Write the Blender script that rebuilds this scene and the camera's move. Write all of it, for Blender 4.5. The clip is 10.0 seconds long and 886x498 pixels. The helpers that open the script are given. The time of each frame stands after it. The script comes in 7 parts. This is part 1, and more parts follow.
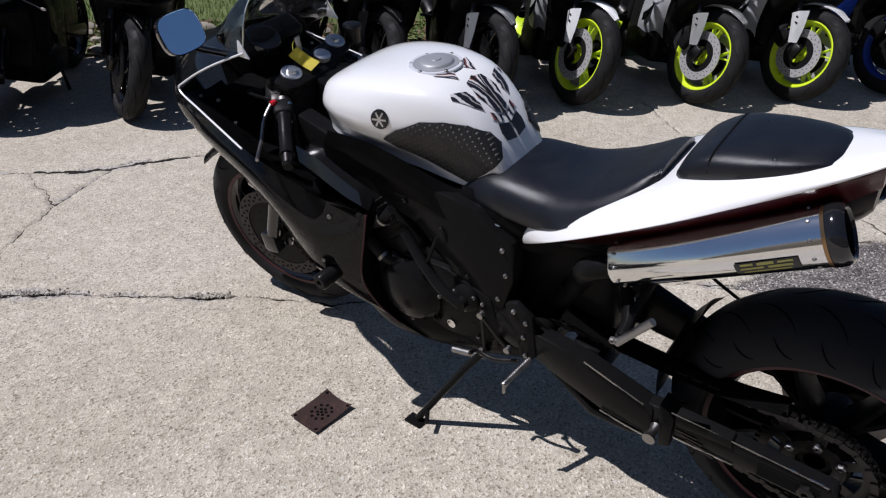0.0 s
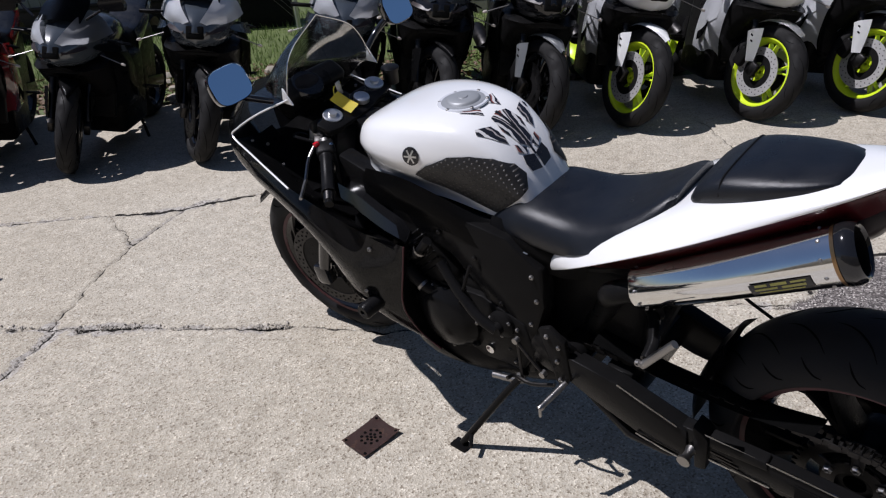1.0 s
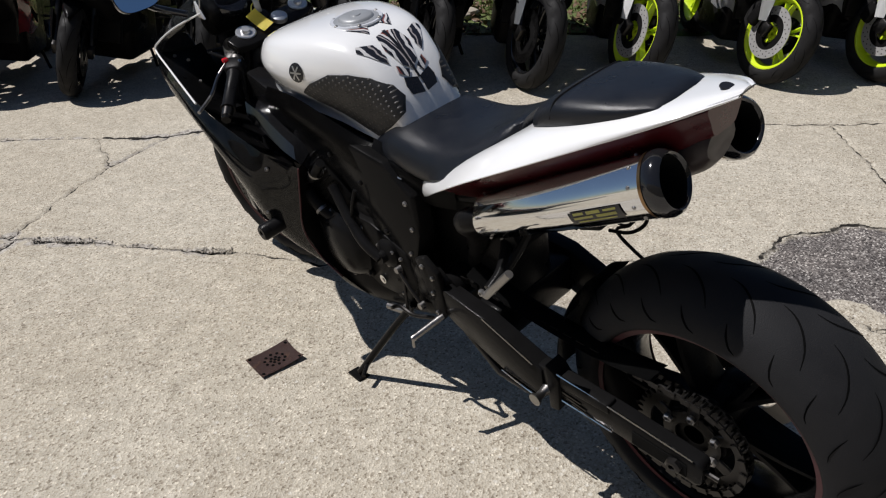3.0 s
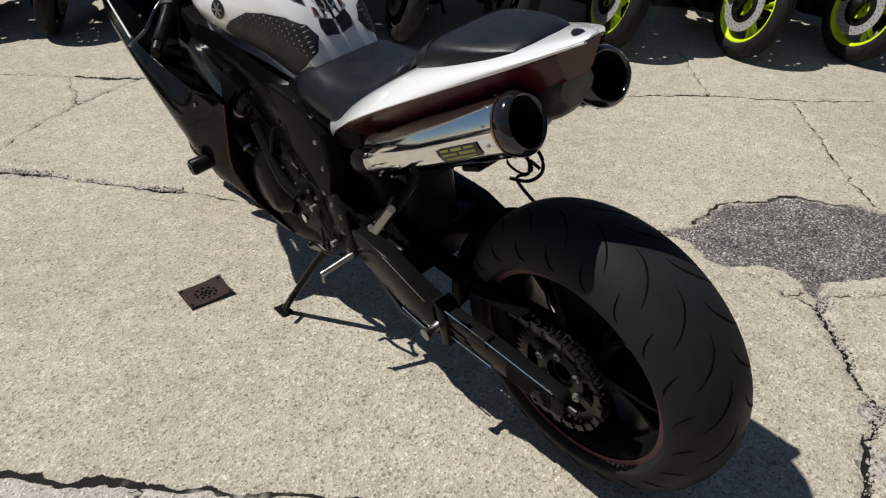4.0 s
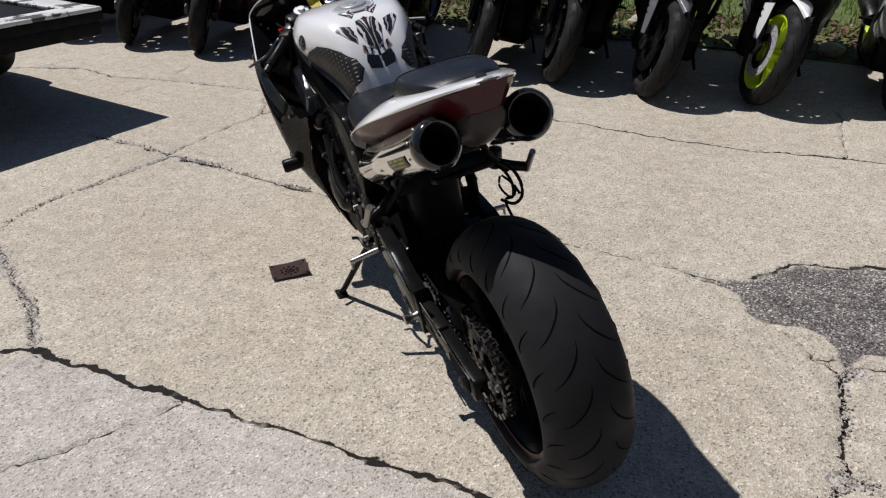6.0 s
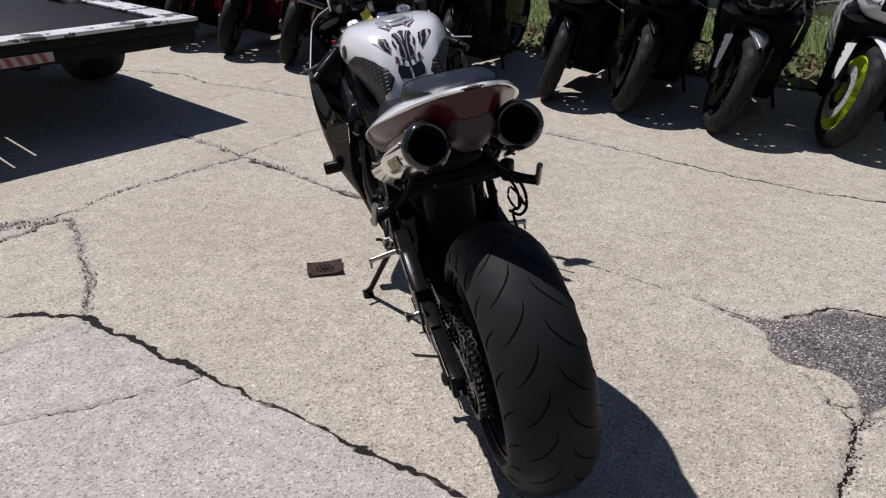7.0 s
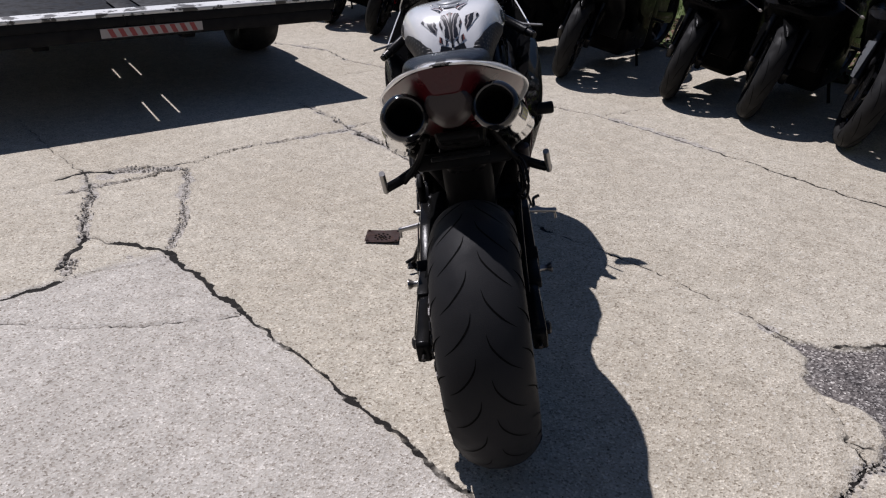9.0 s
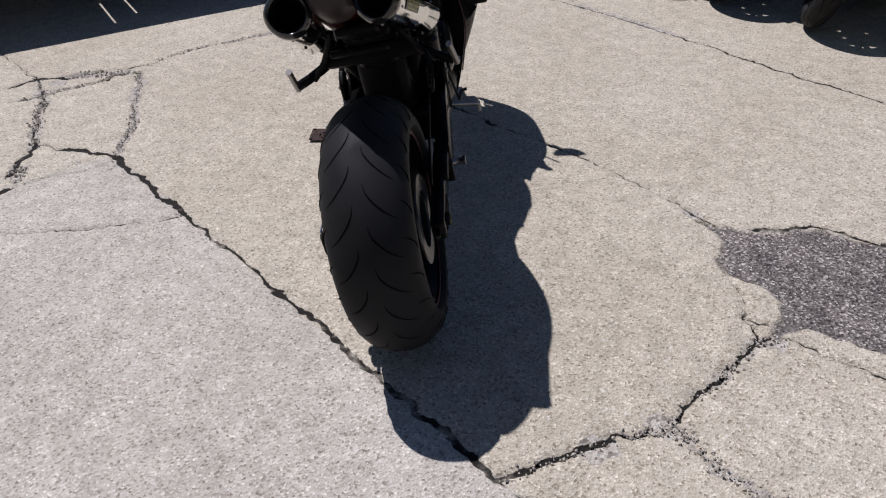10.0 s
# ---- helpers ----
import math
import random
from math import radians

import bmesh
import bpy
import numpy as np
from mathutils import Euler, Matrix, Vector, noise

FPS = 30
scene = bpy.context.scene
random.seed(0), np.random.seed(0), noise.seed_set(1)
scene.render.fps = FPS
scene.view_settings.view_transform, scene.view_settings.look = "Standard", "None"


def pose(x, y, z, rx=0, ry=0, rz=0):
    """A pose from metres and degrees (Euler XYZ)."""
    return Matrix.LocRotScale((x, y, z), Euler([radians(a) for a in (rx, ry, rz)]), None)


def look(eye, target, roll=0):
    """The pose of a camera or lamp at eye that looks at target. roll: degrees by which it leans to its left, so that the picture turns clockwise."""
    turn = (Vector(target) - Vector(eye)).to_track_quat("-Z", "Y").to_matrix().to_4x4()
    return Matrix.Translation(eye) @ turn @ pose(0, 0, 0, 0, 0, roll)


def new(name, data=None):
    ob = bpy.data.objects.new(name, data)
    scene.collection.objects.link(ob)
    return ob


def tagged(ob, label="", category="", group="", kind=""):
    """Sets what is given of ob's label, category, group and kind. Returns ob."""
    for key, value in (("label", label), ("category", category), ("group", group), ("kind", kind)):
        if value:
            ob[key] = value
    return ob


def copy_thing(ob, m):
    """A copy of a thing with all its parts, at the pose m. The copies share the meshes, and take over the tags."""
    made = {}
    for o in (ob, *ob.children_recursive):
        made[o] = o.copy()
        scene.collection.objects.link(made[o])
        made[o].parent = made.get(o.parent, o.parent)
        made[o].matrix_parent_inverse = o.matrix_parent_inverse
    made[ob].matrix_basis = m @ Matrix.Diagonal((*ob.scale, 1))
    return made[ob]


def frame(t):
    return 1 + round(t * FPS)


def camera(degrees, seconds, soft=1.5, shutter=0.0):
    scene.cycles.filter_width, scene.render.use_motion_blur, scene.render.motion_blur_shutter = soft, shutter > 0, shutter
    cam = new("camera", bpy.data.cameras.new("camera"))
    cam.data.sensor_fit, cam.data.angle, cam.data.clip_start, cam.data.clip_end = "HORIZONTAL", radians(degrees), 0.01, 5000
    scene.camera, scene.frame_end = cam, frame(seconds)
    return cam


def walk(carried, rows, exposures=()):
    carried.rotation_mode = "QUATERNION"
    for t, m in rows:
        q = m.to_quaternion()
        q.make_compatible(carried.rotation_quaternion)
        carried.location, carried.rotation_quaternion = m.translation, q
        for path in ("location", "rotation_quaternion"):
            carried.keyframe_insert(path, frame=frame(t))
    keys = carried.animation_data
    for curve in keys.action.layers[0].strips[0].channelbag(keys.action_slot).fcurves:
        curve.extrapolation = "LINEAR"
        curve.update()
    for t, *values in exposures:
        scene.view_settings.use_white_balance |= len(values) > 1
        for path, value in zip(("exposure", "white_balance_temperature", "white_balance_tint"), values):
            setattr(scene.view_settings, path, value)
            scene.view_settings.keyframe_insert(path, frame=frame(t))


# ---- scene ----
from mathutils.bvhtree import BVHTree

cam = camera(64.3, 10.0, soft=1.2)
PATH = [
    (0, (-0.028, -0.054, 1.291), (0.006, 1.696, 0.324), -0.1),
    (0.5, (0.044, -0.022, 1.285), (-0.087, 1.749, 0.365), -1.4),
    (1, (0.064, -0.106, 1.323), (-0.108, 1.676, 0.43), -4.9),
    (1.5, (0.122, -0.159, 1.327), (0.026, 1.633, 0.443), -5.8),
    (2, (0.251, -0.09, 1.303), (0.126, 1.677, 0.374), -5.2),
    (2.2, (0.318, -0.058, 1.273), (0.142, 1.706, 0.346), -4.9),
    (3.3, (0.466, -0.119, 1.214), (0.139, 1.572, 0.196), -2.3),
    (3.5, (0.506, -0.149, 1.208), (0.191, 1.529, 0.168), -1.5),
    (4, (0.651, -0.127, 1.199), (0.346, 1.54, 0.136), 0.1),
    (4.5, (0.853, -0.093, 1.17), (0.509, 1.549, 0.083), 1.6),
    (5, (1.009, -0.184, 1.194), (0.626, 1.435, 0.085), 1.0),
    (5.5, (1.109, -0.28, 1.235), (0.692, 1.315, 0.103), 2.6),
    (5.6, (1.126, -0.282, 1.228), (0.599, 1.292, 0.112), 1.1),
    (6, (1.212, -0.21, 1.266), (0.344, 1.309, 0.297), -1.4),
    (6.2, (1.27, -0.168, 1.25), (0.206, 1.27, 0.354), -1.5),
    (7.3, (1.474, -0.167, 1.244), (0.372, 1.235, 0.338), 0.1),
    (7.5, (1.499, -0.142, 1.247), (0.362, 1.218, 0.32), -0.0),
    (8, (1.562, 0.024, 1.211), (0.234, 1.209, 0.299), 4.6),
    (8.5, (1.634, 0.097, 1.218), (0.2, 1.171, 0.33), 1.7),
    (9, (1.778, 0.052, 1.236), (0.375, 1.141, 0.317), 0.4),
    (9.5, (1.899, 0.047, 1.253), (0.522, 1.098, 0.254), 0.7),
    (10, (1.978, 0.224, 1.256), (0.675, 1.193, 0.09), -1.9),
]
# the clip's camera turns cooler while white paint fills its view
BALANCE = [(0.0, -0.02, 6000, 17), (2.2, -0.02, 6050, 17), (3.3, -0.04, 6450, 11), (5.2, -0.04, 6530, 10), (6.0, -0.05, 6320, 14), (7.3, -0.06, 6150, 17), (10.0, -0.06, 6100, 18)]
walk(cam, [(t, look(eye, target, roll)) for t, eye, target, roll in PATH], BALANCE)

# ---- daylight ----
SUN_WAY = Vector((0.575, 0.035, -1.0)).normalized()
world = bpy.data.worlds.new("sky")
scene.world = world
world.use_nodes = True
wt = world.node_tree
sky = wt.nodes.new("ShaderNodeTexSky")
sky.sky_type = "NISHITA"
sky.sun_disc = False
sky.dust_density, sky.ozone_density = 0.3, 3.0
sky.sun_elevation = math.asin(-SUN_WAY.z)
sky.sun_rotation = math.atan2(-SUN_WAY.x, -SUN_WAY.y)
wt.links.new(sky.outputs[0], wt.nodes["Background"].inputs[0])
wt.nodes["Background"].inputs[1].default_value = 0.044
sun = new("sun", bpy.data.lights.new("sun", "SUN"))
sun.data.energy, sun.data.angle, sun.data.color = 4.5, radians(0.53), (1.0, 0.97, 0.93)
sun.matrix_world = look((-6, -2, 10), Vector((-6, -2, 10)) + SUN_WAY)


# ---- materials ----
def material(name, base=(0.5, 0.5, 0.5), rough=0.5, metal=0.0, coat=0.0, spread=0.15, scale=20.0, bump=0.0, bump_scale=200.0, spec=0.5):
    """Principled surface with two scales of colour and roughness variation and a fine relief."""
    m = bpy.data.materials.new(name)
    m.use_nodes = True
    nt = m.node_tree
    p = nt.nodes["Principled BSDF"]
    p.inputs["Metallic"].default_value = metal
    p.inputs["Coat Weight"].default_value = coat
    p.inputs["Coat Roughness"].default_value = 0.03
    p.inputs["Specular IOR Level"].default_value = spec
    co = nt.nodes.new("ShaderNodeTexCoord")
    big, fine = nt.nodes.new("ShaderNodeTexNoise"), nt.nodes.new("ShaderNodeTexNoise")
    big.inputs["Scale"].default_value, big.inputs["Detail"].default_value = scale, 4
    fine.inputs["Scale"].default_value, fine.inputs["Detail"].default_value = bump_scale, 3
    for n in (big, fine):
        nt.links.new(co.outputs["Object"], n.inputs["Vector"])
    mix = nt.nodes.new("ShaderNodeMix")
    mix.data_type = "RGBA"
    mix.inputs[6].default_value = (*[c * (1 - spread) for c in base], 1)
    mix.inputs[7].default_value = (*[min(1, c * (1 + spread)) for c in base], 1)
    nt.links.new(big.outputs["Fac"], mix.inputs[0])
    nt.links.new(mix.outputs[2], p.inputs["Base Color"])
    rr = nt.nodes.new("ShaderNodeMapRange")
    rr.inputs[1].default_value, rr.inputs[2].default_value = 0.3, 0.7
    rr.inputs[3].default_value, rr.inputs[4].default_value = max(0.02, rough * (1 - spread)), min(1, rough * (1 + spread))
    nt.links.new(big.outputs["Fac"], rr.inputs[0])
    nt.links.new(rr.outputs[0], p.inputs["Roughness"])
    if bump:
        b = nt.nodes.new("ShaderNodeBump")
        b.inputs["Strength"].default_value, b.inputs["Distance"].default_value = 0.6, bump
        nt.links.new(fine.outputs["Fac"], b.inputs["Height"])
        nt.links.new(b.outputs[0], p.inputs["Normal"])
    return m


WHITE = material("pearl_white_paint", (0.82, 0.82, 0.81), 0.22, coat=1.0, spread=0.02)
GLOSS_BLACK = material("gloss_black_paint", (0.009, 0.009, 0.010), 0.12, coat=0.8, spec=0.2, spread=0.2)
SATIN_BLACK = material("satin_black_metal", (0.0075, 0.0073, 0.0074), 0.2, metal=0.0, spec=0.07, spread=0.25, bump=0.0004, bump_scale=300)
CAST_BLACK = material("cast_black_metal", (0.0085, 0.0082, 0.0082), 0.34, spec=0.055, spread=0.3, bump=0.001, bump_scale=160)
BLACK_PLASTIC = material("black_plastic", (0.0085, 0.0083, 0.0086), 0.34, spec=0.075, spread=0.3, bump=0.0006, bump_scale=400)
VINYL = material("black_seat_vinyl", (0.0065, 0.0075, 0.0105), 0.33, spec=0.42, spread=0.2, bump=0.0008, bump_scale=700)
RUBBER = material("tyre_rubber", (0.019, 0.019, 0.0202), 0.6, spec=0.09, spread=0.3, scale=12, bump=0.0008, bump_scale=500)
TYRE_WALL = material("dusty_tyre_rubber", (0.013, 0.0125, 0.0125), 0.75, spec=0.2, spread=0.35, scale=14, bump=0.0006, bump_scale=400)
CHROME = material("polished_steel", (0.78, 0.78, 0.77), 0.09, metal=1.0, spread=0.05)
ALUMINIUM = material("bare_aluminium", (0.62, 0.62, 0.62), 0.35, metal=1.0, spread=0.1, bump=0.0003, bump_scale=500)
DISC_STEEL = material("brushed_disc_steel", (0.42, 0.41, 0.40), 0.45, metal=0.35, spread=0.12)
STEEL = material("worn_steel", (0.30, 0.29, 0.28), 0.4, metal=1.0, spread=0.3, bump=0.0005)
DARK_STEEL = material("dark_steel", (0.042, 0.040, 0.039), 0.42, metal=1.0, spread=0.3, bump=0.0005)
RED_PAINT = material("dark_red_paint", (0.045, 0.003, 0.005), 0.3, coat=0.12, spec=0.3, spread=0.15)
RED_TAPE = material("red_rim_tape", (0.050, 0.007, 0.011), 0.5, spread=0.2)
RED_LENS = material("red_switch", (0.55, 0.01, 0.02), 0.25, spread=0.1)
GREY_LENS = material("smoked_clear_lens", (0.036, 0.028, 0.027), 0.35, coat=0.0, spec=0.2, spread=0.1)
YELLOW_TAG = material("yellow_paper_tag", (0.80, 0.66, 0.05), 0.6, spread=0.06)
BRASS = material("heat_tinted_band", (0.30, 0.19, 0.10), 0.3, metal=1.0, spread=0.15)
SLOT = material("dark_slot", (0.004, 0.004, 0.004), 0.9, spec=0.08)
# near-black that stands for the shade inside the tread grooves
GROOVE_SHADE = material("groove_shade_black", (0.004, 0.004, 0.004), 0.9, spec=0.05)
STAMP = material("olive_yellow_print", (0.30, 0.29, 0.07), 0.45, spread=0.35, scale=60)
PRINT_DARK = material("black_print", (0.012, 0.012, 0.014), 0.3, spread=0.2)
CAP_GREY = material("brushed_cap_grey", (0.30, 0.31, 0.32), 0.4, metal=0.2, spread=0.12, bump=0.0002)
SILVER = material("silver_paint", (0.64, 0.65, 0.67), 0.24, coat=0.9, spread=0.04)
GUNMETAL = material("gunmetal_paint", (0.048, 0.057, 0.068), 0.22, coat=0.8, spread=0.06)
FENDER_GREY = material("dull_silver_fender_paint", (0.26, 0.27, 0.28), 0.3, coat=0.6, spread=0.08)
SCREEN_TINT = material("dark_tinted_screen", (0.008, 0.009, 0.011), 0.03, coat=0.0, spec=0.6, spread=0.02)
SIGNAL_LENS = material("clear_signal_lens", (0.55, 0.50, 0.45), 0.15, coat=0.6, spread=0.1)
BIKE_RED = material("bike_red_paint", (0.30, 0.012, 0.015), 0.2, coat=1.0, spread=0.08)
BIKE_BLUE = material("bike_blue_paint", (0.02, 0.05, 0.30), 0.2, coat=1.0, spread=0.08)
NEON = material("neon_yellow_wheel_paint", (0.62, 0.80, 0.02), 0.35, coat=0.3, spread=0.06)
AMBER = material("amber_reflector", (0.75, 0.16, 0.02), 0.3, spread=0.1)
RUST = material("rusted_steel_plate", (0.085, 0.048, 0.042), 0.75, metal=0.1, spread=0.35, scale=45, bump=0.0015, bump_scale=260)
DECK_WHITE = material("flaking_white_deck_paint", (0.62, 0.62, 0.60), 0.6, spread=0.2, scale=9, bump=0.002, bump_scale=60)
DECK_DARK = material("dark_truck_steel", (0.006, 0.006, 0.007), 0.6, spec=0.15, spread=0.35, bump=0.001)
TAPE_RED = material("red_reflective_tape", (0.26, 0.04, 0.04), 0.4, spread=0.2)
TAPE_WHITE = material("white_reflective_tape", (0.34, 0.31, 0.30), 0.4, spread=0.12)
GRASS_BLADE = material("grass_blades", (0.13, 0.20, 0.035), 0.6, spread=0.35, scale=3)
STONE = material("pale_rubble_stone", (0.34, 0.30, 0.24), 0.85, spread=0.3, scale=8, bump=0.004, bump_scale=40)
CHIP = material("concrete_chips", (0.42, 0.385, 0.33), 0.9, spread=0.35, scale=60)
LEAF = material("dry_leaf_litter", (0.14, 0.085, 0.045), 0.85, spread=0.5, scale=30)


def chipped(m, scale, level, under):
    """Wears a paint through to what lies under it in sharp-edged flakes."""
    nt = m.node_tree
    p = nt.nodes["Principled BSDF"]
    paint = p.inputs["Base Color"].links[0].from_socket
    co, n = nt.nodes.new("ShaderNodeTexCoord"), nt.nodes.new("ShaderNodeTexNoise")
    n.inputs["Scale"].default_value, n.inputs["Detail"].default_value, n.inputs["Roughness"].default_value = scale, 6, 0.65
    r, mix = nt.nodes.new("ShaderNodeMapRange"), nt.nodes.new("ShaderNodeMix")
    r.inputs[1].default_value, r.inputs[2].default_value = level, level + 0.02
    mix.data_type = "RGBA"
    mix.inputs[7].default_value = (*under, 1)
    nt.links.new(co.outputs["Object"], n.inputs["Vector"])
    nt.links.new(n.outputs["Fac"], r.inputs[0])
    nt.links.new(r.outputs[0], mix.inputs[0])
    nt.links.new(paint, mix.inputs[6])
    nt.links.new(mix.outputs[2], p.inputs["Base Color"])


chipped(DECK_WHITE, 7, 0.535, (0.06, 0.055, 0.05))
chipped(RUST, 40, 0.56, (0.13, 0.075, 0.055))


def mirror_glass():
    # part of the reflected sky's blue is tinted into the glass colour
    m = material("mirror_glass", (0.70, 0.86, 1.0), 0.02, metal=1.0, spread=0.01)
    return m


def smoked_screen():
    m = bpy.data.materials.new("smoked_windscreen")
    m.use_nodes = True
    nt = m.node_tree
    p = nt.nodes["Principled BSDF"]
    p.inputs["Base Color"].default_value = (0.86, 0.88, 0.90, 1)
    p.inputs["Roughness"].default_value = 0.05
    p.inputs["Transmission Weight"].default_value = 1.0
    p.inputs["IOR"].default_value = 1.15
    return m


def knee_pad_material():
    """Black rubber with rows of small raised studs."""
    m = material("studded_knee_pad", (0.010, 0.010, 0.011), 0.5, spread=0.2)
    nt = m.node_tree
    p = nt.nodes["Principled BSDF"]
    co = nt.nodes.new("ShaderNodeTexCoord")
    sep, com, mp = nt.nodes.new("ShaderNodeSeparateXYZ"), nt.nodes.new("ShaderNodeCombineXYZ"), nt.nodes.new("ShaderNodeMapping")
    mp.inputs["Rotation"].default_value = (0, 0, 0.5)
    v = nt.nodes.new("ShaderNodeTexVoronoi")
    v.voronoi_dimensions = "2D"
    v.inputs["Scale"].default_value, v.inputs["Randomness"].default_value = 88, 0.0
    nt.links.new(co.outputs["Object"], sep.inputs[0])
    nt.links.new(sep.outputs[1], com.inputs[0])
    nt.links.new(sep.outputs[2], com.inputs[1])
    nt.links.new(com.outputs[0], mp.inputs[0])
    nt.links.new(mp.outputs[0], v.inputs["Vector"])
    r = nt.nodes.new("ShaderNodeMapRange")
    r.inputs[1].default_value, r.inputs[2].default_value, r.inputs[3].default_value, r.inputs[4].default_value = 0.12, 0.24, 1.0, 0.0
    nt.links.new(v.outputs["Distance"], r.inputs[0])
    mix = nt.nodes.new("ShaderNodeMix")
    mix.data_type = "RGBA"
    mix.inputs[7].default_value = (0.07, 0.065, 0.06, 1)
    nt.links.new(p.inputs["Base Color"].links[0].from_socket, mix.inputs[6])
    nt.links.new(r.outputs[0], mix.inputs[0])
    nt.links.new(mix.outputs[2], p.inputs["Base Color"])
    b = nt.nodes.new("ShaderNodeBump")
    b.inputs["Strength"].default_value, b.inputs["Distance"].default_value = 0.8, 0.002
    nt.links.new(r.outputs[0], b.inputs["Height"])
    nt.links.new(b.outputs[0], p.inputs["Normal"])
    return m


def sticker_material():
    """Glossy dark decal with slanting white and rust-red slashes."""
    m = material("striped_decal", (0.5, 0.5, 0.5), 0.22, coat=0.6)
    nt = m.node_tree
    p = nt.nodes["Principled BSDF"]
    co = nt.nodes.new("ShaderNodeTexCoord")
    sep, com = nt.nodes.new("ShaderNodeSeparateXYZ"), nt.nodes.new("ShaderNodeCombineXYZ")
    ab = nt.nodes.new("ShaderNodeMath")
    ab.operation = "ABSOLUTE"
    mp = nt.nodes.new("ShaderNodeMapping")
    mp.inputs["Rotation"].default_value = (0.5, 0.3, 0.85)
    w = nt.nodes.new("ShaderNodeTexWave")
    w.wave_profile = "SAW"
    w.inputs["Scale"].default_value, w.inputs["Distortion"].default_value = 13.0, 1.6
    w.inputs["Detail"].default_value, w.inputs["Detail Scale"].default_value = 2.5, 2.2
    r = nt.nodes.new("ShaderNodeValToRGB")
    r.color_ramp.interpolation = "CONSTANT"
    e = r.color_ramp.elements
    e[0].position, e[0].color = 0.0, (0.014, 0.014, 0.018, 1)
    e[1].position, e[1].color = 0.20, (0.60, 0.59, 0.58, 1)
    for pos, col in ((0.38, (0.015, 0.015, 0.018)), (0.50, (0.19, 0.06, 0.045)), (0.60, (0.62, 0.60, 0.59)), (0.74, (0.016, 0.016, 0.02)), (0.86, (0.34, 0.31, 0.30)), (0.94, (0.014, 0.014, 0.018))):
        e.new(pos).color = (*col, 1)
    nt.links.new(co.outputs["Object"], sep.inputs[0])
    nt.links.new(sep.outputs[0], ab.inputs[0])
    nt.links.new(ab.outputs[0], com.inputs[0])
    nt.links.new(sep.outputs[1], com.inputs[1])
    nt.links.new(sep.outputs[2], com.inputs[2])
    nt.links.new(com.outputs[0], mp.inputs[0])
    nt.links.new(mp.outputs[0], w.inputs["Vector"])
    nt.links.new(w.outputs["Fac"], r.inputs[0])
    nt.links.new(r.outputs[0], p.inputs["Base Color"])
    return m


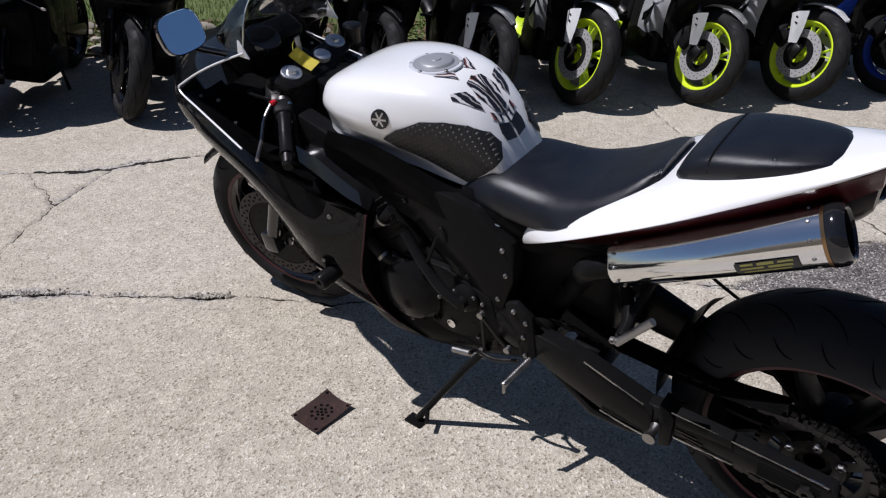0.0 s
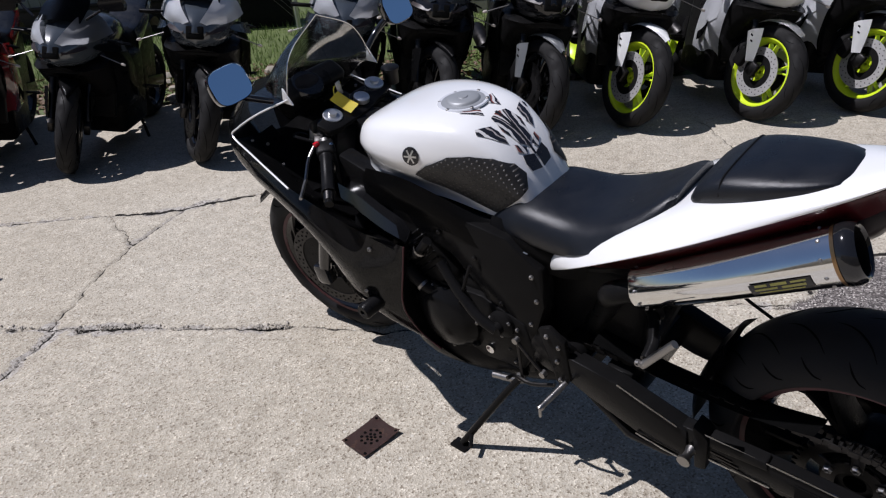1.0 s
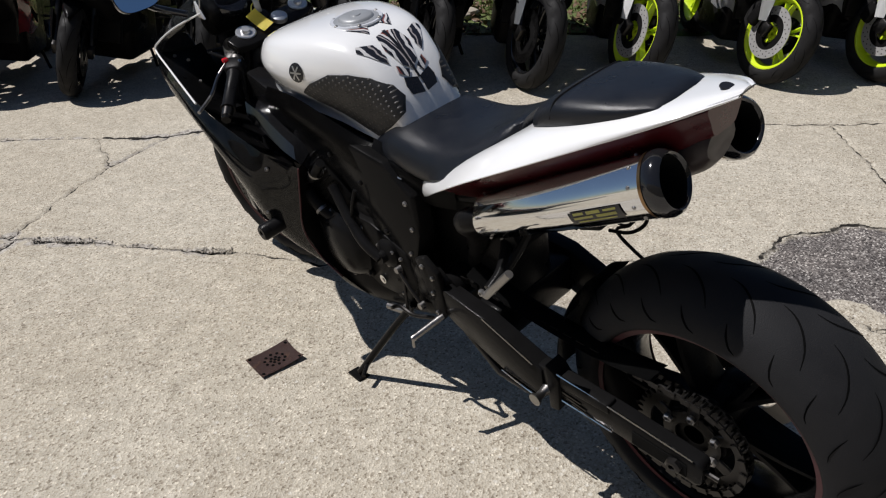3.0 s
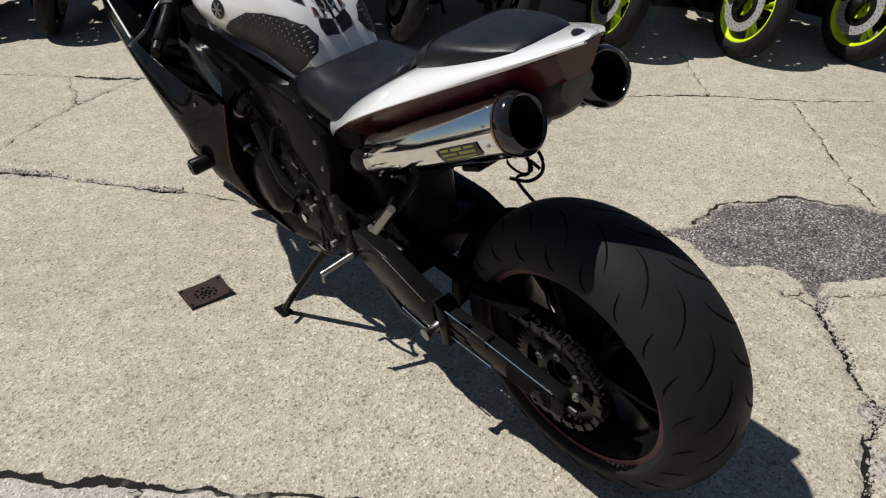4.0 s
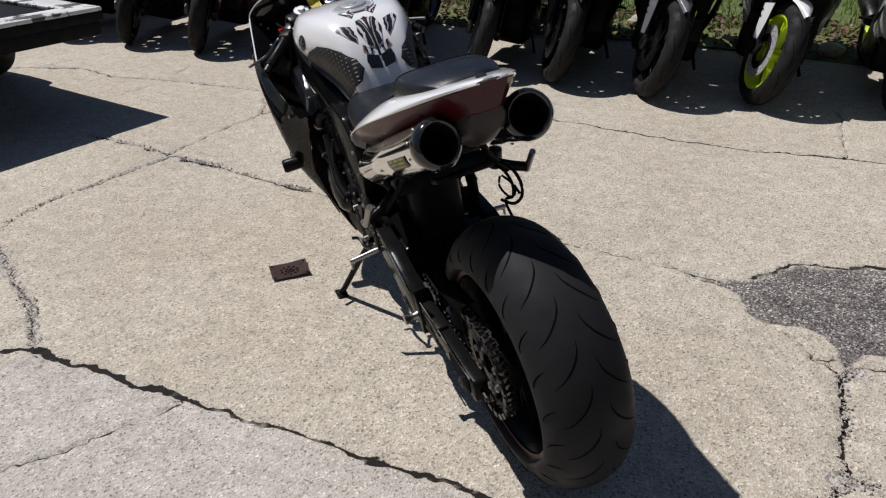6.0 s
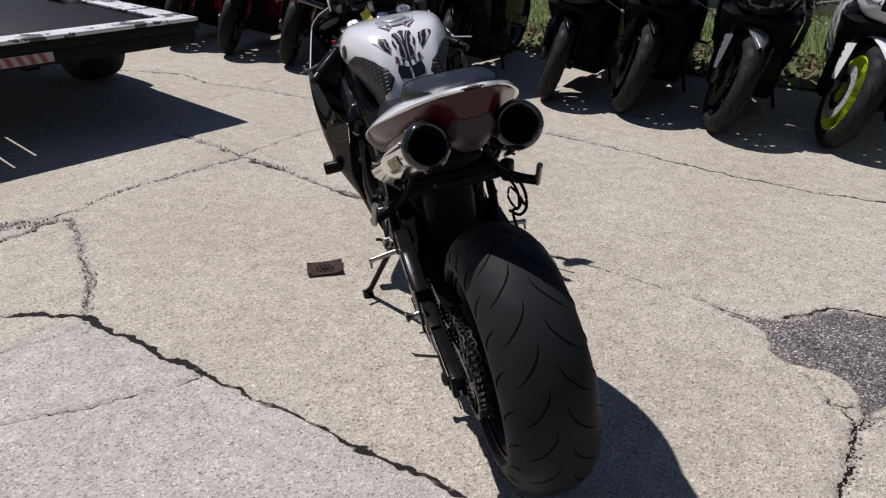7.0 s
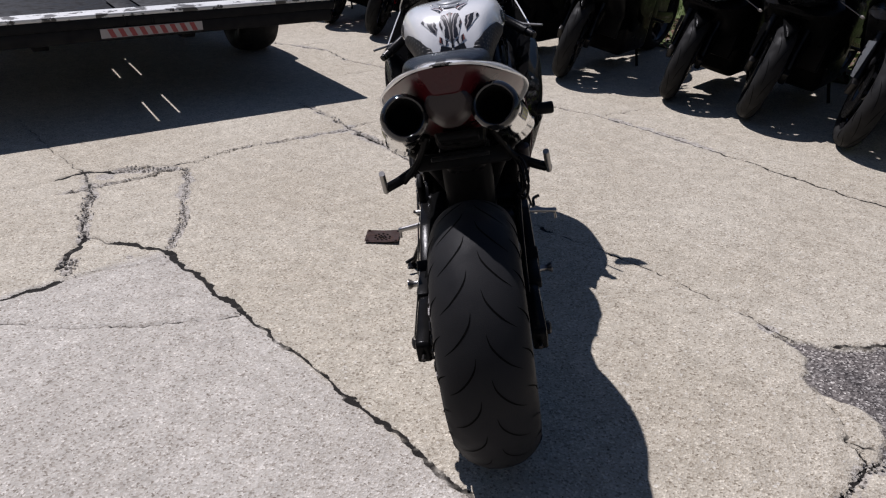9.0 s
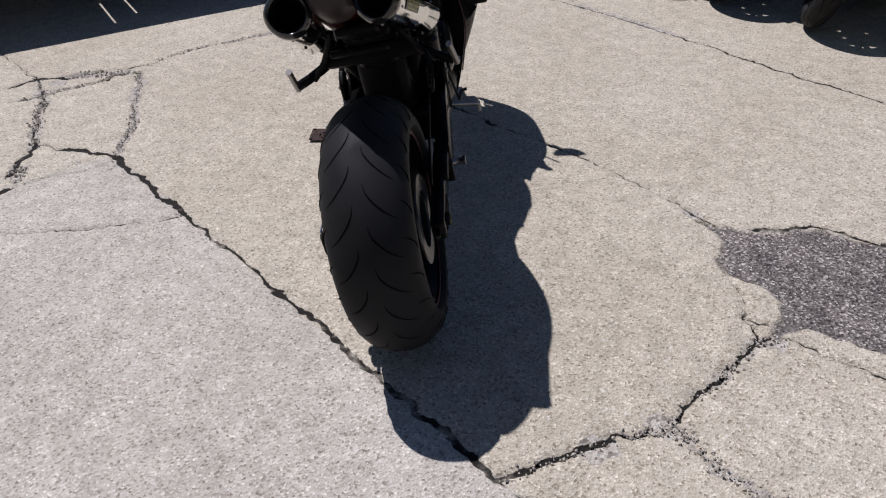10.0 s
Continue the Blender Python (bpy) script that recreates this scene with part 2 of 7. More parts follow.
def ground_material():
    """Worn exposed-aggregate concrete, with dirt and painted shade in the cracks and a gritty asphalt repair."""
    m = bpy.data.materials.new("worn_concrete")
    m.use_nodes = True
    nt = m.node_tree
    N, K = nt.nodes.new, nt.links.new
    p = nt.nodes["Principled BSDF"]
    p.inputs["Roughness"].default_value = 0.88
    p.inputs["Specular IOR Level"].default_value = 0.25
    co = N("ShaderNodeTexCoord")

    def noise_tex(scale, detail=4, rough=0.55):
        n = N("ShaderNodeTexNoise")
        n.inputs["Scale"].default_value, n.inputs["Detail"].default_value, n.inputs["Roughness"].default_value = scale, detail, rough
        K(co.outputs["Object"], n.inputs["Vector"])
        return n.outputs["Fac"]

    def ramp(src, stops):
        r = N("ShaderNodeValToRGB")
        e = r.color_ramp.elements
        while len(e) < len(stops):
            e.new(0.5)
        for el, (pos, col) in zip(e, stops):
            el.position, el.color = pos, (*col, 1)
        K(src, r.inputs[0])
        return r.outputs[0]

    def mix(fac, a, b, how="MIX"):
        x = N("ShaderNodeMix")
        x.data_type, x.blend_type = "RGBA", how
        for s, v in ((0, fac), (6, a), (7, b)):
            if hasattr(v, "is_linked"):
                K(v, x.inputs[s])
            else:
                x.inputs[s].default_value = v if s == 0 else (*v, 1)
        return x.outputs[2]

    def attr(name):
        a = N("ShaderNodeAttribute")
        a.attribute_name = name
        return a.outputs["Fac"]

    large = ramp(noise_tex(1.1, 5), [(0.3, (0.455, 0.415, 0.345)), (0.7, (0.54, 0.505, 0.435))])
    large = mix(attr("slab"), large, ramp(noise_tex(2.0, 4), [(0.3, (0.46, 0.435, 0.40)), (0.7, (0.53, 0.505, 0.47))]))
    mottle = ramp(noise_tex(14, 5, 0.65), [(0.3, (0.80, 0.79, 0.77)), (0.7, (1.08, 1.07, 1.05))])
    col = mix(1.0, large, mottle, "MULTIPLY")
    vor = N("ShaderNodeTexVoronoi")
    vor.inputs["Scale"].default_value = 190
    K(co.outputs["Object"], vor.inputs["Vector"])
    grit = ramp(vor.outputs["Color"], [(0.10, (0.30, 0.25, 0.19)), (0.28, (0.84, 0.80, 0.74)), (0.55, (1.02, 1.01, 0.97)), (0.74, (1.10, 1.09, 1.07)), (0.95, (1.7, 1.7, 1.66))])
    col = mix(0.74, col, grit, "MULTIPLY")
    # single larger stones, some broken out and dark, some pale
    stone = N("ShaderNodeTexVoronoi")
    stone.inputs["Scale"].default_value = 82
    K(co.outputs["Object"], stone.inputs["Vector"])
    pick = ramp(stone.outputs["Color"], [(0.0, (1, 1, 1)), (0.13, (1, 1, 1)), (0.15, (0, 0, 0)), (1.0, (0, 0, 0))])
    pale = ramp(stone.outputs["Color"], [(0.0, (0, 0, 0)), (0.84, (0, 0, 0)), (0.86, (1, 1, 1)), (1.0, (1, 1, 1))])
    core = ramp(stone.outputs["Distance"], [(0.34, (1, 1, 1)), (0.46, (0, 0, 0))])
    coarse = ramp(attr("slab"), [(0.0, (0.6, 0.6, 0.6)), (1.0, (0.14, 0.14, 0.14))])
    core = mix(1.0, core, coarse, "MULTIPLY")
    col = mix(mix(1.0, pick, core, "MULTIPLY"), col, (0.17, 0.135, 0.10))
    col = mix(mix(1.0, pale, core, "MULTIPLY"), col, (0.66, 0.63, 0.56))
    pits = ramp(noise_tex(105, 3, 0.7), [(0.62, (1, 1, 1)), (0.70, (0.34, 0.29, 0.23))])
    col = mix(0.8, col, pits, "MULTIPLY")
    dirt = mix(noise_tex(60, 4), (0.05, 0.042, 0.032), (0.16, 0.135, 0.10))
    col = mix(attr("dirt"), col, dirt)
    # crumbled rubble
    v3 = N("ShaderNodeTexVoronoi")
    v3.inputs["Scale"].default_value = 120
    K(co.outputs["Object"], v3.inputs["Vector"])
    rubble = ramp(v3.outputs["Color"], [(0.08, (0.14, 0.12, 0.10)), (0.35, (0.33, 0.30, 0.26)), (0.92, (0.54, 0.505, 0.45))])
    ragged = N("ShaderNodeMapRange")
    ragged.inputs[1].default_value, ragged.inputs[2].default_value = 0.42, 0.68
    spread = N("ShaderNodeMath")
    spread.operation = "MULTIPLY_ADD"
    spread.inputs[1].default_value = 0.9
    K(noise_tex(85, 3, 0.6), spread.inputs[0])
    shift = N("ShaderNodeMath")
    shift.operation = "SUBTRACT"
    shift.inputs[1].default_value = 0.45
    K(attr("rubble"), shift.inputs[0])
    K(shift.outputs[0], spread.inputs[2])
    K(spread.outputs[0], ragged.inputs[0])
    col = mix(ragged.outputs[0], col, rubble)

    def calc(how, x, y):
        n = N("ShaderNodeMath")
        n.operation = how
        for s, v in ((0, x), (1, y)):
            if hasattr(v, "is_linked"):
                K(v, n.inputs[s])
            else:
                n.inputs[s].default_value = v
        return n.outputs[0]
    # open cracks, ragged at their lips; their inner shade is a near-black colour
    shake = calc("MULTIPLY", calc("SUBTRACT", noise_tex(75, 3, 0.6), 0.5), 0.008)
    reach = calc("MULTIPLY", attr("opening"), calc("MULTIPLY", noise_tex(28, 3), 2.0))
    split = calc("DIVIDE", calc("SUBTRACT", reach, calc("ABSOLUTE", calc("ADD", attr("offset"), shake), 0.0)), 0.0014)
    clamp = N("ShaderNodeClamp")
    K(split, clamp.inputs[0])
    crack = calc("MULTIPLY", clamp.outputs[0], attr("gap"))
    col = mix(crack, col, (0.014, 0.012, 0.010))
    # repair
    v2 = N("ShaderNodeTexVoronoi")
    v2.inputs["Scale"].default_value = 190
    K(co.outputs["Object"], v2.inputs["Vector"])
    tar = ramp(v2.outputs["Color"], [(0.12, (0.03, 0.027, 0.026)), (0.45, (0.125, 0.112, 0.106)), (0.70, (0.20, 0.182, 0.170)), (0.95, (0.62, 0.59, 0.55))])
    tar = mix(0.8, tar, ramp(noise_tex(6, 4), [(0.32, (0.66, 0.65, 0.65)), (0.68, (1.3, 1.27, 1.22))]), "MULTIPLY")
    col = mix(attr("repair"), col, tar)
    K(col, p.inputs["Base Color"])
    h = N("ShaderNodeMath")
    h.operation = "ADD"
    K(vor.outputs["Distance"], h.inputs[0])
    K(noise_tex(60, 4), h.inputs[1])
    b = N("ShaderNodeBump")
    b.inputs["Strength"].default_value, b.inputs["Distance"].default_value = 0.55, 0.004
    K(h.outputs[0], b.inputs["Height"])
    K(b.outputs[0], p.inputs["Normal"])
    return m


MIRROR, SCREEN, KNEE, DECAL, CONCRETE = mirror_glass(), smoked_screen(), knee_pad_material(), sticker_material(), ground_material()
BOARD = material("weathered_slate_boards", (0.13, 0.14, 0.155), 0.7, spread=0.25, scale=6, bump=0.002, bump_scale=50)
SOIL = material("grassy_soil", (0.10, 0.13, 0.035), 0.95, spread=0.45, scale=5, bump=0.01, bump_scale=30)


# ---- mesh helpers ----
def part(name, bm, mat, parent, label="", smooth=True, angle=40):
    """One mesh under a thing or a part (or on its own, with no parent)."""
    me = bpy.data.meshes.new(name)
    bmesh.ops.recalc_face_normals(bm, faces=bm.faces)
    if smooth:
        lim = radians(angle)
        for f in bm.faces:
            f.smooth = True
        for e in bm.edges:
            if len(e.link_faces) == 2 and e.calc_face_angle(0) > lim:
                e.smooth = False
    bm.to_mesh(me)
    bm.free()
    me.materials.append(mat)
    ob = new(name, me)
    if parent is not None:
        ob.parent = parent
    if label:
        ob["label"] = label
    return ob


def curve_through(pts, n):
    """n points evenly spread over a Catmull-Rom curve through pts."""
    pts = [Vector(p) for p in pts]
    full = [2 * pts[0] - pts[1]] + pts + [2 * pts[-1] - pts[-2]]
    out = []
    for i in range(n):
        s = i / (n - 1) * (len(pts) - 1)
        k = min(int(s), len(pts) - 2)
        u = s - k
        a, b, c, d = full[k:k + 4]
        out.append(0.5 * (2 * b + (c - a) * u + (2 * a - 5 * b + 4 * c - d) * u * u + (3 * b - a - 3 * c + d) * u ** 3))
    return out


def quads(bm, rows, close=False):
    vs = [[bm.verts.new(p) for p in r] for r in rows]
    m = len(rows[0])
    for a, b in zip(vs, vs[1:]):
        for j in range(m if close else m - 1):
            k = (j + 1) % m
            bm.faces.new((a[j], a[k], b[k], b[j]))
    return vs


def loft(rings, steps=4, caps=True):
    """A closed skin over rings of points, smoothed along its length."""
    bm = bmesh.new()
    n = (len(rings) - 1) * steps + 1
    cols = [curve_through([r[j] for r in rings], n) for j in range(len(rings[0]))]
    vs = quads(bm, [[c[i] for c in cols] for i in range(n)], close=True)
    if caps:
        bm.faces.new(vs[0])
        bm.faces.new(vs[-1][::-1])
    return bm


def sheet(rows, across=4, along=4, thick=0.004):
    """A smooth curved panel through a grid of points, with thickness."""
    bm = bmesh.new()
    wide = [curve_through(r, (len(r) - 1) * across + 1) for r in rows]
    cols = [curve_through([r[j] for r in wide], (len(rows) - 1) * along + 1) for j in range(len(wide[0]))]
    quads(bm, [[c[i] for c in cols] for i in range(len(cols[0]))])
    if thick:
        geom = bmesh.ops.solidify(bm, geom=bm.faces[:], thickness=thick)
    return bm


def half_ring(y, pts, n=12):
    """A symmetric ring at y from the outline of its right half, top centre to bottom centre."""
    c = curve_through([(x, y, z) for x, z in pts], n)
    return c + [Vector((-p.x, p.y, p.z)) for p in c[-2:0:-1]]


def tube(pts, r, n=10, steps=4, r_end=None, caps=True):
    c = curve_through(pts, (len(pts) - 1) * steps + 1) if len(pts) > 2 else [Vector(p) for p in pts]
    bm = bmesh.new()
    rows, up = [], Vector((0.13, 0.31, 0.94))
    for i, p in enumerate(c):
        d = (c[min(i + 1, len(c) - 1)] - c[max(i - 1, 0)]).normalized()
        a = d.cross(up)
        a = (a if a.length > 0.05 else d.cross(Vector((1, 0, 0)))).normalized()
        b = d.cross(a)
        rad = r if r_end is None else r + (r_end - r) * i / (len(c) - 1)
        rows.append([p + (a * math.cos(q) + b * math.sin(q)) * rad for q in [2 * math.pi * k / n for k in range(n)]])
    vs = quads(bm, rows, close=True)
    if caps:
        bm.faces.new(vs[0])
        bm.faces.new(vs[-1][::-1])
    return bm


def lathe(profile, centre, axis, n=32, close=False):
    """A solid of revolution: profile of (distance along the axis, radius)."""
    bm = bmesh.new()
    ax = Vector(axis).normalized()
    a = ax.orthogonal().normalized()
    b = ax.cross(a)
    rows = [[Vector(centre) + ax * h + (a * math.cos(q) + b * math.sin(q)) * r for h, r in profile] for q in [2 * math.pi * k / n for k in range(n)]]
    vs = [[bm.verts.new(p) for p in r] for r in rows]
    m = len(profile)
    for i in range(n):
        A, B = vs[i], vs[(i + 1) % n]
        for j in range(m if close else m - 1):
            k = (j + 1) % m
            bm.faces.new((A[j], A[k], B[k], B[j]))
    bmesh.ops.remove_doubles(bm, verts=bm.verts[:], dist=1e-6)
    return bm


def plate(outline, x0, x1, bevel=0.004):
    """A flat plate with an outline of (y, z), from x0 to x1."""
    bm = bmesh.new()
    vs = [bm.verts.new((x0, y, z)) for y, z in outline]
    f = bm.faces.new(vs)
    r = bmesh.ops.extrude_face_region(bm, geom=[f])
    bmesh.ops.translate(bm, vec=(x1 - x0, 0, 0), verts=[v for v in r["geom"] if isinstance(v, bmesh.types.BMVert)])
    if bevel:
        bmesh.ops.bevel(bm, geom=bm.edges[:], offset=bevel, segments=2, affect="EDGES", profile=0.5)
    return bm


def block(size, m, bevel=0.004, segments=2):
    bm = bmesh.new()
    bmesh.ops.create_cube(bm, size=1, matrix=m @ Matrix.Diagonal((*size, 1)))
    if bevel:
        bmesh.ops.bevel(bm, geom=bm.edges[:], offset=bevel, segments=segments, affect="EDGES", profile=0.5)
    return bm


def bolt(centre, axis, r=0.007, h=0.006):
    return lathe([(0, 0), (0, r), (h * 0.7, r), (h, r * 0.7), (h, r * 0.4), (h * 0.4, r * 0.35), (h * 0.4, 0)], centre, axis, 6)


def join(*bms):
    out = bmesh.new()
    for b in bms:
        me = bpy.data.meshes.new("tmp")
        b.to_mesh(me)
        b.free()
        out.from_mesh(me)
        bpy.data.meshes.remove(me)
    return out


def flip(p):
    return (-p[0], p[1], p[2])


def turned(bm, m):
    bmesh.ops.transform(bm, matrix=m, verts=bm.verts[:])
    return bm


def thing(name, m, label, category, group=""):
    ob = new(name)
    ob.empty_display_size = 0.1
    ob.matrix_world = m
    return tagged(ob, label, category, group)


# ---- ground ----
def value_noise(x, y, scale, seed):
    """Smooth value noise on a plane, -1 to 1."""
    x, y = x * scale, y * scale
    xi, yi = np.floor(x).astype(np.int64), np.floor(y).astype(np.int64)
    u, v = x - xi, y - yi
    u, v = u * u * (3 - 2 * u), v * v * (3 - 2 * v)

    def h(a, b):
        k = (a * 374761393 + b * 668265263 + seed * 974634777) & 0x7FFFFFFF
        k = ((k ^ (k >> 13)) * 1274126177) & 0x7FFFFFFF
        return ((k ^ (k >> 16)) & 0xFFFF) / 32767.5 - 1
    return (h(xi, yi) * (1 - u) + h(xi + 1, yi) * u) * (1 - v) + (h(xi, yi + 1) * (1 - u) + h(xi + 1, yi + 1) * u) * v


def side_distance(x, y, a, b):
    """Distance from a segment, negative on its right side."""
    dx, dy = b[0] - a[0], b[1] - a[1]
    side = np.where(dx * (y - a[1]) - dy * (x - a[0]) < 0, -1.0, 1.0)
    return segment_distance(x, y, a, b) * side


def segment_distance(x, y, a, b):
    ax, ay, dx, dy = a[0], a[1], b[0] - a[0], b[1] - a[1]
    s = np.clip(((x - ax) * dx + (y - ay) * dy) / (dx * dx + dy * dy), 0, 1)
    return np.hypot(x - ax - s * dx, y - ay - s * dy)


# width of the opening, width of the crumbled edge, then the run in plan
CRACKS = [
    (0.011, 0.030, (-4.1, 2.74), (-3.55, 2.95), (-3.17, 2.90), (-2.71, 2.99), (-2.2, 3.06), (-1.76, 3.07), (-1.56, 3.12), (-1.26, 3.26), (-0.93, 3.34), (-0.57, 3.36), (0.04, 3.33)),
    (0.015, 0.016, (0.04, 3.34), (0.43, 3.30), (0.92, 3.31), (1.34, 3.40), (1.75, 3.39), (2.4, 3.5), (3.6, 3.6)),
    (0.004, 0.020, (-2.74, 2.60), (-2.71, 2.99), (-2.92, 3.4)),
    (0.003, 0.014, (-3.9, 2.87), (-3.77, 3.32)),
    (0.005, 0.022, (-1.91, 3.04), (-1.63, 2.72), (-1.55, 3.10)),
    (0.006, 0.020, (-1.63, 2.72), (-1.65, 2.50), (-1.62, 2.02)),
    (0.007, 0.026, (-2.23, 2.02), (-1.93, 2.03), (-1.62, 2.01)),
    (0.007, 0.024, (-1.62, 2.01), (-1.25, 2.0), (-0.96, 1.97), (-0.72, 1.98)),
    (0.007, 0.010, (-0.72, 1.98), (-0.36, 1.91), (0.1, 1.97), (0.49, 2.02)),
    (0.005, 0.014, (0.49, 2.02), (0.84, 2.03), (1.03, 2.01)),
    (0.007, 0.026, (-1.6, 1.98), (-1.63, 1.68), (-1.66, 1.40), (-1.642, 1.238), (-1.606, 1.106)),
    (0.003, 0.010, (-2.9, 0.54), (-2.337, 0.576), (-1.963, 0.600), (-1.80, 0.625)),
    # the broken square beside the long crack
    (0.019, 0.012, (-1.744, 0.518), (-1.803, 0.628), (-1.757, 0.682), (-1.705, 0.744)),
    (0.004, 0.030, (-1.705, 0.744), (-1.694, 0.829), (-1.66, 0.924)),
    (0.014, 0.014, (-1.66, 0.924), (-1.626, 1.001), (-1.606, 1.106)),
    (0.003, 0.022, (-1.55, 0.50), (-1.544, 0.561), (-1.552, 0.658), (-1.546, 0.784), (-1.541, 0.885)),
    (0.012, 0.020, (-1.541, 0.885), (-1.584, 0.932), (-1.529, 1.032)),
    (0.007, 0.022, (-1.80, 0.628), (-1.467, 0.589), (-1.354, 0.534), (-1.215, 0.496)),
    (0.014, 0.018, (-1.215, 0.496), (-1.10, 0.470), (-1.024, 0.449)),
    (0.022, 0.018, (-1.024, 0.449), (-0.954, 0.417), (-0.866, 0.355), (-0.813, 0.315)),
    (0.018, 0.014, (-0.70, -0.10), (-0.705, 0.10), (-0.709, 0.232), (-0.716, 0.29)),
    (0.003, 0.016, (-1.054, 0.457), (-0.982, 0.499), (-0.932, 0.526)),
    (0.020, 0.014, (-0.932, 0.526), (-0.883, 0.569), (-0.834, 0.612), (-0.742, 0.673), (-0.698, 0.675)),
    (-0.001, 0.018, (-0.722, 0.309), (-0.716, 0.407), (-0.684, 0.549), (-0.685, 0.645)),
    (0.003, 0.022, (-1.515, 1.027), (-1.366, 0.988), (-1.175, 0.891), (-0.984, 0.84), (-0.915, 0.787), (-0.76, 0.696)),
    (0.020, 0.012, (-0.698, 0.675), (-0.581, 0.682), (-0.459, 0.692), (-0.305, 0.709), (-0.14, 0.725)),
    (0.012, 0.010, (-0.14, 0.725), (0.25, 0.765), (0.59, 0.795), (0.93, 0.825), (1.30, 0.855)),
    (0.003, 0.012, (1.30, 0.855), (1.6, 0.87), (2.4, 0.93), (3.6, 1.0)),
    (0.015, 0.020, (1.301, 0.852), (1.351, 0.999), (1.392, 1.133), (1.418, 1.178), (1.43, 1.215)),
    (0.013, 0.024, (1.43, 1.282), (1.418, 1.448), (1.422, 1.512), (1.405, 1.634), (1.44, 1.692)),
    (0.001, 0.034, (1.424, 1.249), (1.49, 1.242), (1.572, 1.226), (1.70, 1.245), (1.9, 1.25), (2.6, 1.20)),
    (0.006, 0.012, (1.141, 1.861), (1.268, 1.768), (1.331, 1.697), (1.405, 1.634)),
    (0.004, 0.014, (1.331, 1.697), (1.38, 1.72), (1.44, 1.70)),
    (0.006, 0.018, (1.463, 1.704), (1.525, 1.715), (1.583, 1.739), (1.657, 1.760), (1.74, 1.84)),
    (0.006, 0.008, (1.73, 3.36), (1.734, 2.853), (1.744, 2.421), (1.76, 2.31)),
    (0.006, 0.014, (1.793, 1.98), (1.817, 1.851), (1.825, 1.73), (1.85, 1.597), (1.858, 1.40), (1.88, 0.9)),
    (0.006, 0.010, (0.964, 1.992), (1.02, 2.005), (1.10, 1.95)),
    # far edge of the repair, a dark line painted for its rim's shadow
    (0.013, 0.005, (1.11, 2.078), (1.152, 2.114), (1.21, 2.204), (1.311, 2.278), (1.391, 2.281), (1.445, 2.338), (1.515, 2.343), (1.572, 2.317), (1.666, 2.299)),
    (0.012, 0.005, (1.80, 2.272), (1.887, 2.273), (2.001, 2.235), (2.20, 2.18)),
    (0.004, 0.010, (1.27, 4.1), (1.34, 3.40)),
    (0.003, 0.010, (-0.93, 3.34), (-0.86, 3.63)),
    (0.036, 0.040, (-1.46, 3.185), (-1.36, 3.22), (-1.24, 3.265)),
    (0.024, 0.030, (-1.90, 3.08), (-1.72, 3.09), (-1.57, 3.12)),
    (0.017, 0.030, (-1.51, 1.995), (-1.40, 2.005), (-1.28, 2.0)),
    (0.015, 0.026, (-0.82, 1.97), (-0.71, 1.97)),
    (0.003, 0.006, (-0.62, 0.0), (-0.41, 0.24), (-0.30, 0.38), (-0.13, 0.70)),
]
# patches broken into gravel: place and size
CRUMBLED = [(-1.66, 0.69, 0.055), (-1.57, 0.60, 0.05), (-1.58, 0.98, 0.045), (-0.84, 0.36, 0.045), (-0.64, 0.64, 0.045), (-0.755, 0.555, 0.022), (-1.64, 2.02, 0.05), (1.43, 1.24, 0.045), (1.44, 1.66, 0.04), (1.385, 1.07, 0.045), (0.93, 2.01, 0.03), (1.78, 1.86, 0.045)]
# runs of loose gravel along the broken edges: half width, then the run
GRAVEL_RUNS = [
    (0.032, (-1.70, 0.77), (-1.62, 0.88), (-1.57, 0.99)),
    (0.024, (-1.515, 1.027), (-1.366, 0.988), (-1.175, 0.891), (-0.984, 0.84), (-0.915, 0.787), (-0.76, 0.696)),
    (0.026, (-1.467, 0.589), (-1.215, 0.496), (-1.024, 0.449)),
    (0.030, (-0.866, 0.355), (-0.76, 0.34)),
    (0.016, (1.43, 1.24), (1.49, 1.242), (1.60, 1.23), (1.75, 1.25)),
]
REPAIR = [(0.964, 1.995), (1.077, 2.033), (1.152, 2.104), (1.21, 2.194), (1.311, 2.268), (1.391, 2.271), (1.445, 2.328), (1.515, 2.333), (1.572, 2.307), (1.666, 2.289), (1.724, 2.291), (1.795, 2.268), (1.826, 2.234), (1.887, 2.263),
          (2.001, 2.225), (2.20, 2.17), (2.16, 2.09), (1.948, 2.02), (1.863, 1.995), (1.82, 1.943), (1.723, 1.867), (1.585, 1.822), (1.466, 1.790), (1.447, 1.728), (1.43, 1.663), (1.410, 1.70), (1.395, 1.75), (1.381, 1.785), (1.367, 1.825), (1.299, 1.845), (1.217, 1.820), (1.14, 1.853), (1.101, 1.928), (1.075, 1.965)]


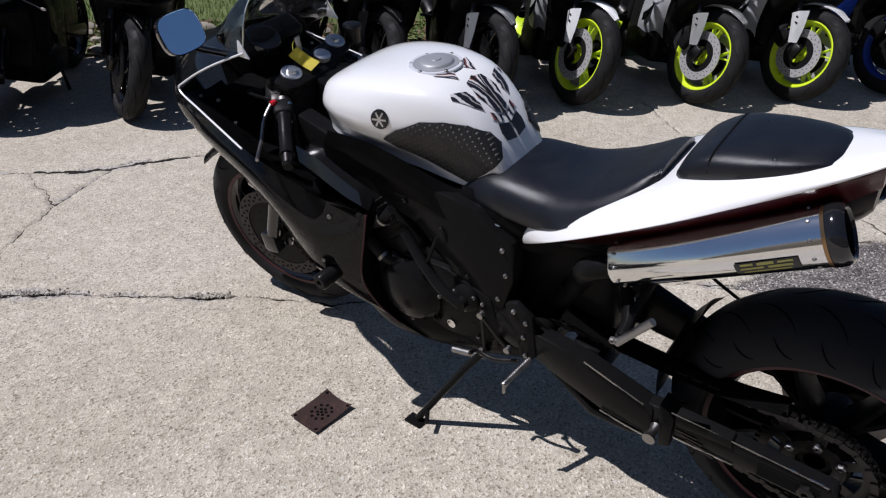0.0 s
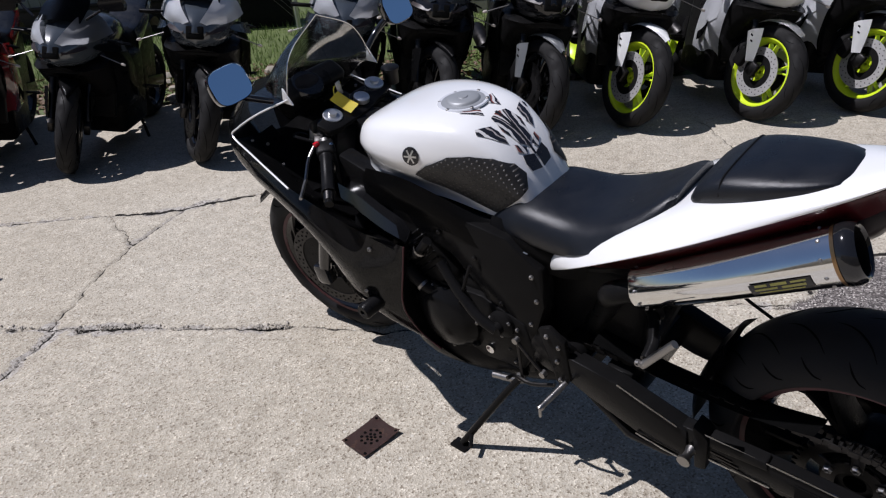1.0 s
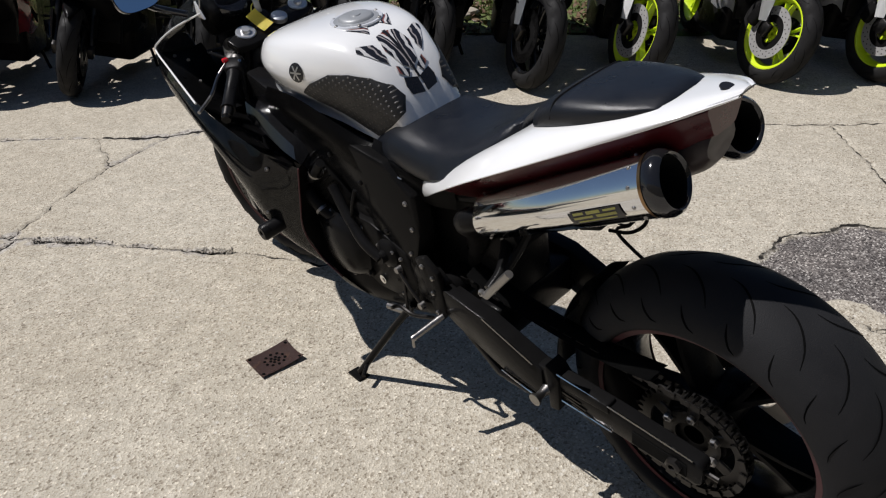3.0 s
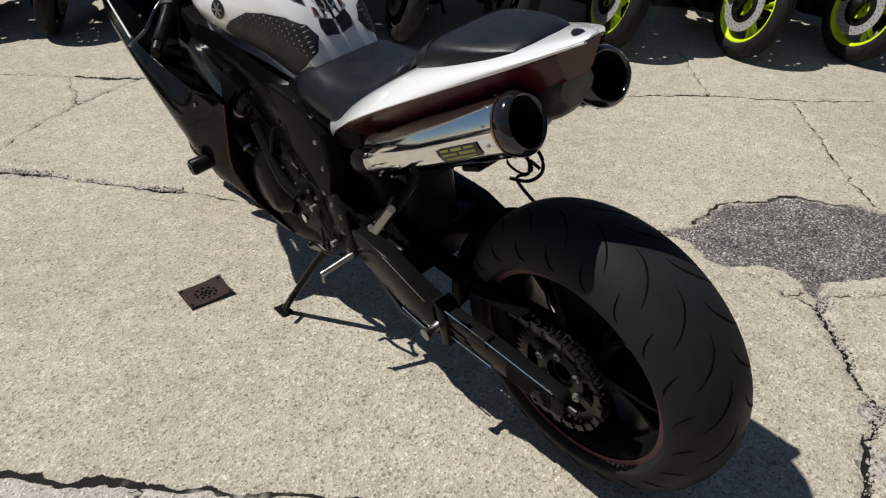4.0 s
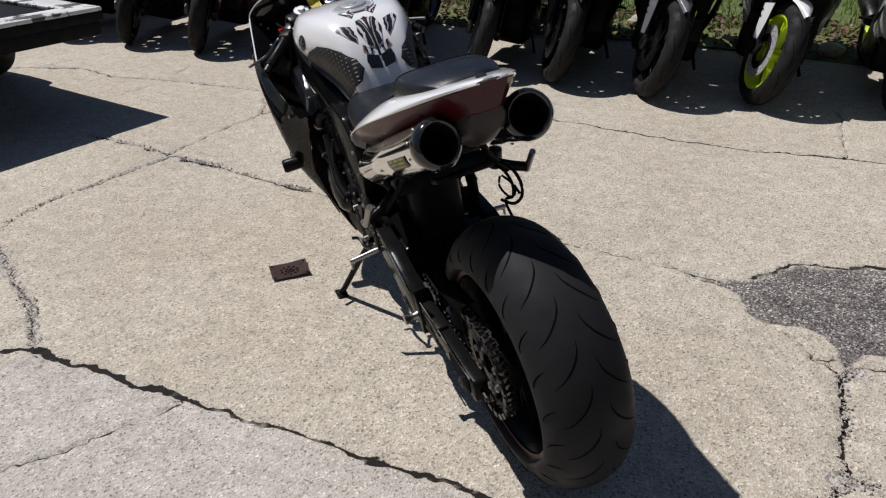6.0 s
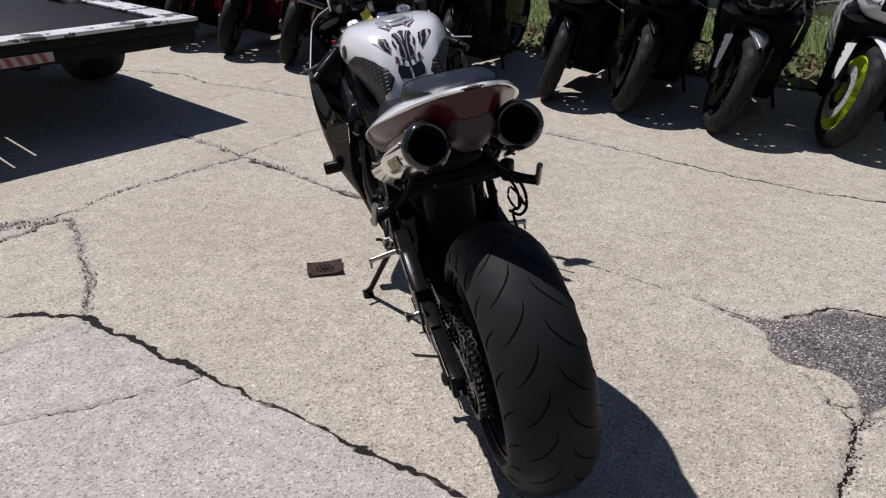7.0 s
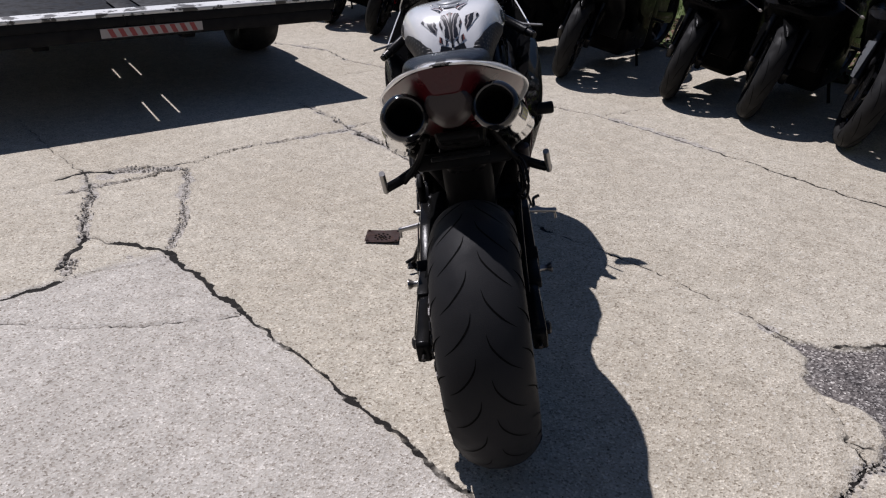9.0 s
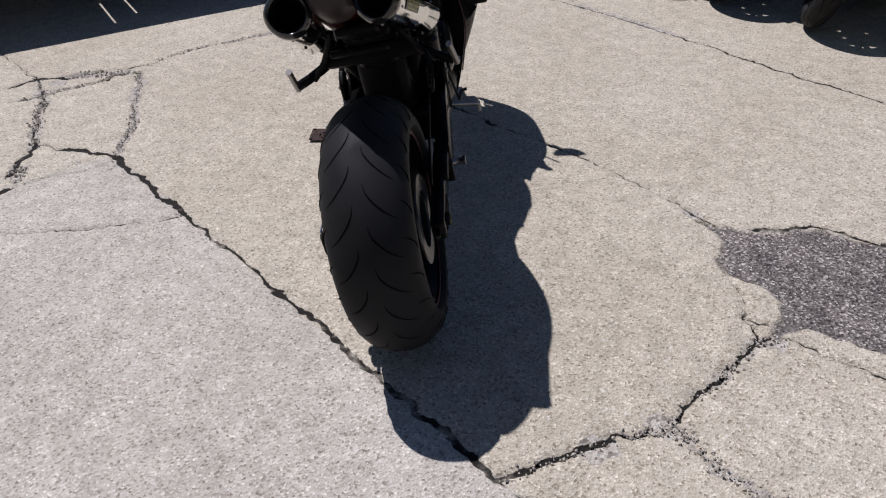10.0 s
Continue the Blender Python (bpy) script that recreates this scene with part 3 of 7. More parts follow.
def build_ground():
    fx = np.arange(-2.6, 2.4, 0.0085)
    fy = np.arange(-0.2, 3.7, 0.0085)
    far = np.array([0.03, 0.08, 0.15, 0.25, 0.4, 0.6, 0.85, 1.2, 1.6, 2.1, 3, 4.5, 7, 12, 25, 60, 150, 400])
    step = np.arange(0.025, 2.6, 0.025)
    xs = np.concatenate([fx[0] - 2.6 - far[::-1], fx[0] - step[::-1], fx, fx[-1] + step, fx[-1] + 2.6 + far])
    ys = np.concatenate([fy[0] - far[::-1], fy, fy[-1] + far])
    X, Y = np.meshgrid(xs, ys)
    near = (np.abs(X) < 6) & (Y > -1.5) & (Y < 6)
    wx = X + 0.013 * value_noise(X, Y, 16, 1) + 0.007 * value_noise(X, Y, 45, 2)
    wy = Y + 0.013 * value_noise(X, Y, 16, 3) + 0.007 * value_noise(X, Y, 45, 4)
    rough = value_noise(X, Y, 22, 5) * 0.6 + value_noise(X, Y, 60, 6) * 0.4
    swell = value_noise(X, Y, 3.2, 7)
    Z = np.where(near, 0.0015 * value_noise(X, Y, 1.3, 8) + 0.0006 * rough, 0.0)
    dirt, gap, rubble = np.zeros_like(X), np.zeros_like(X), np.zeros_like(X)
    offset, wide = np.full_like(X, 9.0), np.full_like(X, 0.003)
    for opening, crumble, *run in CRACKS:
        d = np.full_like(X, 9.0)
        for p, q in zip(run, run[1:]):
            s = side_distance(wx, wy, p, q)
            d = np.where(np.abs(s) < np.abs(d), s, d)
        o = max(0.0005, 0.0016 + 0.42 * opening) * (1.0 + 0.5 * swell)
        nearer = np.abs(d) - 0.4 * o < np.abs(offset) - 0.4 * wide
        offset, wide = np.where(nearer, d, offset), np.where(nearer, o, wide)
        d = np.abs(d)
        c = crumble * np.clip(0.7 + 0.9 * rough + 0.6 * swell, 0.12, 2)
        Z -= 0.004 * np.clip(1.5 - d / np.maximum(o, 0.006), 0, 1) + 0.0015 * np.clip(1.2 - d / np.maximum(c, 0.004), 0, 1)
        gap = np.maximum(gap, np.clip((0.03 - d) / 0.012, 0, 1) * np.clip(0.72 + 1.5 * rough + 70 * (opening - 0.005), 0.12, 1))
        dirt = np.maximum(dirt, 0.35 * np.clip(1.4 - d / np.maximum(0.7 * c, 0.006), 0, 1) * np.clip(0.5 + 1.2 * rough, 0, 1))
        rubble = np.maximum(rubble, np.clip((1.25 - d / np.maximum(1.15 * c, 0.004)) * 1.6, 0, 1) * np.clip((crumble - 0.012) * 60, 0, 1) * np.clip(0.65 + 0.8 * rough + 0.9 * swell, 0, 1))
    for half, *run in GRAVEL_RUNS:
        for p, q in zip(run, run[1:]):
            rubble = np.maximum(rubble, np.clip((1.0 - segment_distance(wx, wy, p, q) / half + 0.7 * rough) * 2.5, 0, 1))
    for x, y, size in CRUMBLED:
        d = np.hypot(wx - x, (wy - y) * 1.25)
        rubble = np.maximum(rubble, np.clip((1.1 - d / size + 0.55 * rough) * 2.5, 0, 1))
    Z -= 0.003 * rubble * (1 + 0.7 * rough)
    inside = np.zeros(X.shape, bool)
    edge = np.full_like(X, 9.0)
    px, py = wx + 0.008 * value_noise(X, Y, 26, 11), wy + 0.008 * value_noise(X, Y, 26, 12)
    for a, b in zip(REPAIR, REPAIR[1:] + REPAIR[:1]):
        edge = np.minimum(edge, segment_distance(px, py, a, b))
        cross = ((a[1] > py) != (b[1] > py)) & (px < (b[0] - a[0]) * (py - a[1]) / (b[1] - a[1] + 1e-12) + a[0])
        inside ^= cross
    signed = np.where(inside, edge, -edge)
    repair = np.clip(0.5 + signed / 0.012 + 0.5 * rough, 0, 1)
    Z += repair * (-0.009 + 0.005 * rough)
    dirt *= 1 - repair
    gap *= 1 - repair
    rubble *= 1 - repair
    slab = np.clip(0.5 + (0.738 + 0.091 * X - Y) / 0.02, 0, 1) * np.clip((X + 0.75) / 0.04, 0, 1)
    ny, nx = X.shape
    idx = np.arange(nx * ny).reshape(ny, nx)
    faces = np.stack([idx[:-1, :-1], idx[:-1, 1:], idx[1:, 1:], idx[1:, :-1]], -1).reshape(-1, 4)
    me = bpy.data.meshes.new("ground")
    me.vertices.add(nx * ny)
    me.vertices.foreach_set("co", np.stack([X, Y, Z], -1).ravel())
    me.loops.add(faces.size)
    me.loops.foreach_set("vertex_index", faces.ravel())
    me.polygons.add(len(faces))
    me.polygons.foreach_set("loop_start", np.arange(0, faces.size, 4))
    me.polygons.foreach_set("use_smooth", np.ones(len(faces), bool))
    me.update()
    for name, values in (("dirt", dirt), ("gap", gap), ("rubble", rubble), ("offset", np.clip(offset, -0.2, 0.2)), ("opening", wide), ("slab", slab), ("repair", repair)):
        me.attributes.new(name, "FLOAT", "POINT").data.foreach_set("value", values.ravel())
    me.materials.append(CONCRETE)
    return tagged(new("ground", me), "cracked beige concrete yard with a dark asphalt repair", "ground", kind="structure")


build_ground()


# ---- wheels ----
def tyre_mesh(R, hw, depth, rim_r, segs=240, rings=40):
    """Tyre round the x axis, centred on the origin."""
    prof = []
    for i in range(rings + 1):
        a = -1 + 2 * i / rings
        q = a * radians(118)
        x, r = hw * math.sin(q) / math.sin(radians(90)), R - depth + depth * math.cos(q)
        if abs(q) > radians(90):
            f = (abs(q) - radians(90)) / radians(28)
            x = math.copysign(hw * (1 - 0.22 * f * f), q)
            r = R - depth - f * (R - depth - rim_r)
        prof.append((x, r, a))
    bm = bmesh.new()
    rows = []
    for k in range(segs):
        th = 2 * math.pi * k / segs
        row = []
        for x, r, a in prof:
            row.append((x, r * math.sin(th), r * math.cos(th)))
        rows.append(row)
    vs = [[bm.verts.new(p) for p in r] for r in rows]
    for i in range(segs):
        A, B = vs[i], vs[(i + 1) % segs]
        for j in range(rings):
            bm.faces.new((A[j], A[j + 1], B[j + 1], B[j]))
    return bm


def add_grooves(tyre, m, R, hw, depth, count, w=0.0038, lift=0.0007):
    """Sickle-shaped tread grooves as thin raised strips, their shade put into the black colour, on the crown of a tyre
    whose axle stands at m.
    """
    pitch = 2 * math.pi / count
    LONG = [(0.0, 0.07, 0), (0.25, 0.10, 0), (0.5, 0.18, 0), (0.75, 0.31, 0), (0.92, 0.46, 0)]
    SHORT = [(0.42, 0.50, 0), (0.52, 0.62, 0), (0.68, 0.72, 0), (0.84, 0.76, 0)]

    def place(u, s, side):
        q = s * radians(104)
        th = -u * pitch
        rr = R - depth + depth * math.cos(q) + lift * math.cos(q)
        return Vector((side * (hw * math.sin(min(q, math.pi / 2)) + lift * math.sin(q)), rr * math.sin(th), rr * math.cos(th)))
    for side in (-1, 1):
        for line in (LONG, SHORT):
            pts = [place(p.x, p.y, side) for p in curve_through(line, 13)]
            rows = []
            for i, p in enumerate(pts):
                d = (pts[min(i + 1, 12)] - pts[max(i - 1, 0)]).normalized()
                out = Vector((p.x * 0.8, p.y, p.z)).normalized()
                n = d.cross(out).normalized() * w * 0.5 * min(1, 0.2 + 0.2 * min(i, 12 - i))
                rows.append([p - n, p + n])
            bm = bmesh.new()
            quads(bm, rows)
            ob = part("groove", bm, GROOVE_SHADE, tyre)
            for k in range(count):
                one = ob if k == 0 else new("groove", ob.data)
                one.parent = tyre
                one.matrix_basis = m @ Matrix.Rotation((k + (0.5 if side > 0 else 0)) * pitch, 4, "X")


def rim_mesh(rim_r, hw, n=64):
    """The hollow band of a cast wheel round the x axis."""
    r, w = rim_r, hw * 0.80
    return lathe([(-w, r + 0.006), (-w, r - 0.006), (-w * 0.8, r - 0.016), (-w * 0.3, r - 0.03), (w * 0.3, r - 0.03), (w * 0.8, r - 0.016), (w, r - 0.006), (w, r + 0.006)], (0, 0, 0), (1, 0, 0), n)


def wheel_centre(rim, m, rim_r, hw, mat, spokes=5, hub=0.035, spoke_w=0.03):
    """Hub and forked spokes as parts of a rim whose axle stands at m."""
    w = hw * 0.80
    part("hub", turned(lathe([(-w * 0.9, 0.012), (-w * 0.9, hub), (-w * 0.4, hub * 1.25), (w * 0.4, hub * 1.25), (w * 0.9, hub), (w * 0.9, 0.012)], (0, 0, 0), (1, 0, 0), 32, close=True), m), mat, rim)
    for fork in (-0.16, 0.16):
        bm = bmesh.new()
        rows = []
        for f in (0.0, 0.35, 0.7, 1.0):
            rad = hub + (rim_r - 0.026 - hub) * f
            half = spoke_w * (0.5 - 0.2 * f) * 0.7
            dep = w * (0.55 - 0.15 * f)
            c = Vector((0, math.sin(fork * f), math.cos(fork * f)))
            t = Vector((0, math.cos(fork * f), -math.sin(fork * f)))
            rows.append([c * rad + t * half * a + Vector((dep * b, 0, 0)) for a, b in ((-1, -0.6), (-0.6, -1), (0.6, -1), (1, -0.6), (1, 0.6), (0.6, 1), (-0.6, 1), (-1, 0.6))])
        quads(bm, rows, close=True)
        ob = part("spoke", bm, mat, rim)
        for k in range(spokes):
            one = ob if k == 0 else new("spoke", ob.data)
            one.parent = rim
            one.matrix_basis = m @ Matrix.Rotation(2 * math.pi * k / spokes, 4, "X")


def disc_mesh(x, r_out, r_in, holes=0, n=64):
    """A thin brake disc or ring round the x axis at x."""
    return lathe([(x - 0.0025, r_in), (x - 0.0025, r_out), (x + 0.0025, r_out), (x + 0.0025, r_in)], (0, 0, 0), (1, 0, 0), n, close=True)


def disc_holes(x, rows, n):
    bms = []
    for j, r in enumerate(rows):
        for k in range(n):
            a = 2 * math.pi * (k + 0.5 * (j % 2)) / n
            bms.append(lathe([(0, 0), (0, 0.004), (0.0008, 0.004), (0.0008, 0)], (x, r * math.sin(a), r * math.cos(a)), (math.copysign(1, x), 0, 0), 6))
    return join(*bms)


def sprocket_mesh(x, r, teeth, hub):
    bm = bmesh.new()
    rings = []
    for xx in (x - 0.004, x + 0.004):
        outer, inner = [], []
        for k in range(teeth * 4):
            a = 2 * math.pi * k / (teeth * 4)
            rr = r + (0.006, 0.006, -0.004, -0.004)[k % 4]
            outer.append((xx, rr * math.sin(a), rr * math.cos(a)))
            ri = r * 0.80
            inner.append((xx, ri * math.sin(a), ri * math.cos(a)))
        rings.append(([bm.verts.new(p) for p in outer], [bm.verts.new(p) for p in inner]))
    n = teeth * 4
    (o0, i0), (o1, i1) = rings
    for k in range(n):
        j = (k + 1) % n
        bm.faces.new((o0[k], o0[j], o1[j], o1[k]))
        bm.faces.new((i0[k], i1[k], i1[j], i0[j]))
        bm.faces.new((o0[k], i0[k], i0[j], o0[j]))
        bm.faces.new((o1[k], o1[j], i1[j], i1[k]))
    arms = []
    arms.append(disc_mesh(x, hub + 0.012, hub - 0.012, n=32))
    return join(bm, *arms)


def chain_mesh(x, rear, rr, front, rf, pitch=0.0159):
    """Links of a roller chain round two sprockets (centres as (y, z))."""
    (y0, z0), (y1, z1) = rear, front
    d = math.hypot(y1 - y0, z1 - z0)
    base = math.atan2(z1 - z0, y1 - y0)
    off = math.acos((rr - rf) / d)
    path = []
    for k in range(41):
        a = base + off + (2 * math.pi - 2 * off) * k / 40
        path.append((y0 + rr * math.cos(a), z0 + rr * math.sin(a)))
    for k in range(13):
        a = base - off + 2 * off * k / 12
        path.append((y1 + rf * math.cos(a), z1 + rf * math.sin(a)))
    path.append(path[0])
    path = [Vector((x, p[0], p[1])) for p in path]
    length = [0.0]
    for a, b in zip(path, path[1:]):
        length.append(length[-1] + (b - a).length)
    count = int(length[-1] / pitch)

    def at(s):
        for i in range(len(path) - 1):
            if length[i + 1] >= s:
                return path[i].lerp(path[i + 1], (s - length[i]) / max(1e-9, length[i + 1] - length[i]))
        return path[-1]
    bms = []
    for k in range(count):
        a, b = at(length[-1] * k / count), at(length[-1] * ((k + 1) % count) / count)
        c = (a + b) / 2
        ang = math.atan2(b.z - a.z, b.y - a.y)
        w = 0.009 if k % 2 else 0.0125
        for side in (-1, 1):
            m = Matrix.Translation((c.x + side * w, c.y, c.z)) @ Matrix.Rotation(ang, 4, "X")
            bms.append(block((0.003, pitch * 1.25, 0.013), m, 0.0, 1))
        bms.append(lathe([(-0.013, 0), (-0.013, 0.0035), (0.013, 0.0035), (0.013, 0)], a, (1, 0, 0), 6))
    return join(*bms)


# ---- the white and black motorcycle ----
HERO = Matrix.Translation((0.772, 1.013, 0.0)) @ pose(0, 0, 0, 0, -9.2, 51.0)
TANK_ROWS = [
    # y, top, half width, height of the widest line, half width and height of the lower edge
    (1.138, 0.868, 0.108, 0.822, 0.100, 0.768),
    (1.122, 0.893, 0.136, 0.836, 0.120, 0.758),
    (1.060, 0.912, 0.161, 0.836, 0.130, 0.746),
    (0.970, 0.922, 0.168, 0.834, 0.122, 0.735),
    (0.880, 0.922, 0.150, 0.832, 0.106, 0.718),
    (0.805, 0.908, 0.126, 0.824, 0.100, 0.704),
    (0.745, 0.868, 0.105, 0.796, 0.096, 0.698),
    (0.698, 0.808, 0.090, 0.760, 0.088, 0.696),
    (0.668, 0.744, 0.080, 0.726, 0.076, 0.700),
]


def tank_mesh():
    rings = []
    for y, zt, w, zs, wl, zb in TANK_ROWS:
        rings.append(half_ring(y, [(0, zt), (w * 0.5, zt - 0.002), (w * 0.80, zt - 0.16 * (zt - zs)), (w * 0.94, zs + 0.50 * (zt - zs)), (w, zs + 0.10 * (zt - zs)), (w * 0.95, zs - 0.22 * (zs - zb)), (wl, zb + 0.024), (wl, zb + 0.004), (wl * 0.8, zb), (0, zb)], 26))
    return loft(rings, 5)


def on_surface(tree, outline, way, start, lift=0.002, cuts=4, pillow=0.0):
    """A patch with a flat outline, cast along a direction onto a surface and lifted off it."""
    bm = bmesh.new()
    way = Vector(way).normalized()
    vs = [bm.verts.new(Vector(p)) for p in outline]
    bm.faces.new(vs)
    bmesh.ops.triangulate(bm, faces=bm.faces[:])
    for _ in range(cuts):
        bmesh.ops.subdivide_edges(bm, edges=[e for e in bm.edges if e.calc_length() > 0.012], cuts=1, use_grid_fill=True)
        bmesh.ops.triangulate(bm, faces=bm.faces[:])
    rim = {v for e in bm.edges if e.is_boundary for v in e.verts}
    for v in bm.verts:
        hit, nor, _, _ = tree.ray_cast(v.co - way * start, way)
        if hit is None:
            hit, nor, _, _ = tree.find_nearest(v.co + way * 0.4)
        if hit is not None:
            if nor.dot(way) > 0:
                nor = -nor
            v.co = hit + nor * (lift if v in rim else lift + pillow)
    return bm


def build_hero():
    root = thing("motorcycle", HERO, "white and black sport motorcycle leaning on its side stand on concrete", "motorcycle")

    def P(name, bm, mat, parent=root, label="", **k):
        return part(name, bm, mat, parent, label, **k)

    # rear wheel
    AX = Matrix.Translation((0.010, -0.006, 0.309))
    rim = P("rear_wheel", turned(rim_mesh(0.214, 0.096), AX), SATIN_BLACK, root, "black cast rear wheel")
    wheel_centre(rim, AX @ Matrix.Rotation(radians(36), 4, "X"), 0.214, 0.096, CAST_BLACK)
    tyre = P("tyre", turned(tyre_mesh(0.309, 0.099, 0.080, 0.216, 180, 48), AX), RUBBER, rim, "wide worn black sport tyre")
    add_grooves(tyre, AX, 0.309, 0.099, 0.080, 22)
    for s in (-1, 1):
        P("rim_stripe", turned(lathe([(s * 0.0805, 0.208), (s * 0.0805, 0.221), (s * 0.083, 0.221), (s * 0.083, 0.208)], (0, 0, 0), (1, 0, 0), 72, close=True), AX), RED_TAPE, rim, "dull red rim stripe")
    cog = P("sprocket", turned(sprocket_mesh(-0.100, 0.104, 43, 0.045), AX), DARK_STEEL, rim, "dark steel rear sprocket")
    for k in range(6):
        P("sprocket_arm", turned(block((0.006, 0.024, 0.0534), Matrix.Translation((-0.100, 0, 0)) @ Matrix.Rotation(2 * math.pi * k / 6, 4, "X") @ Matrix.Translation((0, 0, 0.0667)), 0.002, 1), AX), DARK_STEEL, rim)
    P("sprocket_carrier", turned(lathe([(-0.094, 0.02), (-0.094, 0.062), (-0.06, 0.07), (-0.04, 0.05)], (0, 0, 0), (1, 0, 0), 40), AX), CAST_BLACK, rim)
    for k in range(6):
        a = 2 * math.pi * k / 6
        P("sprocket_nut", turned(bolt((-0.104, 0.052 * math.sin(a), 0.052 * math.cos(a)), (-1, 0, 0), 0.009, 0.009), AX), STEEL, rim)
    P("brake_disc", turned(disc_mesh(0.085, 0.11, 0.07), AX), STEEL, rim)
    P("chain", chain_mesh(-0.096, (-0.006, 0.305), 0.106, (0.575, 0.385), 0.04), DARK_STEEL, root, "greasy drive chain", smooth=False)
    # strip added in place of rollers, to stop light slits through the lower chain
    P("chain_gap_strip", plate([(0.575, 0.349), (-0.006, 0.203), (-0.006, 0.197), (0.575, 0.343)], -0.100, -0.092, 0.0), DARK_STEEL, root)

    # swingarm, lengthened
    arm = P("swingarm", join(
        plate([(0.60, 0.425), (0.44, 0.398), (0.285, 0.345), (0.285, 0.262), (0.40, 0.275), (0.53, 0.325), (0.60, 0.36)], -0.158, -0.118, 0.006),
        plate([(0.60, 0.425), (0.44, 0.410), (0.285, 0.345), (0.285, 0.265), (0.40, 0.280), (0.53, 0.325), (0.60, 0.36)], 0.118, 0.158, 0.006),
        lathe([(-0.13, 0.0), (-0.13, 0.038), (0.13, 0.038), (0.13, 0.0)], (0, 0.575, 0.395), (1, 0, 0), 20),
        block((0.24, 0.07, 0.10), Matrix.Translation((0, 0.46, 0.35)), 0.012)), SATIN_BLACK, root, "black lengthened swingarm")
    for s in (-1, 1):
        P("swingarm_extension", plate([(0.30, 0.352), (0.10, 0.343), (-0.055, 0.332), (-0.062, 0.322), (-0.062, 0.282), (-0.05, 0.274), (0.12, 0.284), (0.30, 0.288)], *((-0.153, -0.120) if s < 0 else (0.148, 0.114)), 0.005), SATIN_BLACK, arm)
        P("axle_slot", plate([(0.075, 0.322), (-0.035, 0.316), (-0.035, 0.286), (0.075, 0.290)], *((-0.1535, -0.1555) if s < 0 else (0.1485, 0.1505)), 0.0), SLOT, arm)
        P("axle_nut", bolt((-0.154 if s < 0 else 0.149, -0.012, 0.304), (s, 0, 0), 0.016, 0.012), DARK_STEEL, arm)
        P("adjuster_bolt", tube([(-0.136 if s < 0 else 0.130, -0.055, 0.302), (-0.136 if s < 0 else 0.130, -0.085, 0.302)], 0.005, 8), DARK_STEEL, arm)
        P("stand_bobbin", lathe([(0, 0), (0, 0.012), (0.012, 0.009), (0.026, 0.009), (0.032, 0.014), (0.038, 0.014), (0.038, 0)], (s * 0.158, 0.275, 0.30), (s, 0, 0), 14), STEEL, arm)
    # chrome tubes added for the glints on the polished edges, left side only
    for s in (-1,):
        for pts in (((0.44, 0.402), (0.37, 0.376), (0.305, 0.352)), ((0.26, 0.356), (0.10, 0.347), (-0.045, 0.336)), ((0.40, 0.277), (0.34, 0.266), (0.30, 0.262)), ((0.24, 0.287), (0.18, 0.286), (0.12, 0.284))):
            P("edge_glint", tube([(s * 0.1605 if pts[0][0] > 0.28 else s * 0.1535, y, z) for y, z in pts], 0.0024, 6), CHROME, arm, "thin chrome tube for the glint along a polished edge")
    for s in (-1, 1):
        P("swingarm_joint", plate([(0.272, 0.372), (0.252, 0.362), (0.240, 0.345), (0.244, 0.258), (0.268, 0.252)], s * 0.161, s * 0.118, 0.003), CAST_BLACK, arm)
        P("joint_clamp", plate([(0.240, 0.356), (0.128, 0.352), (0.124, 0.330), (0.240, 0.326)], s * 0.157, s * 0.128, 0.004), CAST_BLACK, arm)
    P("hugger", sheet([[(x * f, -0.006 + (0.330 - 0.02 * (abs(x) > 0.06)) * math.sin(a), 0.305 + (0.330 - 0.02 * (abs(x) > 0.06)) * math.cos(a)) for x in (-0.090, -0.05, 0, 0.05, 0.090)] for a, f in ((radians(54), 0.9), (radians(66), 1.0), (radians(82), 1.0), (radians(98), 1.0))], 4, 5, 0.004), CAST_BLACK, arm, "black rear wheel hugger")
    P("chain_guard", sheet([[(-0.118, 0.52, 0.452), (-0.090, 0.52, 0.460), (-0.07, 0.52, 0.455)], [(-0.120, 0.36, 0.425), (-0.092, 0.36, 0.434), (-0.072, 0.36, 0.43)], [(-0.120, 0.18, 0.415), (-0.092, 0.18, 0.428), (-0.074, 0.18, 0.424)], [(-0.120, 0.065, 0.430), (-0.095, 0.055, 0.445), (-0.076, 0.055, 0.440)]], 3, 3, 0.004), SLOT, arm, "dull black chain guard")
    P("lower_brace", plate([(0.54, 0.325), (0.43, 0.235), (0.33, 0.235), (0.285, 0.262), (0.33, 0.252), (0.42, 0.253), (0.50, 0.32)], -0.152, -0.124, 0.004), SATIN_BLACK, arm)
    P("decal_bars", join(*[block((0.0012, 0.045, 0.004), Matrix.Translation((-0.1545, 0.215 - 0.012 * k, 0.312 - 0.010 * k)) @ Matrix.Rotation(radians(4 + 3 * k), 4, "X"), 0.0) for k in range(4)]), DARK_STEEL, arm, "faint grey unreadable marks")

    # engine, frame
    engine = P("engine", block((0.27, 0.36, 0.27), Matrix.Translation((0, 0.86, 0.40)) @ Matrix.Rotation(radians(-8), 4, "X"), 0.03, 3), CAST_BLACK, root, "black engine block")
    P("cylinder_head", block((0.30, 0.20, 0.24), Matrix.Translation((0, 1.02, 0.56)) @ Matrix.Rotation(radians(-38), 4, "X"), 0.02, 3), CAST_BLACK, engine)
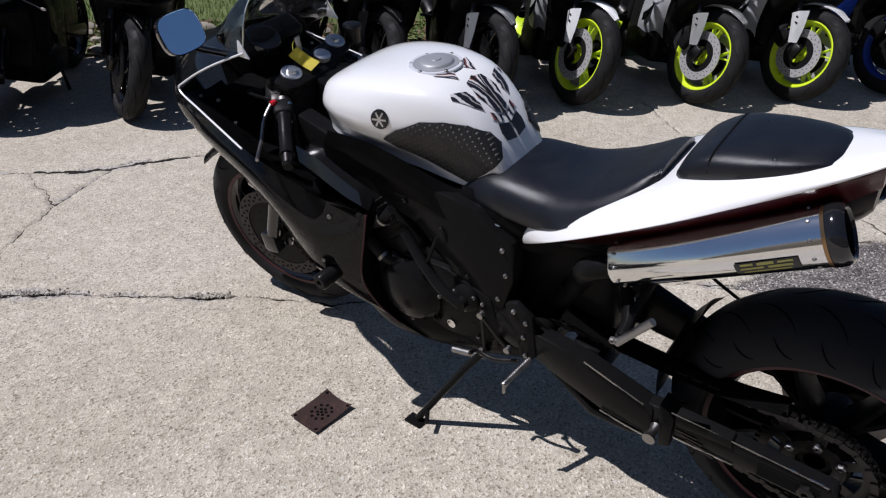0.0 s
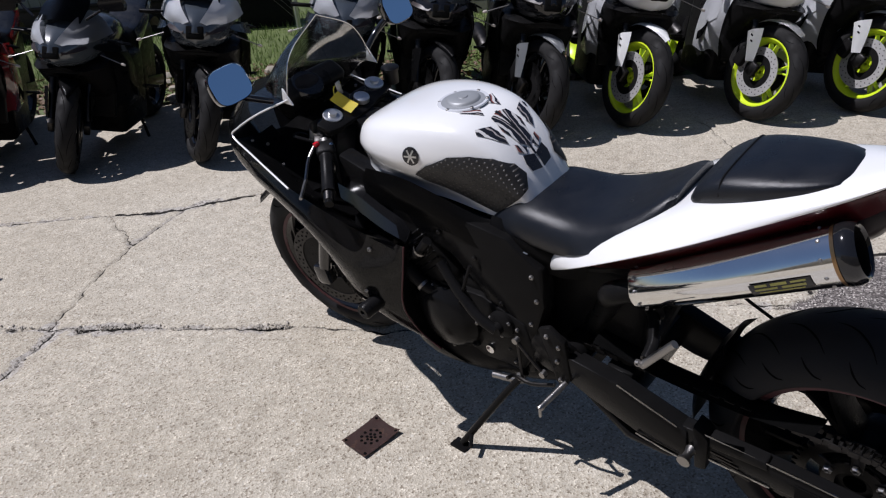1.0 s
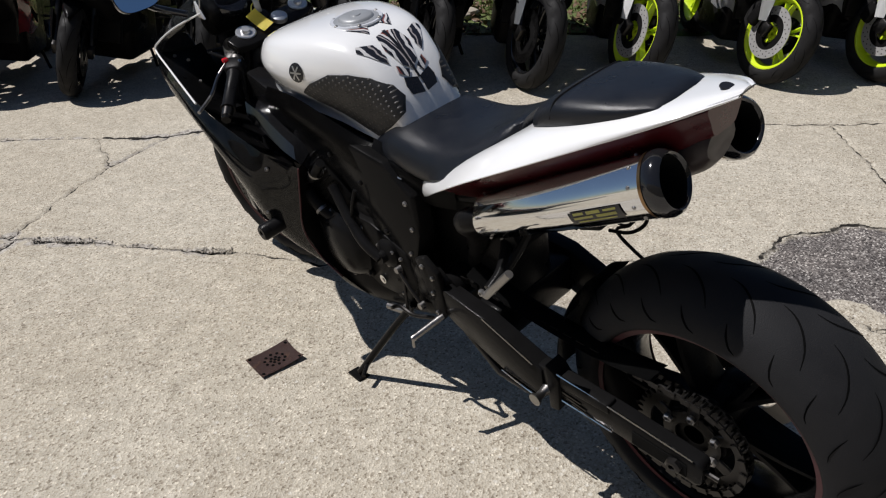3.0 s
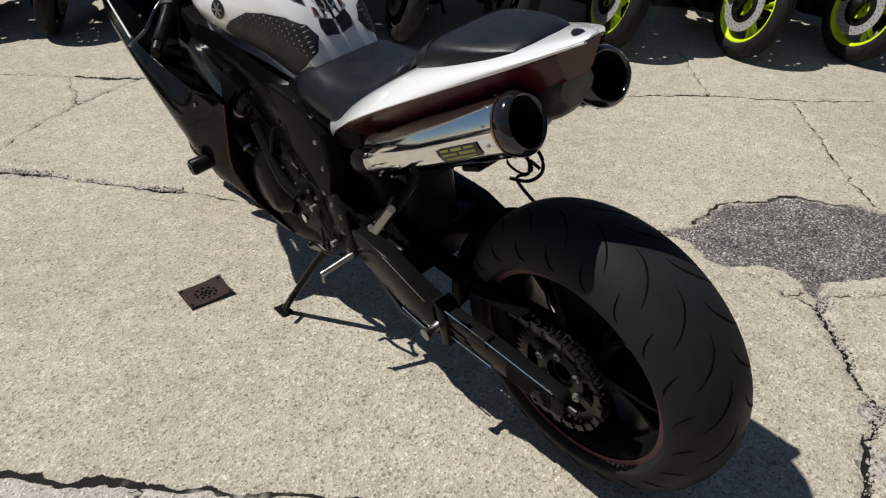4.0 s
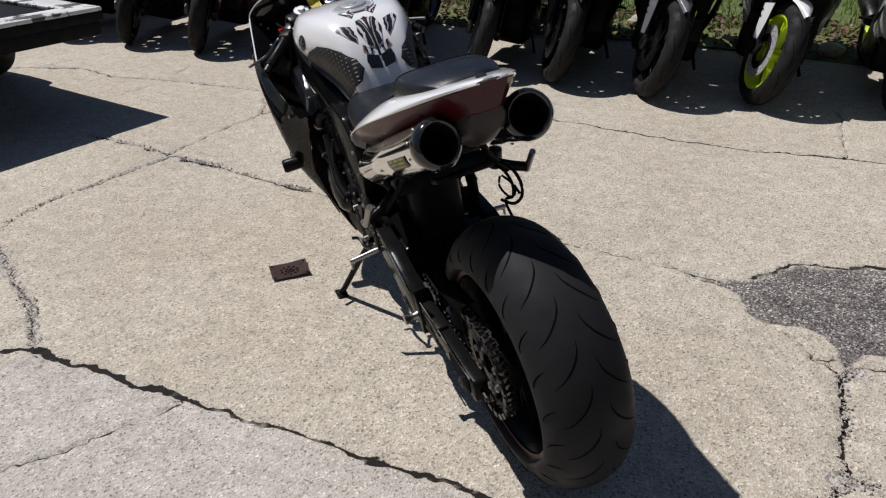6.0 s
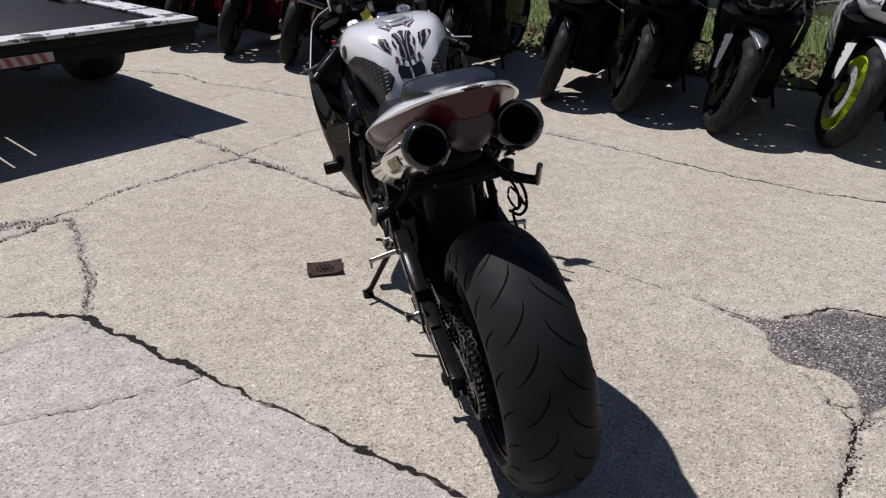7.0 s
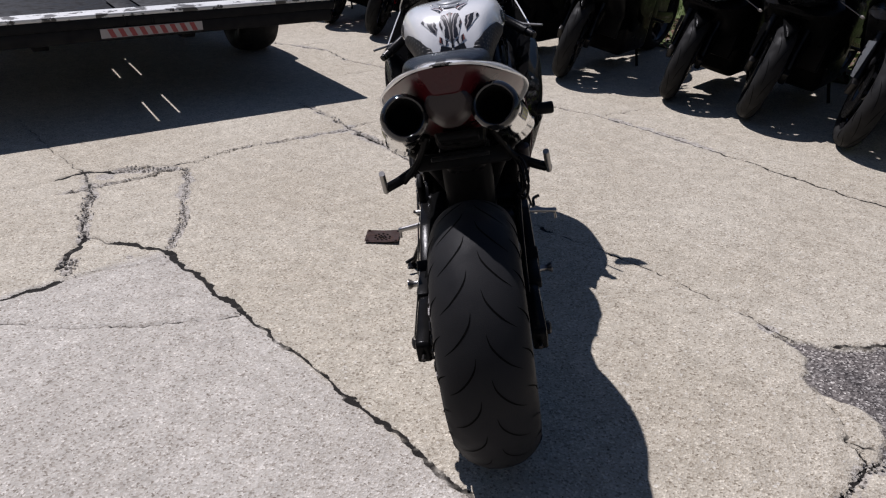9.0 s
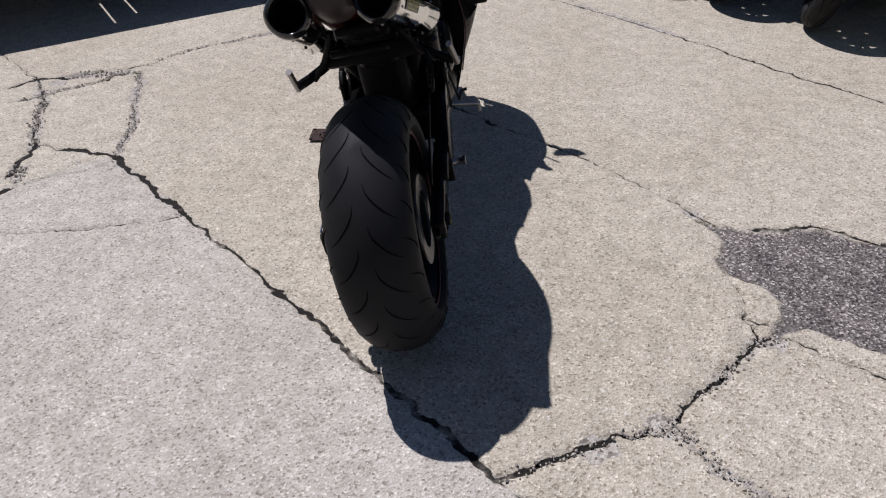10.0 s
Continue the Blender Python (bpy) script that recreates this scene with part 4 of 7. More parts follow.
    P("gearbox", block((0.14, 0.24, 0.26), Matrix.Translation((0, 0.55, 0.50)), 0.03, 3), CAST_BLACK, engine)
    P("battery_box", block((0.12, 0.18, 0.16), Matrix.Translation((0, 0.50, 0.62)), 0.03, 3), BLACK_PLASTIC, root)
    P("generator_cover", lathe([(0.0, 0.0), (0.030, 0.0), (0.030, 0.035), (0.024, 0.062), (0.016, 0.075), (0.0, 0.078)], (-0.145, 0.955, 0.42), (-1, 0, 0), 40), SATIN_BLACK, engine)
    P("sprocket_cover", lathe([(0.0, 0.0), (0.020, 0.0), (0.020, 0.05), (0.012, 0.062), (0.0, 0.064)], (-0.130, 0.62, 0.395), (-1, 0, 0), 32), SATIN_BLACK, engine)
    P("clutch_cover", lathe([(0.0, 0.0), (0.036, 0.0), (0.036, 0.06), (0.02, 0.085), (0.0, 0.09)], (0.140, 0.84, 0.43), (1, 0, 0), 40), SATIN_BLACK, engine)
    P("crankcase_flange", plate([(0.68, 0.46), (0.80, 0.50), (0.93, 0.50), (1.03, 0.44), (1.05, 0.37), (0.98, 0.315), (0.84, 0.295), (0.70, 0.31), (0.66, 0.38)], -0.152, -0.120, 0.006), CAST_BLACK, engine)
    P("stator_cover", lathe([(0.0, 0.092), (0.014, 0.092), (0.017, 0.088), (0.030, 0.080), (0.040, 0.066), (0.044, 0.040), (0.046, 0.036), (0.046, 0.0)], (-0.148, 0.915, 0.400), (-1, 0, 0), 48), SATIN_BLACK, engine, "glossy black stator cover")
    for k in range(7):
        a = 2 * math.pi * (k + 0.3) / 7
        P("cover_bolt", bolt((-0.160, 0.915 + 0.096 * math.cos(a), 0.400 + 0.096 * math.sin(a)), (-1, 0, 0), 0.0055, 0.007), STEEL if k % 2 else DARK_STEEL, engine)
        P("cover_lug", lathe([(0, 0.010), (0.012, 0.010), (0.014, 0.008), (0.014, 0)], (-0.147, 0.915 + 0.096 * math.cos(a), 0.400 + 0.096 * math.sin(a)), (-1, 0, 0), 12), CAST_BLACK, engine)
    P("water_pump", lathe([(0.0, 0.036), (0.020, 0.036), (0.026, 0.030), (0.030, 0.016), (0.044, 0.015), (0.044, 0)], (-0.140, 0.745, 0.440), (-1, 0, 0), 28), CAST_BLACK, engine)
    for k in range(3):
        a = 2 * math.pi * k / 3 + 0.5
        P("cover_bolt", bolt((-0.160, 0.745 + 0.031 * math.cos(a), 0.440 + 0.031 * math.sin(a)), (-1, 0, 0), 0.005, 0.006), STEEL, engine)
    P("coolant_hose", tube([(-0.180, 0.745, 0.440), (-0.186, 0.790, 0.470), (-0.176, 0.850, 0.520), (-0.166, 0.900, 0.580)], 0.013, 12), BLACK_PLASTIC, engine)
    for k in range(7):
        P("cylinder_fin", block((0.306, 0.19, 0.006), Matrix.Translation((0, 0.985 + 0.010 * k, 0.505 + 0.013 * k)) @ Matrix.Rotation(radians(-38), 4, "X"), 0.002, 1), CAST_BLACK, engine)
    P("starter_cable", tube([(-0.168, 0.86, 0.47), (-0.176, 0.82, 0.55), (-0.168, 0.80, 0.60)], 0.0045, 8), BLACK_PLASTIC, engine)
    P("starter_cable", tube([(-0.164, 1.02, 0.42), (-0.176, 1.06, 0.50), (-0.168, 1.09, 0.58), (-0.160, 1.08, 0.64)], 0.005, 8), BLACK_PLASTIC, engine)
    P("cable_clip", lathe([(-0.005, 0.007), (0.005, 0.007)], (-0.176, 1.06, 0.50), (0, 0.4, 1), 12), STEEL, engine, "bright cable clip")
    P("thermostat", lathe([(0, 0.022), (0.018, 0.022), (0.024, 0.016), (0.030, 0.015), (0.030, 0)], (-0.150, 1.000, 0.575), (-1, 0, 0.2), 22), CAST_BLACK, engine)
    P("oil_sight_glass", lathe([(0, 0.012), (0.004, 0.012), (0.005, 0.009), (0.003, 0.0)], (-0.153, 0.80, 0.335), (-1, 0, 0), 18), CHROME, engine, "bright ringed oil sight glass")
    for y, z in ((0.84, 0.475), (0.995, 0.47), (1.035, 0.36), (0.72, 0.33), (0.70, 0.44), (0.93, 0.297)):
        P("case_bolt", bolt((-0.153, y, z), (-1, 0, 0), 0.005, 0.007), STEEL, engine)
    P("shift_rod", tube([(-0.178, 0.615, 0.350), (-0.176, 0.66, 0.392), (-0.172, 0.70, 0.430)], 0.0042, 8), DARK_STEEL, engine)
    for c in ((-0.178, 0.622, 0.357), (-0.172, 0.694, 0.424)):
        P("rod_joint", lathe([(-0.007, 0), (-0.007, 0.008), (0.007, 0.008), (0.007, 0)], c, (1, 0, 0), 12), STEEL, engine, "bright rod joint")
    P("radiator", block((0.36, 0.035, 0.30), Matrix.Translation((0, 1.20, 0.50)) @ Matrix.Rotation(radians(18), 4, "X"), 0.006), BLACK_PLASTIC, engine)
    P("coolant_hose", tube([(-0.17, 1.13, 0.60), (-0.178, 1.05, 0.56), (-0.172, 0.99, 0.50), (-0.16, 0.95, 0.47)], 0.017, 12), BLACK_PLASTIC, engine)
    P("coolant_hose", tube([(-0.165, 0.93, 0.63), (-0.172, 0.97, 0.585), (-0.165, 1.02, 0.56)], 0.012, 10), BLACK_PLASTIC, engine)
    for c, a in (((-0.176, 1.045, 0.557), (0, 0.6, 0.5)), ((-0.171, 0.975, 0.487), (0, 0.6, 0.5)), ((-0.170, 0.955, 0.60), (0, 0.5, -0.6))):
        P("hose_clamp", lathe([(-0.004, 0.0185), (0.004, 0.0185)], c, a, 16), STEEL, engine)
    P("belly_pan", loft([half_ring(y, [(0, zt), (w * 0.74, zt), (w * 0.92, (zt + zb) / 2), (w, zb + 0.05), (w * 0.82, zb), (0, zb - 0.004)], 16) for y, zt, w, zb in ((1.20, 0.44, 0.09, 0.30), (1.10, 0.45, 0.145, 0.240), (1.0, 0.45, 0.168, 0.222), (0.88, 0.44, 0.162, 0.224), (0.78, 0.42, 0.148, 0.236), (0.68, 0.38, 0.132, 0.250), (0.58, 0.34, 0.10, 0.275))], 4), CAST_BLACK, root, "black belly pan under the engine")
    P("exhaust_stub", tube([(-0.160, 0.80, 0.252), (-0.158, 0.75, 0.262), (-0.155, 0.71, 0.272)], 0.009, 10), STEEL, root, "short bare metal exhaust stub")
    OUT = [(1.215, 0.80), (1.05, 0.748), (0.84, 0.71), (0.70, 0.69), (0.615, 0.63), (0.618, 0.53), (0.650, 0.44), (0.672, 0.305), (0.765, 0.285), (0.782, 0.40), (0.800, 0.51), (0.88, 0.595), (1.04, 0.650), (1.165, 0.67), (1.22, 0.72)]
    for s in (-1, 1):
        spar = P("frame_spar", plate(OUT, s * 0.148, s * 0.098, 0.010), SATIN_BLACK, root, "black frame spar")
        for y, z in ((0.715, 0.335), (0.735, 0.360), (0.635, 0.545), (0.74, 0.50), (0.80, 0.61), (0.660, 0.47), (0.90, 0.655), (0.64, 0.61)):
            P("frame_bolt", bolt((s * 0.148, y, z), (s, 0, 0), 0.006, 0.006), STEEL if (y + z) % 0.02 < 0.01 else DARK_STEEL, spar)
    P("steering_head", lathe([(-0.085, 0.0), (-0.085, 0.045), (0.085, 0.045), (0.085, 0.0)], (0, 1.255, 0.755), (0, -0.40, 0.915), 20), SATIN_BLACK, root)
    for s in (-1, 1):
        P("side_cover", sheet([[(s * 0.110, 0.76, 0.715), (s * 0.128, 0.76, 0.69), (s * 0.130, 0.77, 0.66)], [(s * 0.112, 0.66, 0.705), (s * 0.134, 0.66, 0.675), (s * 0.132, 0.66, 0.635)], [(s * 0.116, 0.58, 0.675), (s * 0.124, 0.59, 0.65), (s * 0.112, 0.60, 0.60)], [(s * 0.105, 0.50, 0.690), (s * 0.105, 0.52, 0.67), (s * 0.095, 0.54, 0.60)]], 3, 4), BLACK_PLASTIC, root)
    P("trim_line", tube([(-0.137, 0.720, 0.674), (-0.139, 0.685, 0.666), (-0.137, 0.652, 0.660)], 0.0018, 6), ALUMINIUM, root, "thin bright trim edge")
    P("subframe", join(*[tube([(s * 0.075, 0.66, 0.60), (s * 0.085, 0.45, 0.66), (s * 0.07, 0.22, 0.78), (s * 0.045, 0.08, 0.86)], 0.013, 8) for s in (-1, 1)],
                       block((0.13, 0.22, 0.10), Matrix.Translation((0, 0.43, 0.655)) @ Matrix.Rotation(radians(-28), 4, "X"), 0.02)), BLACK_PLASTIC, root, "black rear subframe")
    P("shock_absorber", lathe([(0, 0.022), (0.03, 0.03), (0.20, 0.03), (0.23, 0.022)], (0, 0.52, 0.36), (0, -0.25, 1), 20), DARK_STEEL, root)

    # tank
    tank_bm = tank_mesh()
    bmesh.ops.recalc_face_normals(tank_bm, faces=tank_bm.faces[:])
    tank_bm.normal_update()
    tree = BVHTree.FromBMesh(tank_bm)
    tank = P("fuel_tank", tank_bm, WHITE, root, "white painted fuel tank")
    P("fuel_cap", lathe([(0.0, 0.052), (0.004, 0.050), (0.005, 0.040), (0.009, 0.037), (0.011, 0.034), (0.011, 0.012), (0.013, 0.010), (0.013, 0)], (0, 0.890, 0.9200), (0, -0.03, 1), 40), CAP_GREY, tank, "brushed silver filler cap")
    P("cap_ring", lathe([(0.0, 0.060), (0.003, 0.058), (0.003, 0.051), (0.0, 0.049)], (0, 0.890, 0.9208), (0, -0.03, 1), 40), SILVER, tank, "pale silver cap ring")
    for k in range(6):
        a = 2 * math.pi * k / 6
        P("cap_screw", bolt((0.055 * math.cos(a), 0.890 + 0.055 * math.sin(a), 0.9225), (0, 0, 1), 0.0045, 0.003), STEEL, tank)
    for s in (-1, 1):
        slant = Vector((-s * 0.88, 0.47, 0))
        pad = [Vector((s * x, y, z)) - slant * 0.3 for x, y, z in ((0.160, 0.928, 0.803), (0.158, 0.915, 0.816), (0.154, 0.891, 0.832), (0.142, 0.834, 0.855), (0.127, 0.785, 0.856), (0.115, 0.735, 0.848), (0.101, 0.695, 0.828), (0.094, 0.674, 0.803), (0.091, 0.672, 0.776), (0.094, 0.710, 0.745), (0.098, 0.755, 0.716), (0.112, 0.795, 0.731), (0.132, 0.850, 0.757), (0.150, 0.905, 0.780))]
        P("knee_pad", on_surface(tree, pad, slant, 0.0, 0.0025, 5, 0.0015), KNEE, tank, "black studded rubber knee pad")
        P("frame_cover", sheet([
            [(s * x, y, z) for x, y, z in ((0.150, 1.110, 0.782), (0.158, 1.020, 0.789), (0.157, 0.952, 0.783), (0.141, 0.859, 0.746), (0.121, 0.789, 0.710), (0.108, 0.740, 0.698), (0.112, 0.690, 0.700))],
            [(s * x, y, z) for x, y, z in ((0.158, 1.125, 0.745), (0.168, 1.030, 0.745), (0.166, 0.955, 0.735), (0.156, 0.860, 0.715), (0.142, 0.785, 0.692), (0.134, 0.735, 0.682), (0.132, 0.690, 0.682))],
            [(s * x, y, z) for x, y, z in ((0.150, 1.135, 0.690), (0.156, 1.040, 0.690), (0.155, 0.960, 0.680), (0.152, 0.860, 0.662), (0.148, 0.780, 0.640), (0.143, 0.735, 0.632), (0.135, 0.690, 0.635))]], 3, 4, 0.003), SATIN_BLACK, root, "smooth black cover between tank and frame")
        seam = [(1.135, 0.845), (1.09, 0.822), (1.04, 0.806), (0.985, 0.793)]
        P("tank_seam", on_surface(tree, [(s * 0.5, y, z + 0.0012) for y, z in seam] + [(s * 0.5, y, z - 0.0012) for y, z in seam[::-1]], (-s, 0, 0), 0.0, 0.0012, 3), DARK_STEEL, tank)
        ring = [(s * 0.5, 0.925 + 0.021 * math.cos(a), 0.853 + 0.021 * math.sin(a)) for a in [2 * math.pi * k / 20 for k in range(20)]]
        badge = P("round_badge", on_surface(tree, ring, (-s, 0, 0), 0.0, 0.002, 3, 0.001), PRINT_DARK, tank, "small round dark badge")
        for k in range(3):
            a = 2 * math.pi * k / 3
            c, si = math.cos(a), math.sin(a)
            spoke = [(s * 0.5, 0.925 + u * c - v * si, 0.853 + u * si + v * c) for u, v in ((-0.016, -0.002), (0.016, -0.002), (0.016, 0.002), (-0.016, 0.002))]
            P("badge_mark", on_surface(tree, spoke, (-s, 0, 0), 0.0, 0.0038, 2), ALUMINIUM, badge)
    way = Vector((0, 0.55, -0.83))
    base = Vector((0, 0.770, 0.885))
    along = Vector((0, 0.83, 0.55))
    SHARDS = [
        [(0.008, 0.082), (0.058, 0.090), (0.030, 0.046)],
        [(0.003, 0.036), (0.026, 0.030), (0.034, -0.008), (0.020, -0.052), (0.003, -0.066)],
        [(0.046, 0.014), (0.080, 0.030), (0.087, 0.018), (0.062, -0.020), (0.045, -0.040), (0.040, -0.018)],
        [(0.010, -0.066), (0.036, -0.048), (0.041, -0.062), (0.020, -0.080)],
    ]
    for shard in SHARDS:
        for s in (-1, 1):
            P("tank_decal", on_surface(tree, [base + along * v + Vector((s * u, 0, 0)) - way * 0.1 for u, v in shard], way, 0.0, 0.0022, 4), DECAL, tank, "striped dark decal")
    for s in (-1, 1):
        P("tank_decal", on_surface(tree, [base + along * v + Vector((s * u, 0, 0)) - way * 0.1 for u, v in ((0.003, -0.086), (0.034, -0.076), (0.039, -0.094), (0.034, -0.112), (0.003, -0.118))], way, 0.0, 0.0022, 4), PRINT_DARK, tank, "glossy black decal")
    P("tank_decal", on_surface(tree, [base + along * v + Vector((u, 0, 0)) - way * 0.1 for u, v in ((-0.004, 0.038), (0.004, 0.038), (0.003, -0.088), (-0.003, -0.088))], way, 0.0, 0.0030, 4), PRINT_DARK, tank, "glossy black decal")

    # seats and tail
    rings = []
    for y, zt, w, zb in ((0.800, 0.706, 0.098, 0.676), (0.770, 0.722, 0.110, 0.672), (0.735, 0.738, 0.118, 0.674), (0.680, 0.754, 0.126, 0.676), (0.570, 0.752, 0.136, 0.676), (0.500, 0.764, 0.150, 0.708), (0.430, 0.796, 0.142, 0.750), (0.375, 0.832, 0.116, 0.788), (0.346, 0.848, 0.088, 0.812)):
        rings.append(half_ring(y, [(0, zt), (w * 0.5, zt - 0.001), (w * 0.82, zt - 0.010), (w * 0.99, zt - 0.04), (w, zb + 0.005), (w * 0.6, zb - 0.004), (0, zb - 0.004)], 16))
    P("rider_seat", loft(rings, 5), VINYL, root, "smooth black vinyl rider seat")
    rings = []
    for y, zt, w, zb in ((0.320, 0.858, 0.074, 0.838), (0.306, 0.880, 0.088, 0.842), (0.262, 0.905, 0.099, 0.856), (0.200, 0.916, 0.098, 0.875), (0.140, 0.922, 0.085, 0.892), (0.104, 0.924, 0.068, 0.901), (0.088, 0.920, 0.057, 0.905), (0.082, 0.913, 0.050, 0.906)):
        rings.append(half_ring(y, [(0, zt), (w * 0.55, zt - 0.001), (w * 0.88, zt - 0.007), (w, (zt + zb) / 2), (w * 0.97, zb), (w * 0.5, zb), (0, zb)], 16))
    pad = P("passenger_seat", loft(rings, 5), VINYL, root, "black vinyl passenger seat pad")
    P("seat_seam", tube([(-0.099, 0.262, 0.874), (-0.088, 0.262, 0.8975), (-0.055, 0.262, 0.9040), (0, 0.262, 0.9050), (0.055, 0.262, 0.9040), (0.088, 0.262, 0.8975), (0.099, 0.262, 0.874)], 0.0022, 6), BLACK_PLASTIC, pad)
    TAIL = [(0.622, 0.612, 0.112, 0.634, 0.104), (0.580, 0.640, 0.136, 0.684, 0.124), (0.500, 0.694, 0.168, 0.732, 0.124), (0.400, 0.755, 0.186, 0.792, 0.130), (0.300, 0.806, 0.178, 0.846, 0.118),
            (0.200, 0.850, 0.146, 0.880, 0.112), (0.100, 0.892, 0.104, 0.910, 0.086), (0.050, 0.913, 0.076, 0.925, 0.060), (0.020, 0.925, 0.050, 0.933, 0.040), (-0.003, 0.933, 0.020, 0.938, 0.015)]
    rings = []
    for y, zl, wl, zt, wt2 in TAIL:
        rings.append(half_ring(y, [(0, zt + 0.004), (wt2 * 0.6, zt + 0.003), (wt2, zt - 0.002), ((wl + wt2) / 2 + 0.006, zl + (zt - zl) * 0.55), (wl, zl + 0.004), (wl - 0.004, zl), (wl * 0.90, zl + 0.006), (wl * 0.6, zl + 0.55 * (zt - zl)), (0, zl + 0.62 * (zt - zl))], 24))
    tail = P("tail_cowl", loft(rings, 5), WHITE, root, "white painted tail cowl")
    P("tail_badge", lathe([(0, 0), (0.0025, 0), (0.0025, 0.010), (0, 0.011)], (0, 0.0257, 0.9360), (0, -0.2, 1), 28), PRINT_DARK, tail, "small round dark badge")
    rings = []
    for y, zt, w, zb, wb in ((0.57, 0.655, 0.112, 0.612, 0.075), (0.46, 0.728, 0.164, 0.645, 0.085), (0.34, 0.793, 0.174, 0.690, 0.080), (0.22, 0.848, 0.147, 0.748, 0.066), (0.12, 0.886, 0.106, 0.800, 0.052), (0.055, 0.913, 0.076, 0.845, 0.042), (0.024, 0.925, 0.050, 0.872, 0.030)):
        rings.append(half_ring(y, [(0, zt), (w * 0.8, zt), (w, zt - 0.006), ((w + wb) / 2, (zt + zb) / 2), (wb, zb + 0.005), (wb * 0.6, zb), (0, zb)], 14))
    under = P("undertail", loft(rings, 4), RED_PAINT, root, "dark red undertail panel")
    P("tail_light", loft([half_ring(y, [(0, zt), (w * 0.7, zt), (w, (zt + zb) / 2), (w * 0.4, zb + 0.004), (0, zb)], 10) for y, zt, w, zb in ((0.14, 0.842, 0.058, 0.770), (0.085, 0.862, 0.056, 0.780), (0.045, 0.876, 0.048, 0.802), (0.028, 0.874, 0.038, 0.822))], 4), GREY_LENS, under, "smoked clear tail light lens")

    # silencers
    for s in (-1, 1):
        a, b = Vector((s * 0.150, 0.385, 0.672)), Vector((s * 0.098, 0.066, 0.819))
        d = (b - a).normalized()
        L = (b - a).length
        side_way = (Vector((s, 0, 0)) - d * d.x * s).normalized()
        up_way = d.cross(side_way)
        up_way = up_way if up_way.z > 0 else -up_way

        def oval(bm, p=2.8):
            """Presses a round body into a rounded four-sided one, its broad face turned up and out."""
            for v in bm.verts:
                rel = v.co - a
                h = rel.dot(d)
                q = math.atan2(rel.dot(up_way), rel.dot(side_way)) - radians(42)
                e = p - (p - 2.15) * min(max(h / L, 0), 1) ** 2
                k = 0.965 / (abs(math.cos(q)) ** e + abs(math.sin(q)) ** e) ** (1 / e)
                v.co = a + d * h + (rel - d * h) * k
            return bm
        can = P("silencer", oval(lathe([(0.0, 0.030), (0.0, 0.038), (0.004, 0.041), (L * 0.5, 0.0455), (L - 0.004, 0.0500), (L, 0.0500)], a, d, 64)), CHROME, root, "polished oval silencer with a black end cap")
        P("band", oval(lathe([(L - 0.004, 0.0507), (L + 0.002, 0.0522)], a, d, 64)), BRASS, can, "thin heat-tinted band")
        P("end_cap", oval(lathe([(L, 0.0505), (L + 0.008, 0.0522), (L + 0.016, 0.0518), (L + 0.024, 0.0480), (L + 0.028, 0.0430), (L + 0.026, 0.0395), (L + 0.022, 0.0380)], a, d, 64)), GLOSS_BLACK, can, "black end cap with a dark outlet")
        P("outlet", oval(lathe([(L + 0.023, 0.0384), (L + 0.018, 0.036), (L - 0.04, 0.035), (L - 0.04, 0.0)], a, d, 48)), SLOT, can, "dark silencer outlet")
        for k in range(10):
            q = 2 * math.pi * k / 10
            e1 = d.orthogonal().normalized()
            e2 = d.cross(e1)
            o = e1 * math.cos(q) + e2 * math.sin(q)
            P("rivet", oval(lathe([(0, 0.0035), (0.0022, 0.002), (0.0026, 0)], a + d * (L - 0.020) + o * 0.0495, o, 8)), STEEL, can)
            P("rivet", oval(lathe([(0, 0.0035), (0.0022, 0.002), (0.0026, 0)], a + d * 0.014 + o * 0.0415, o, 8)), STEEL, can)
        e = Vector((s, 0, 0)) - d * d.x * s
        e.normalize()
        n2 = d.cross(e)
        lab_bm = bmesh.new()
        grid = []
        for i in range(9):
            q = radians(-30 + 3.6 * i)
            o = e * math.cos(q) + (n2 if n2.z > 0 else -n2) * math.sin(q)
            grid.append([a + d * (L - 0.135 + 0.095 * j / 6) + o * (0.0456 + 0.0045 * (1 - (0.135 - 0.095 * j / 6) / L) + 0.0012) for j in range(7)])
        quads(lab_bm, grid)
        badge = P("silencer_badge", oval(lab_bm), PRINT_DARK, can, "black badge with unreadable yellow marks")
        for i, (j0, j1, q0, q1) in enumerate(((0.10, 0.30, -8, -3), (0.36, 0.62, -9, -3), (0.68, 0.92, -8, -4), (0.08, 0.45, -17, -12), (0.52, 0.90, -18, -12), (0.12, 0.86, -26, -22))):
            bar_bm = bmesh.new()
            rows = []
            for q in (radians(q0), radians((q0 + q1) / 2), radians(q1)):
                o = e * math.cos(q) + (n2 if n2.z > 0 else -n2) * math.sin(q)
                rows.append([a + d * (L - 0.135 + 0.095 * j) + o * (0.0456 + 0.0045 * (1 - (0.135 - 0.095 * j) / L) + 0.0017) for j in (j0, (j0 + j1) / 2, j1)])
            quads(bar_bm, rows)
            P("badge_bar", oval(bar_bm), STAMP, badge)
        P("link_pipe", tube([a + d * 0.01, a - d * 0.06, (s * 0.10, 0.48, 0.57), (s * 0.05, 0.56, 0.44)], 0.024, 12, 4), CAST_BLACK, can)
        P("hanger", plate([(0.22, 0.70), (0.20, 0.70), (0.225, 0.79), (0.245, 0.79)], s * 0.125, s * 0.119, 0.001), BLACK_PLASTIC, can)

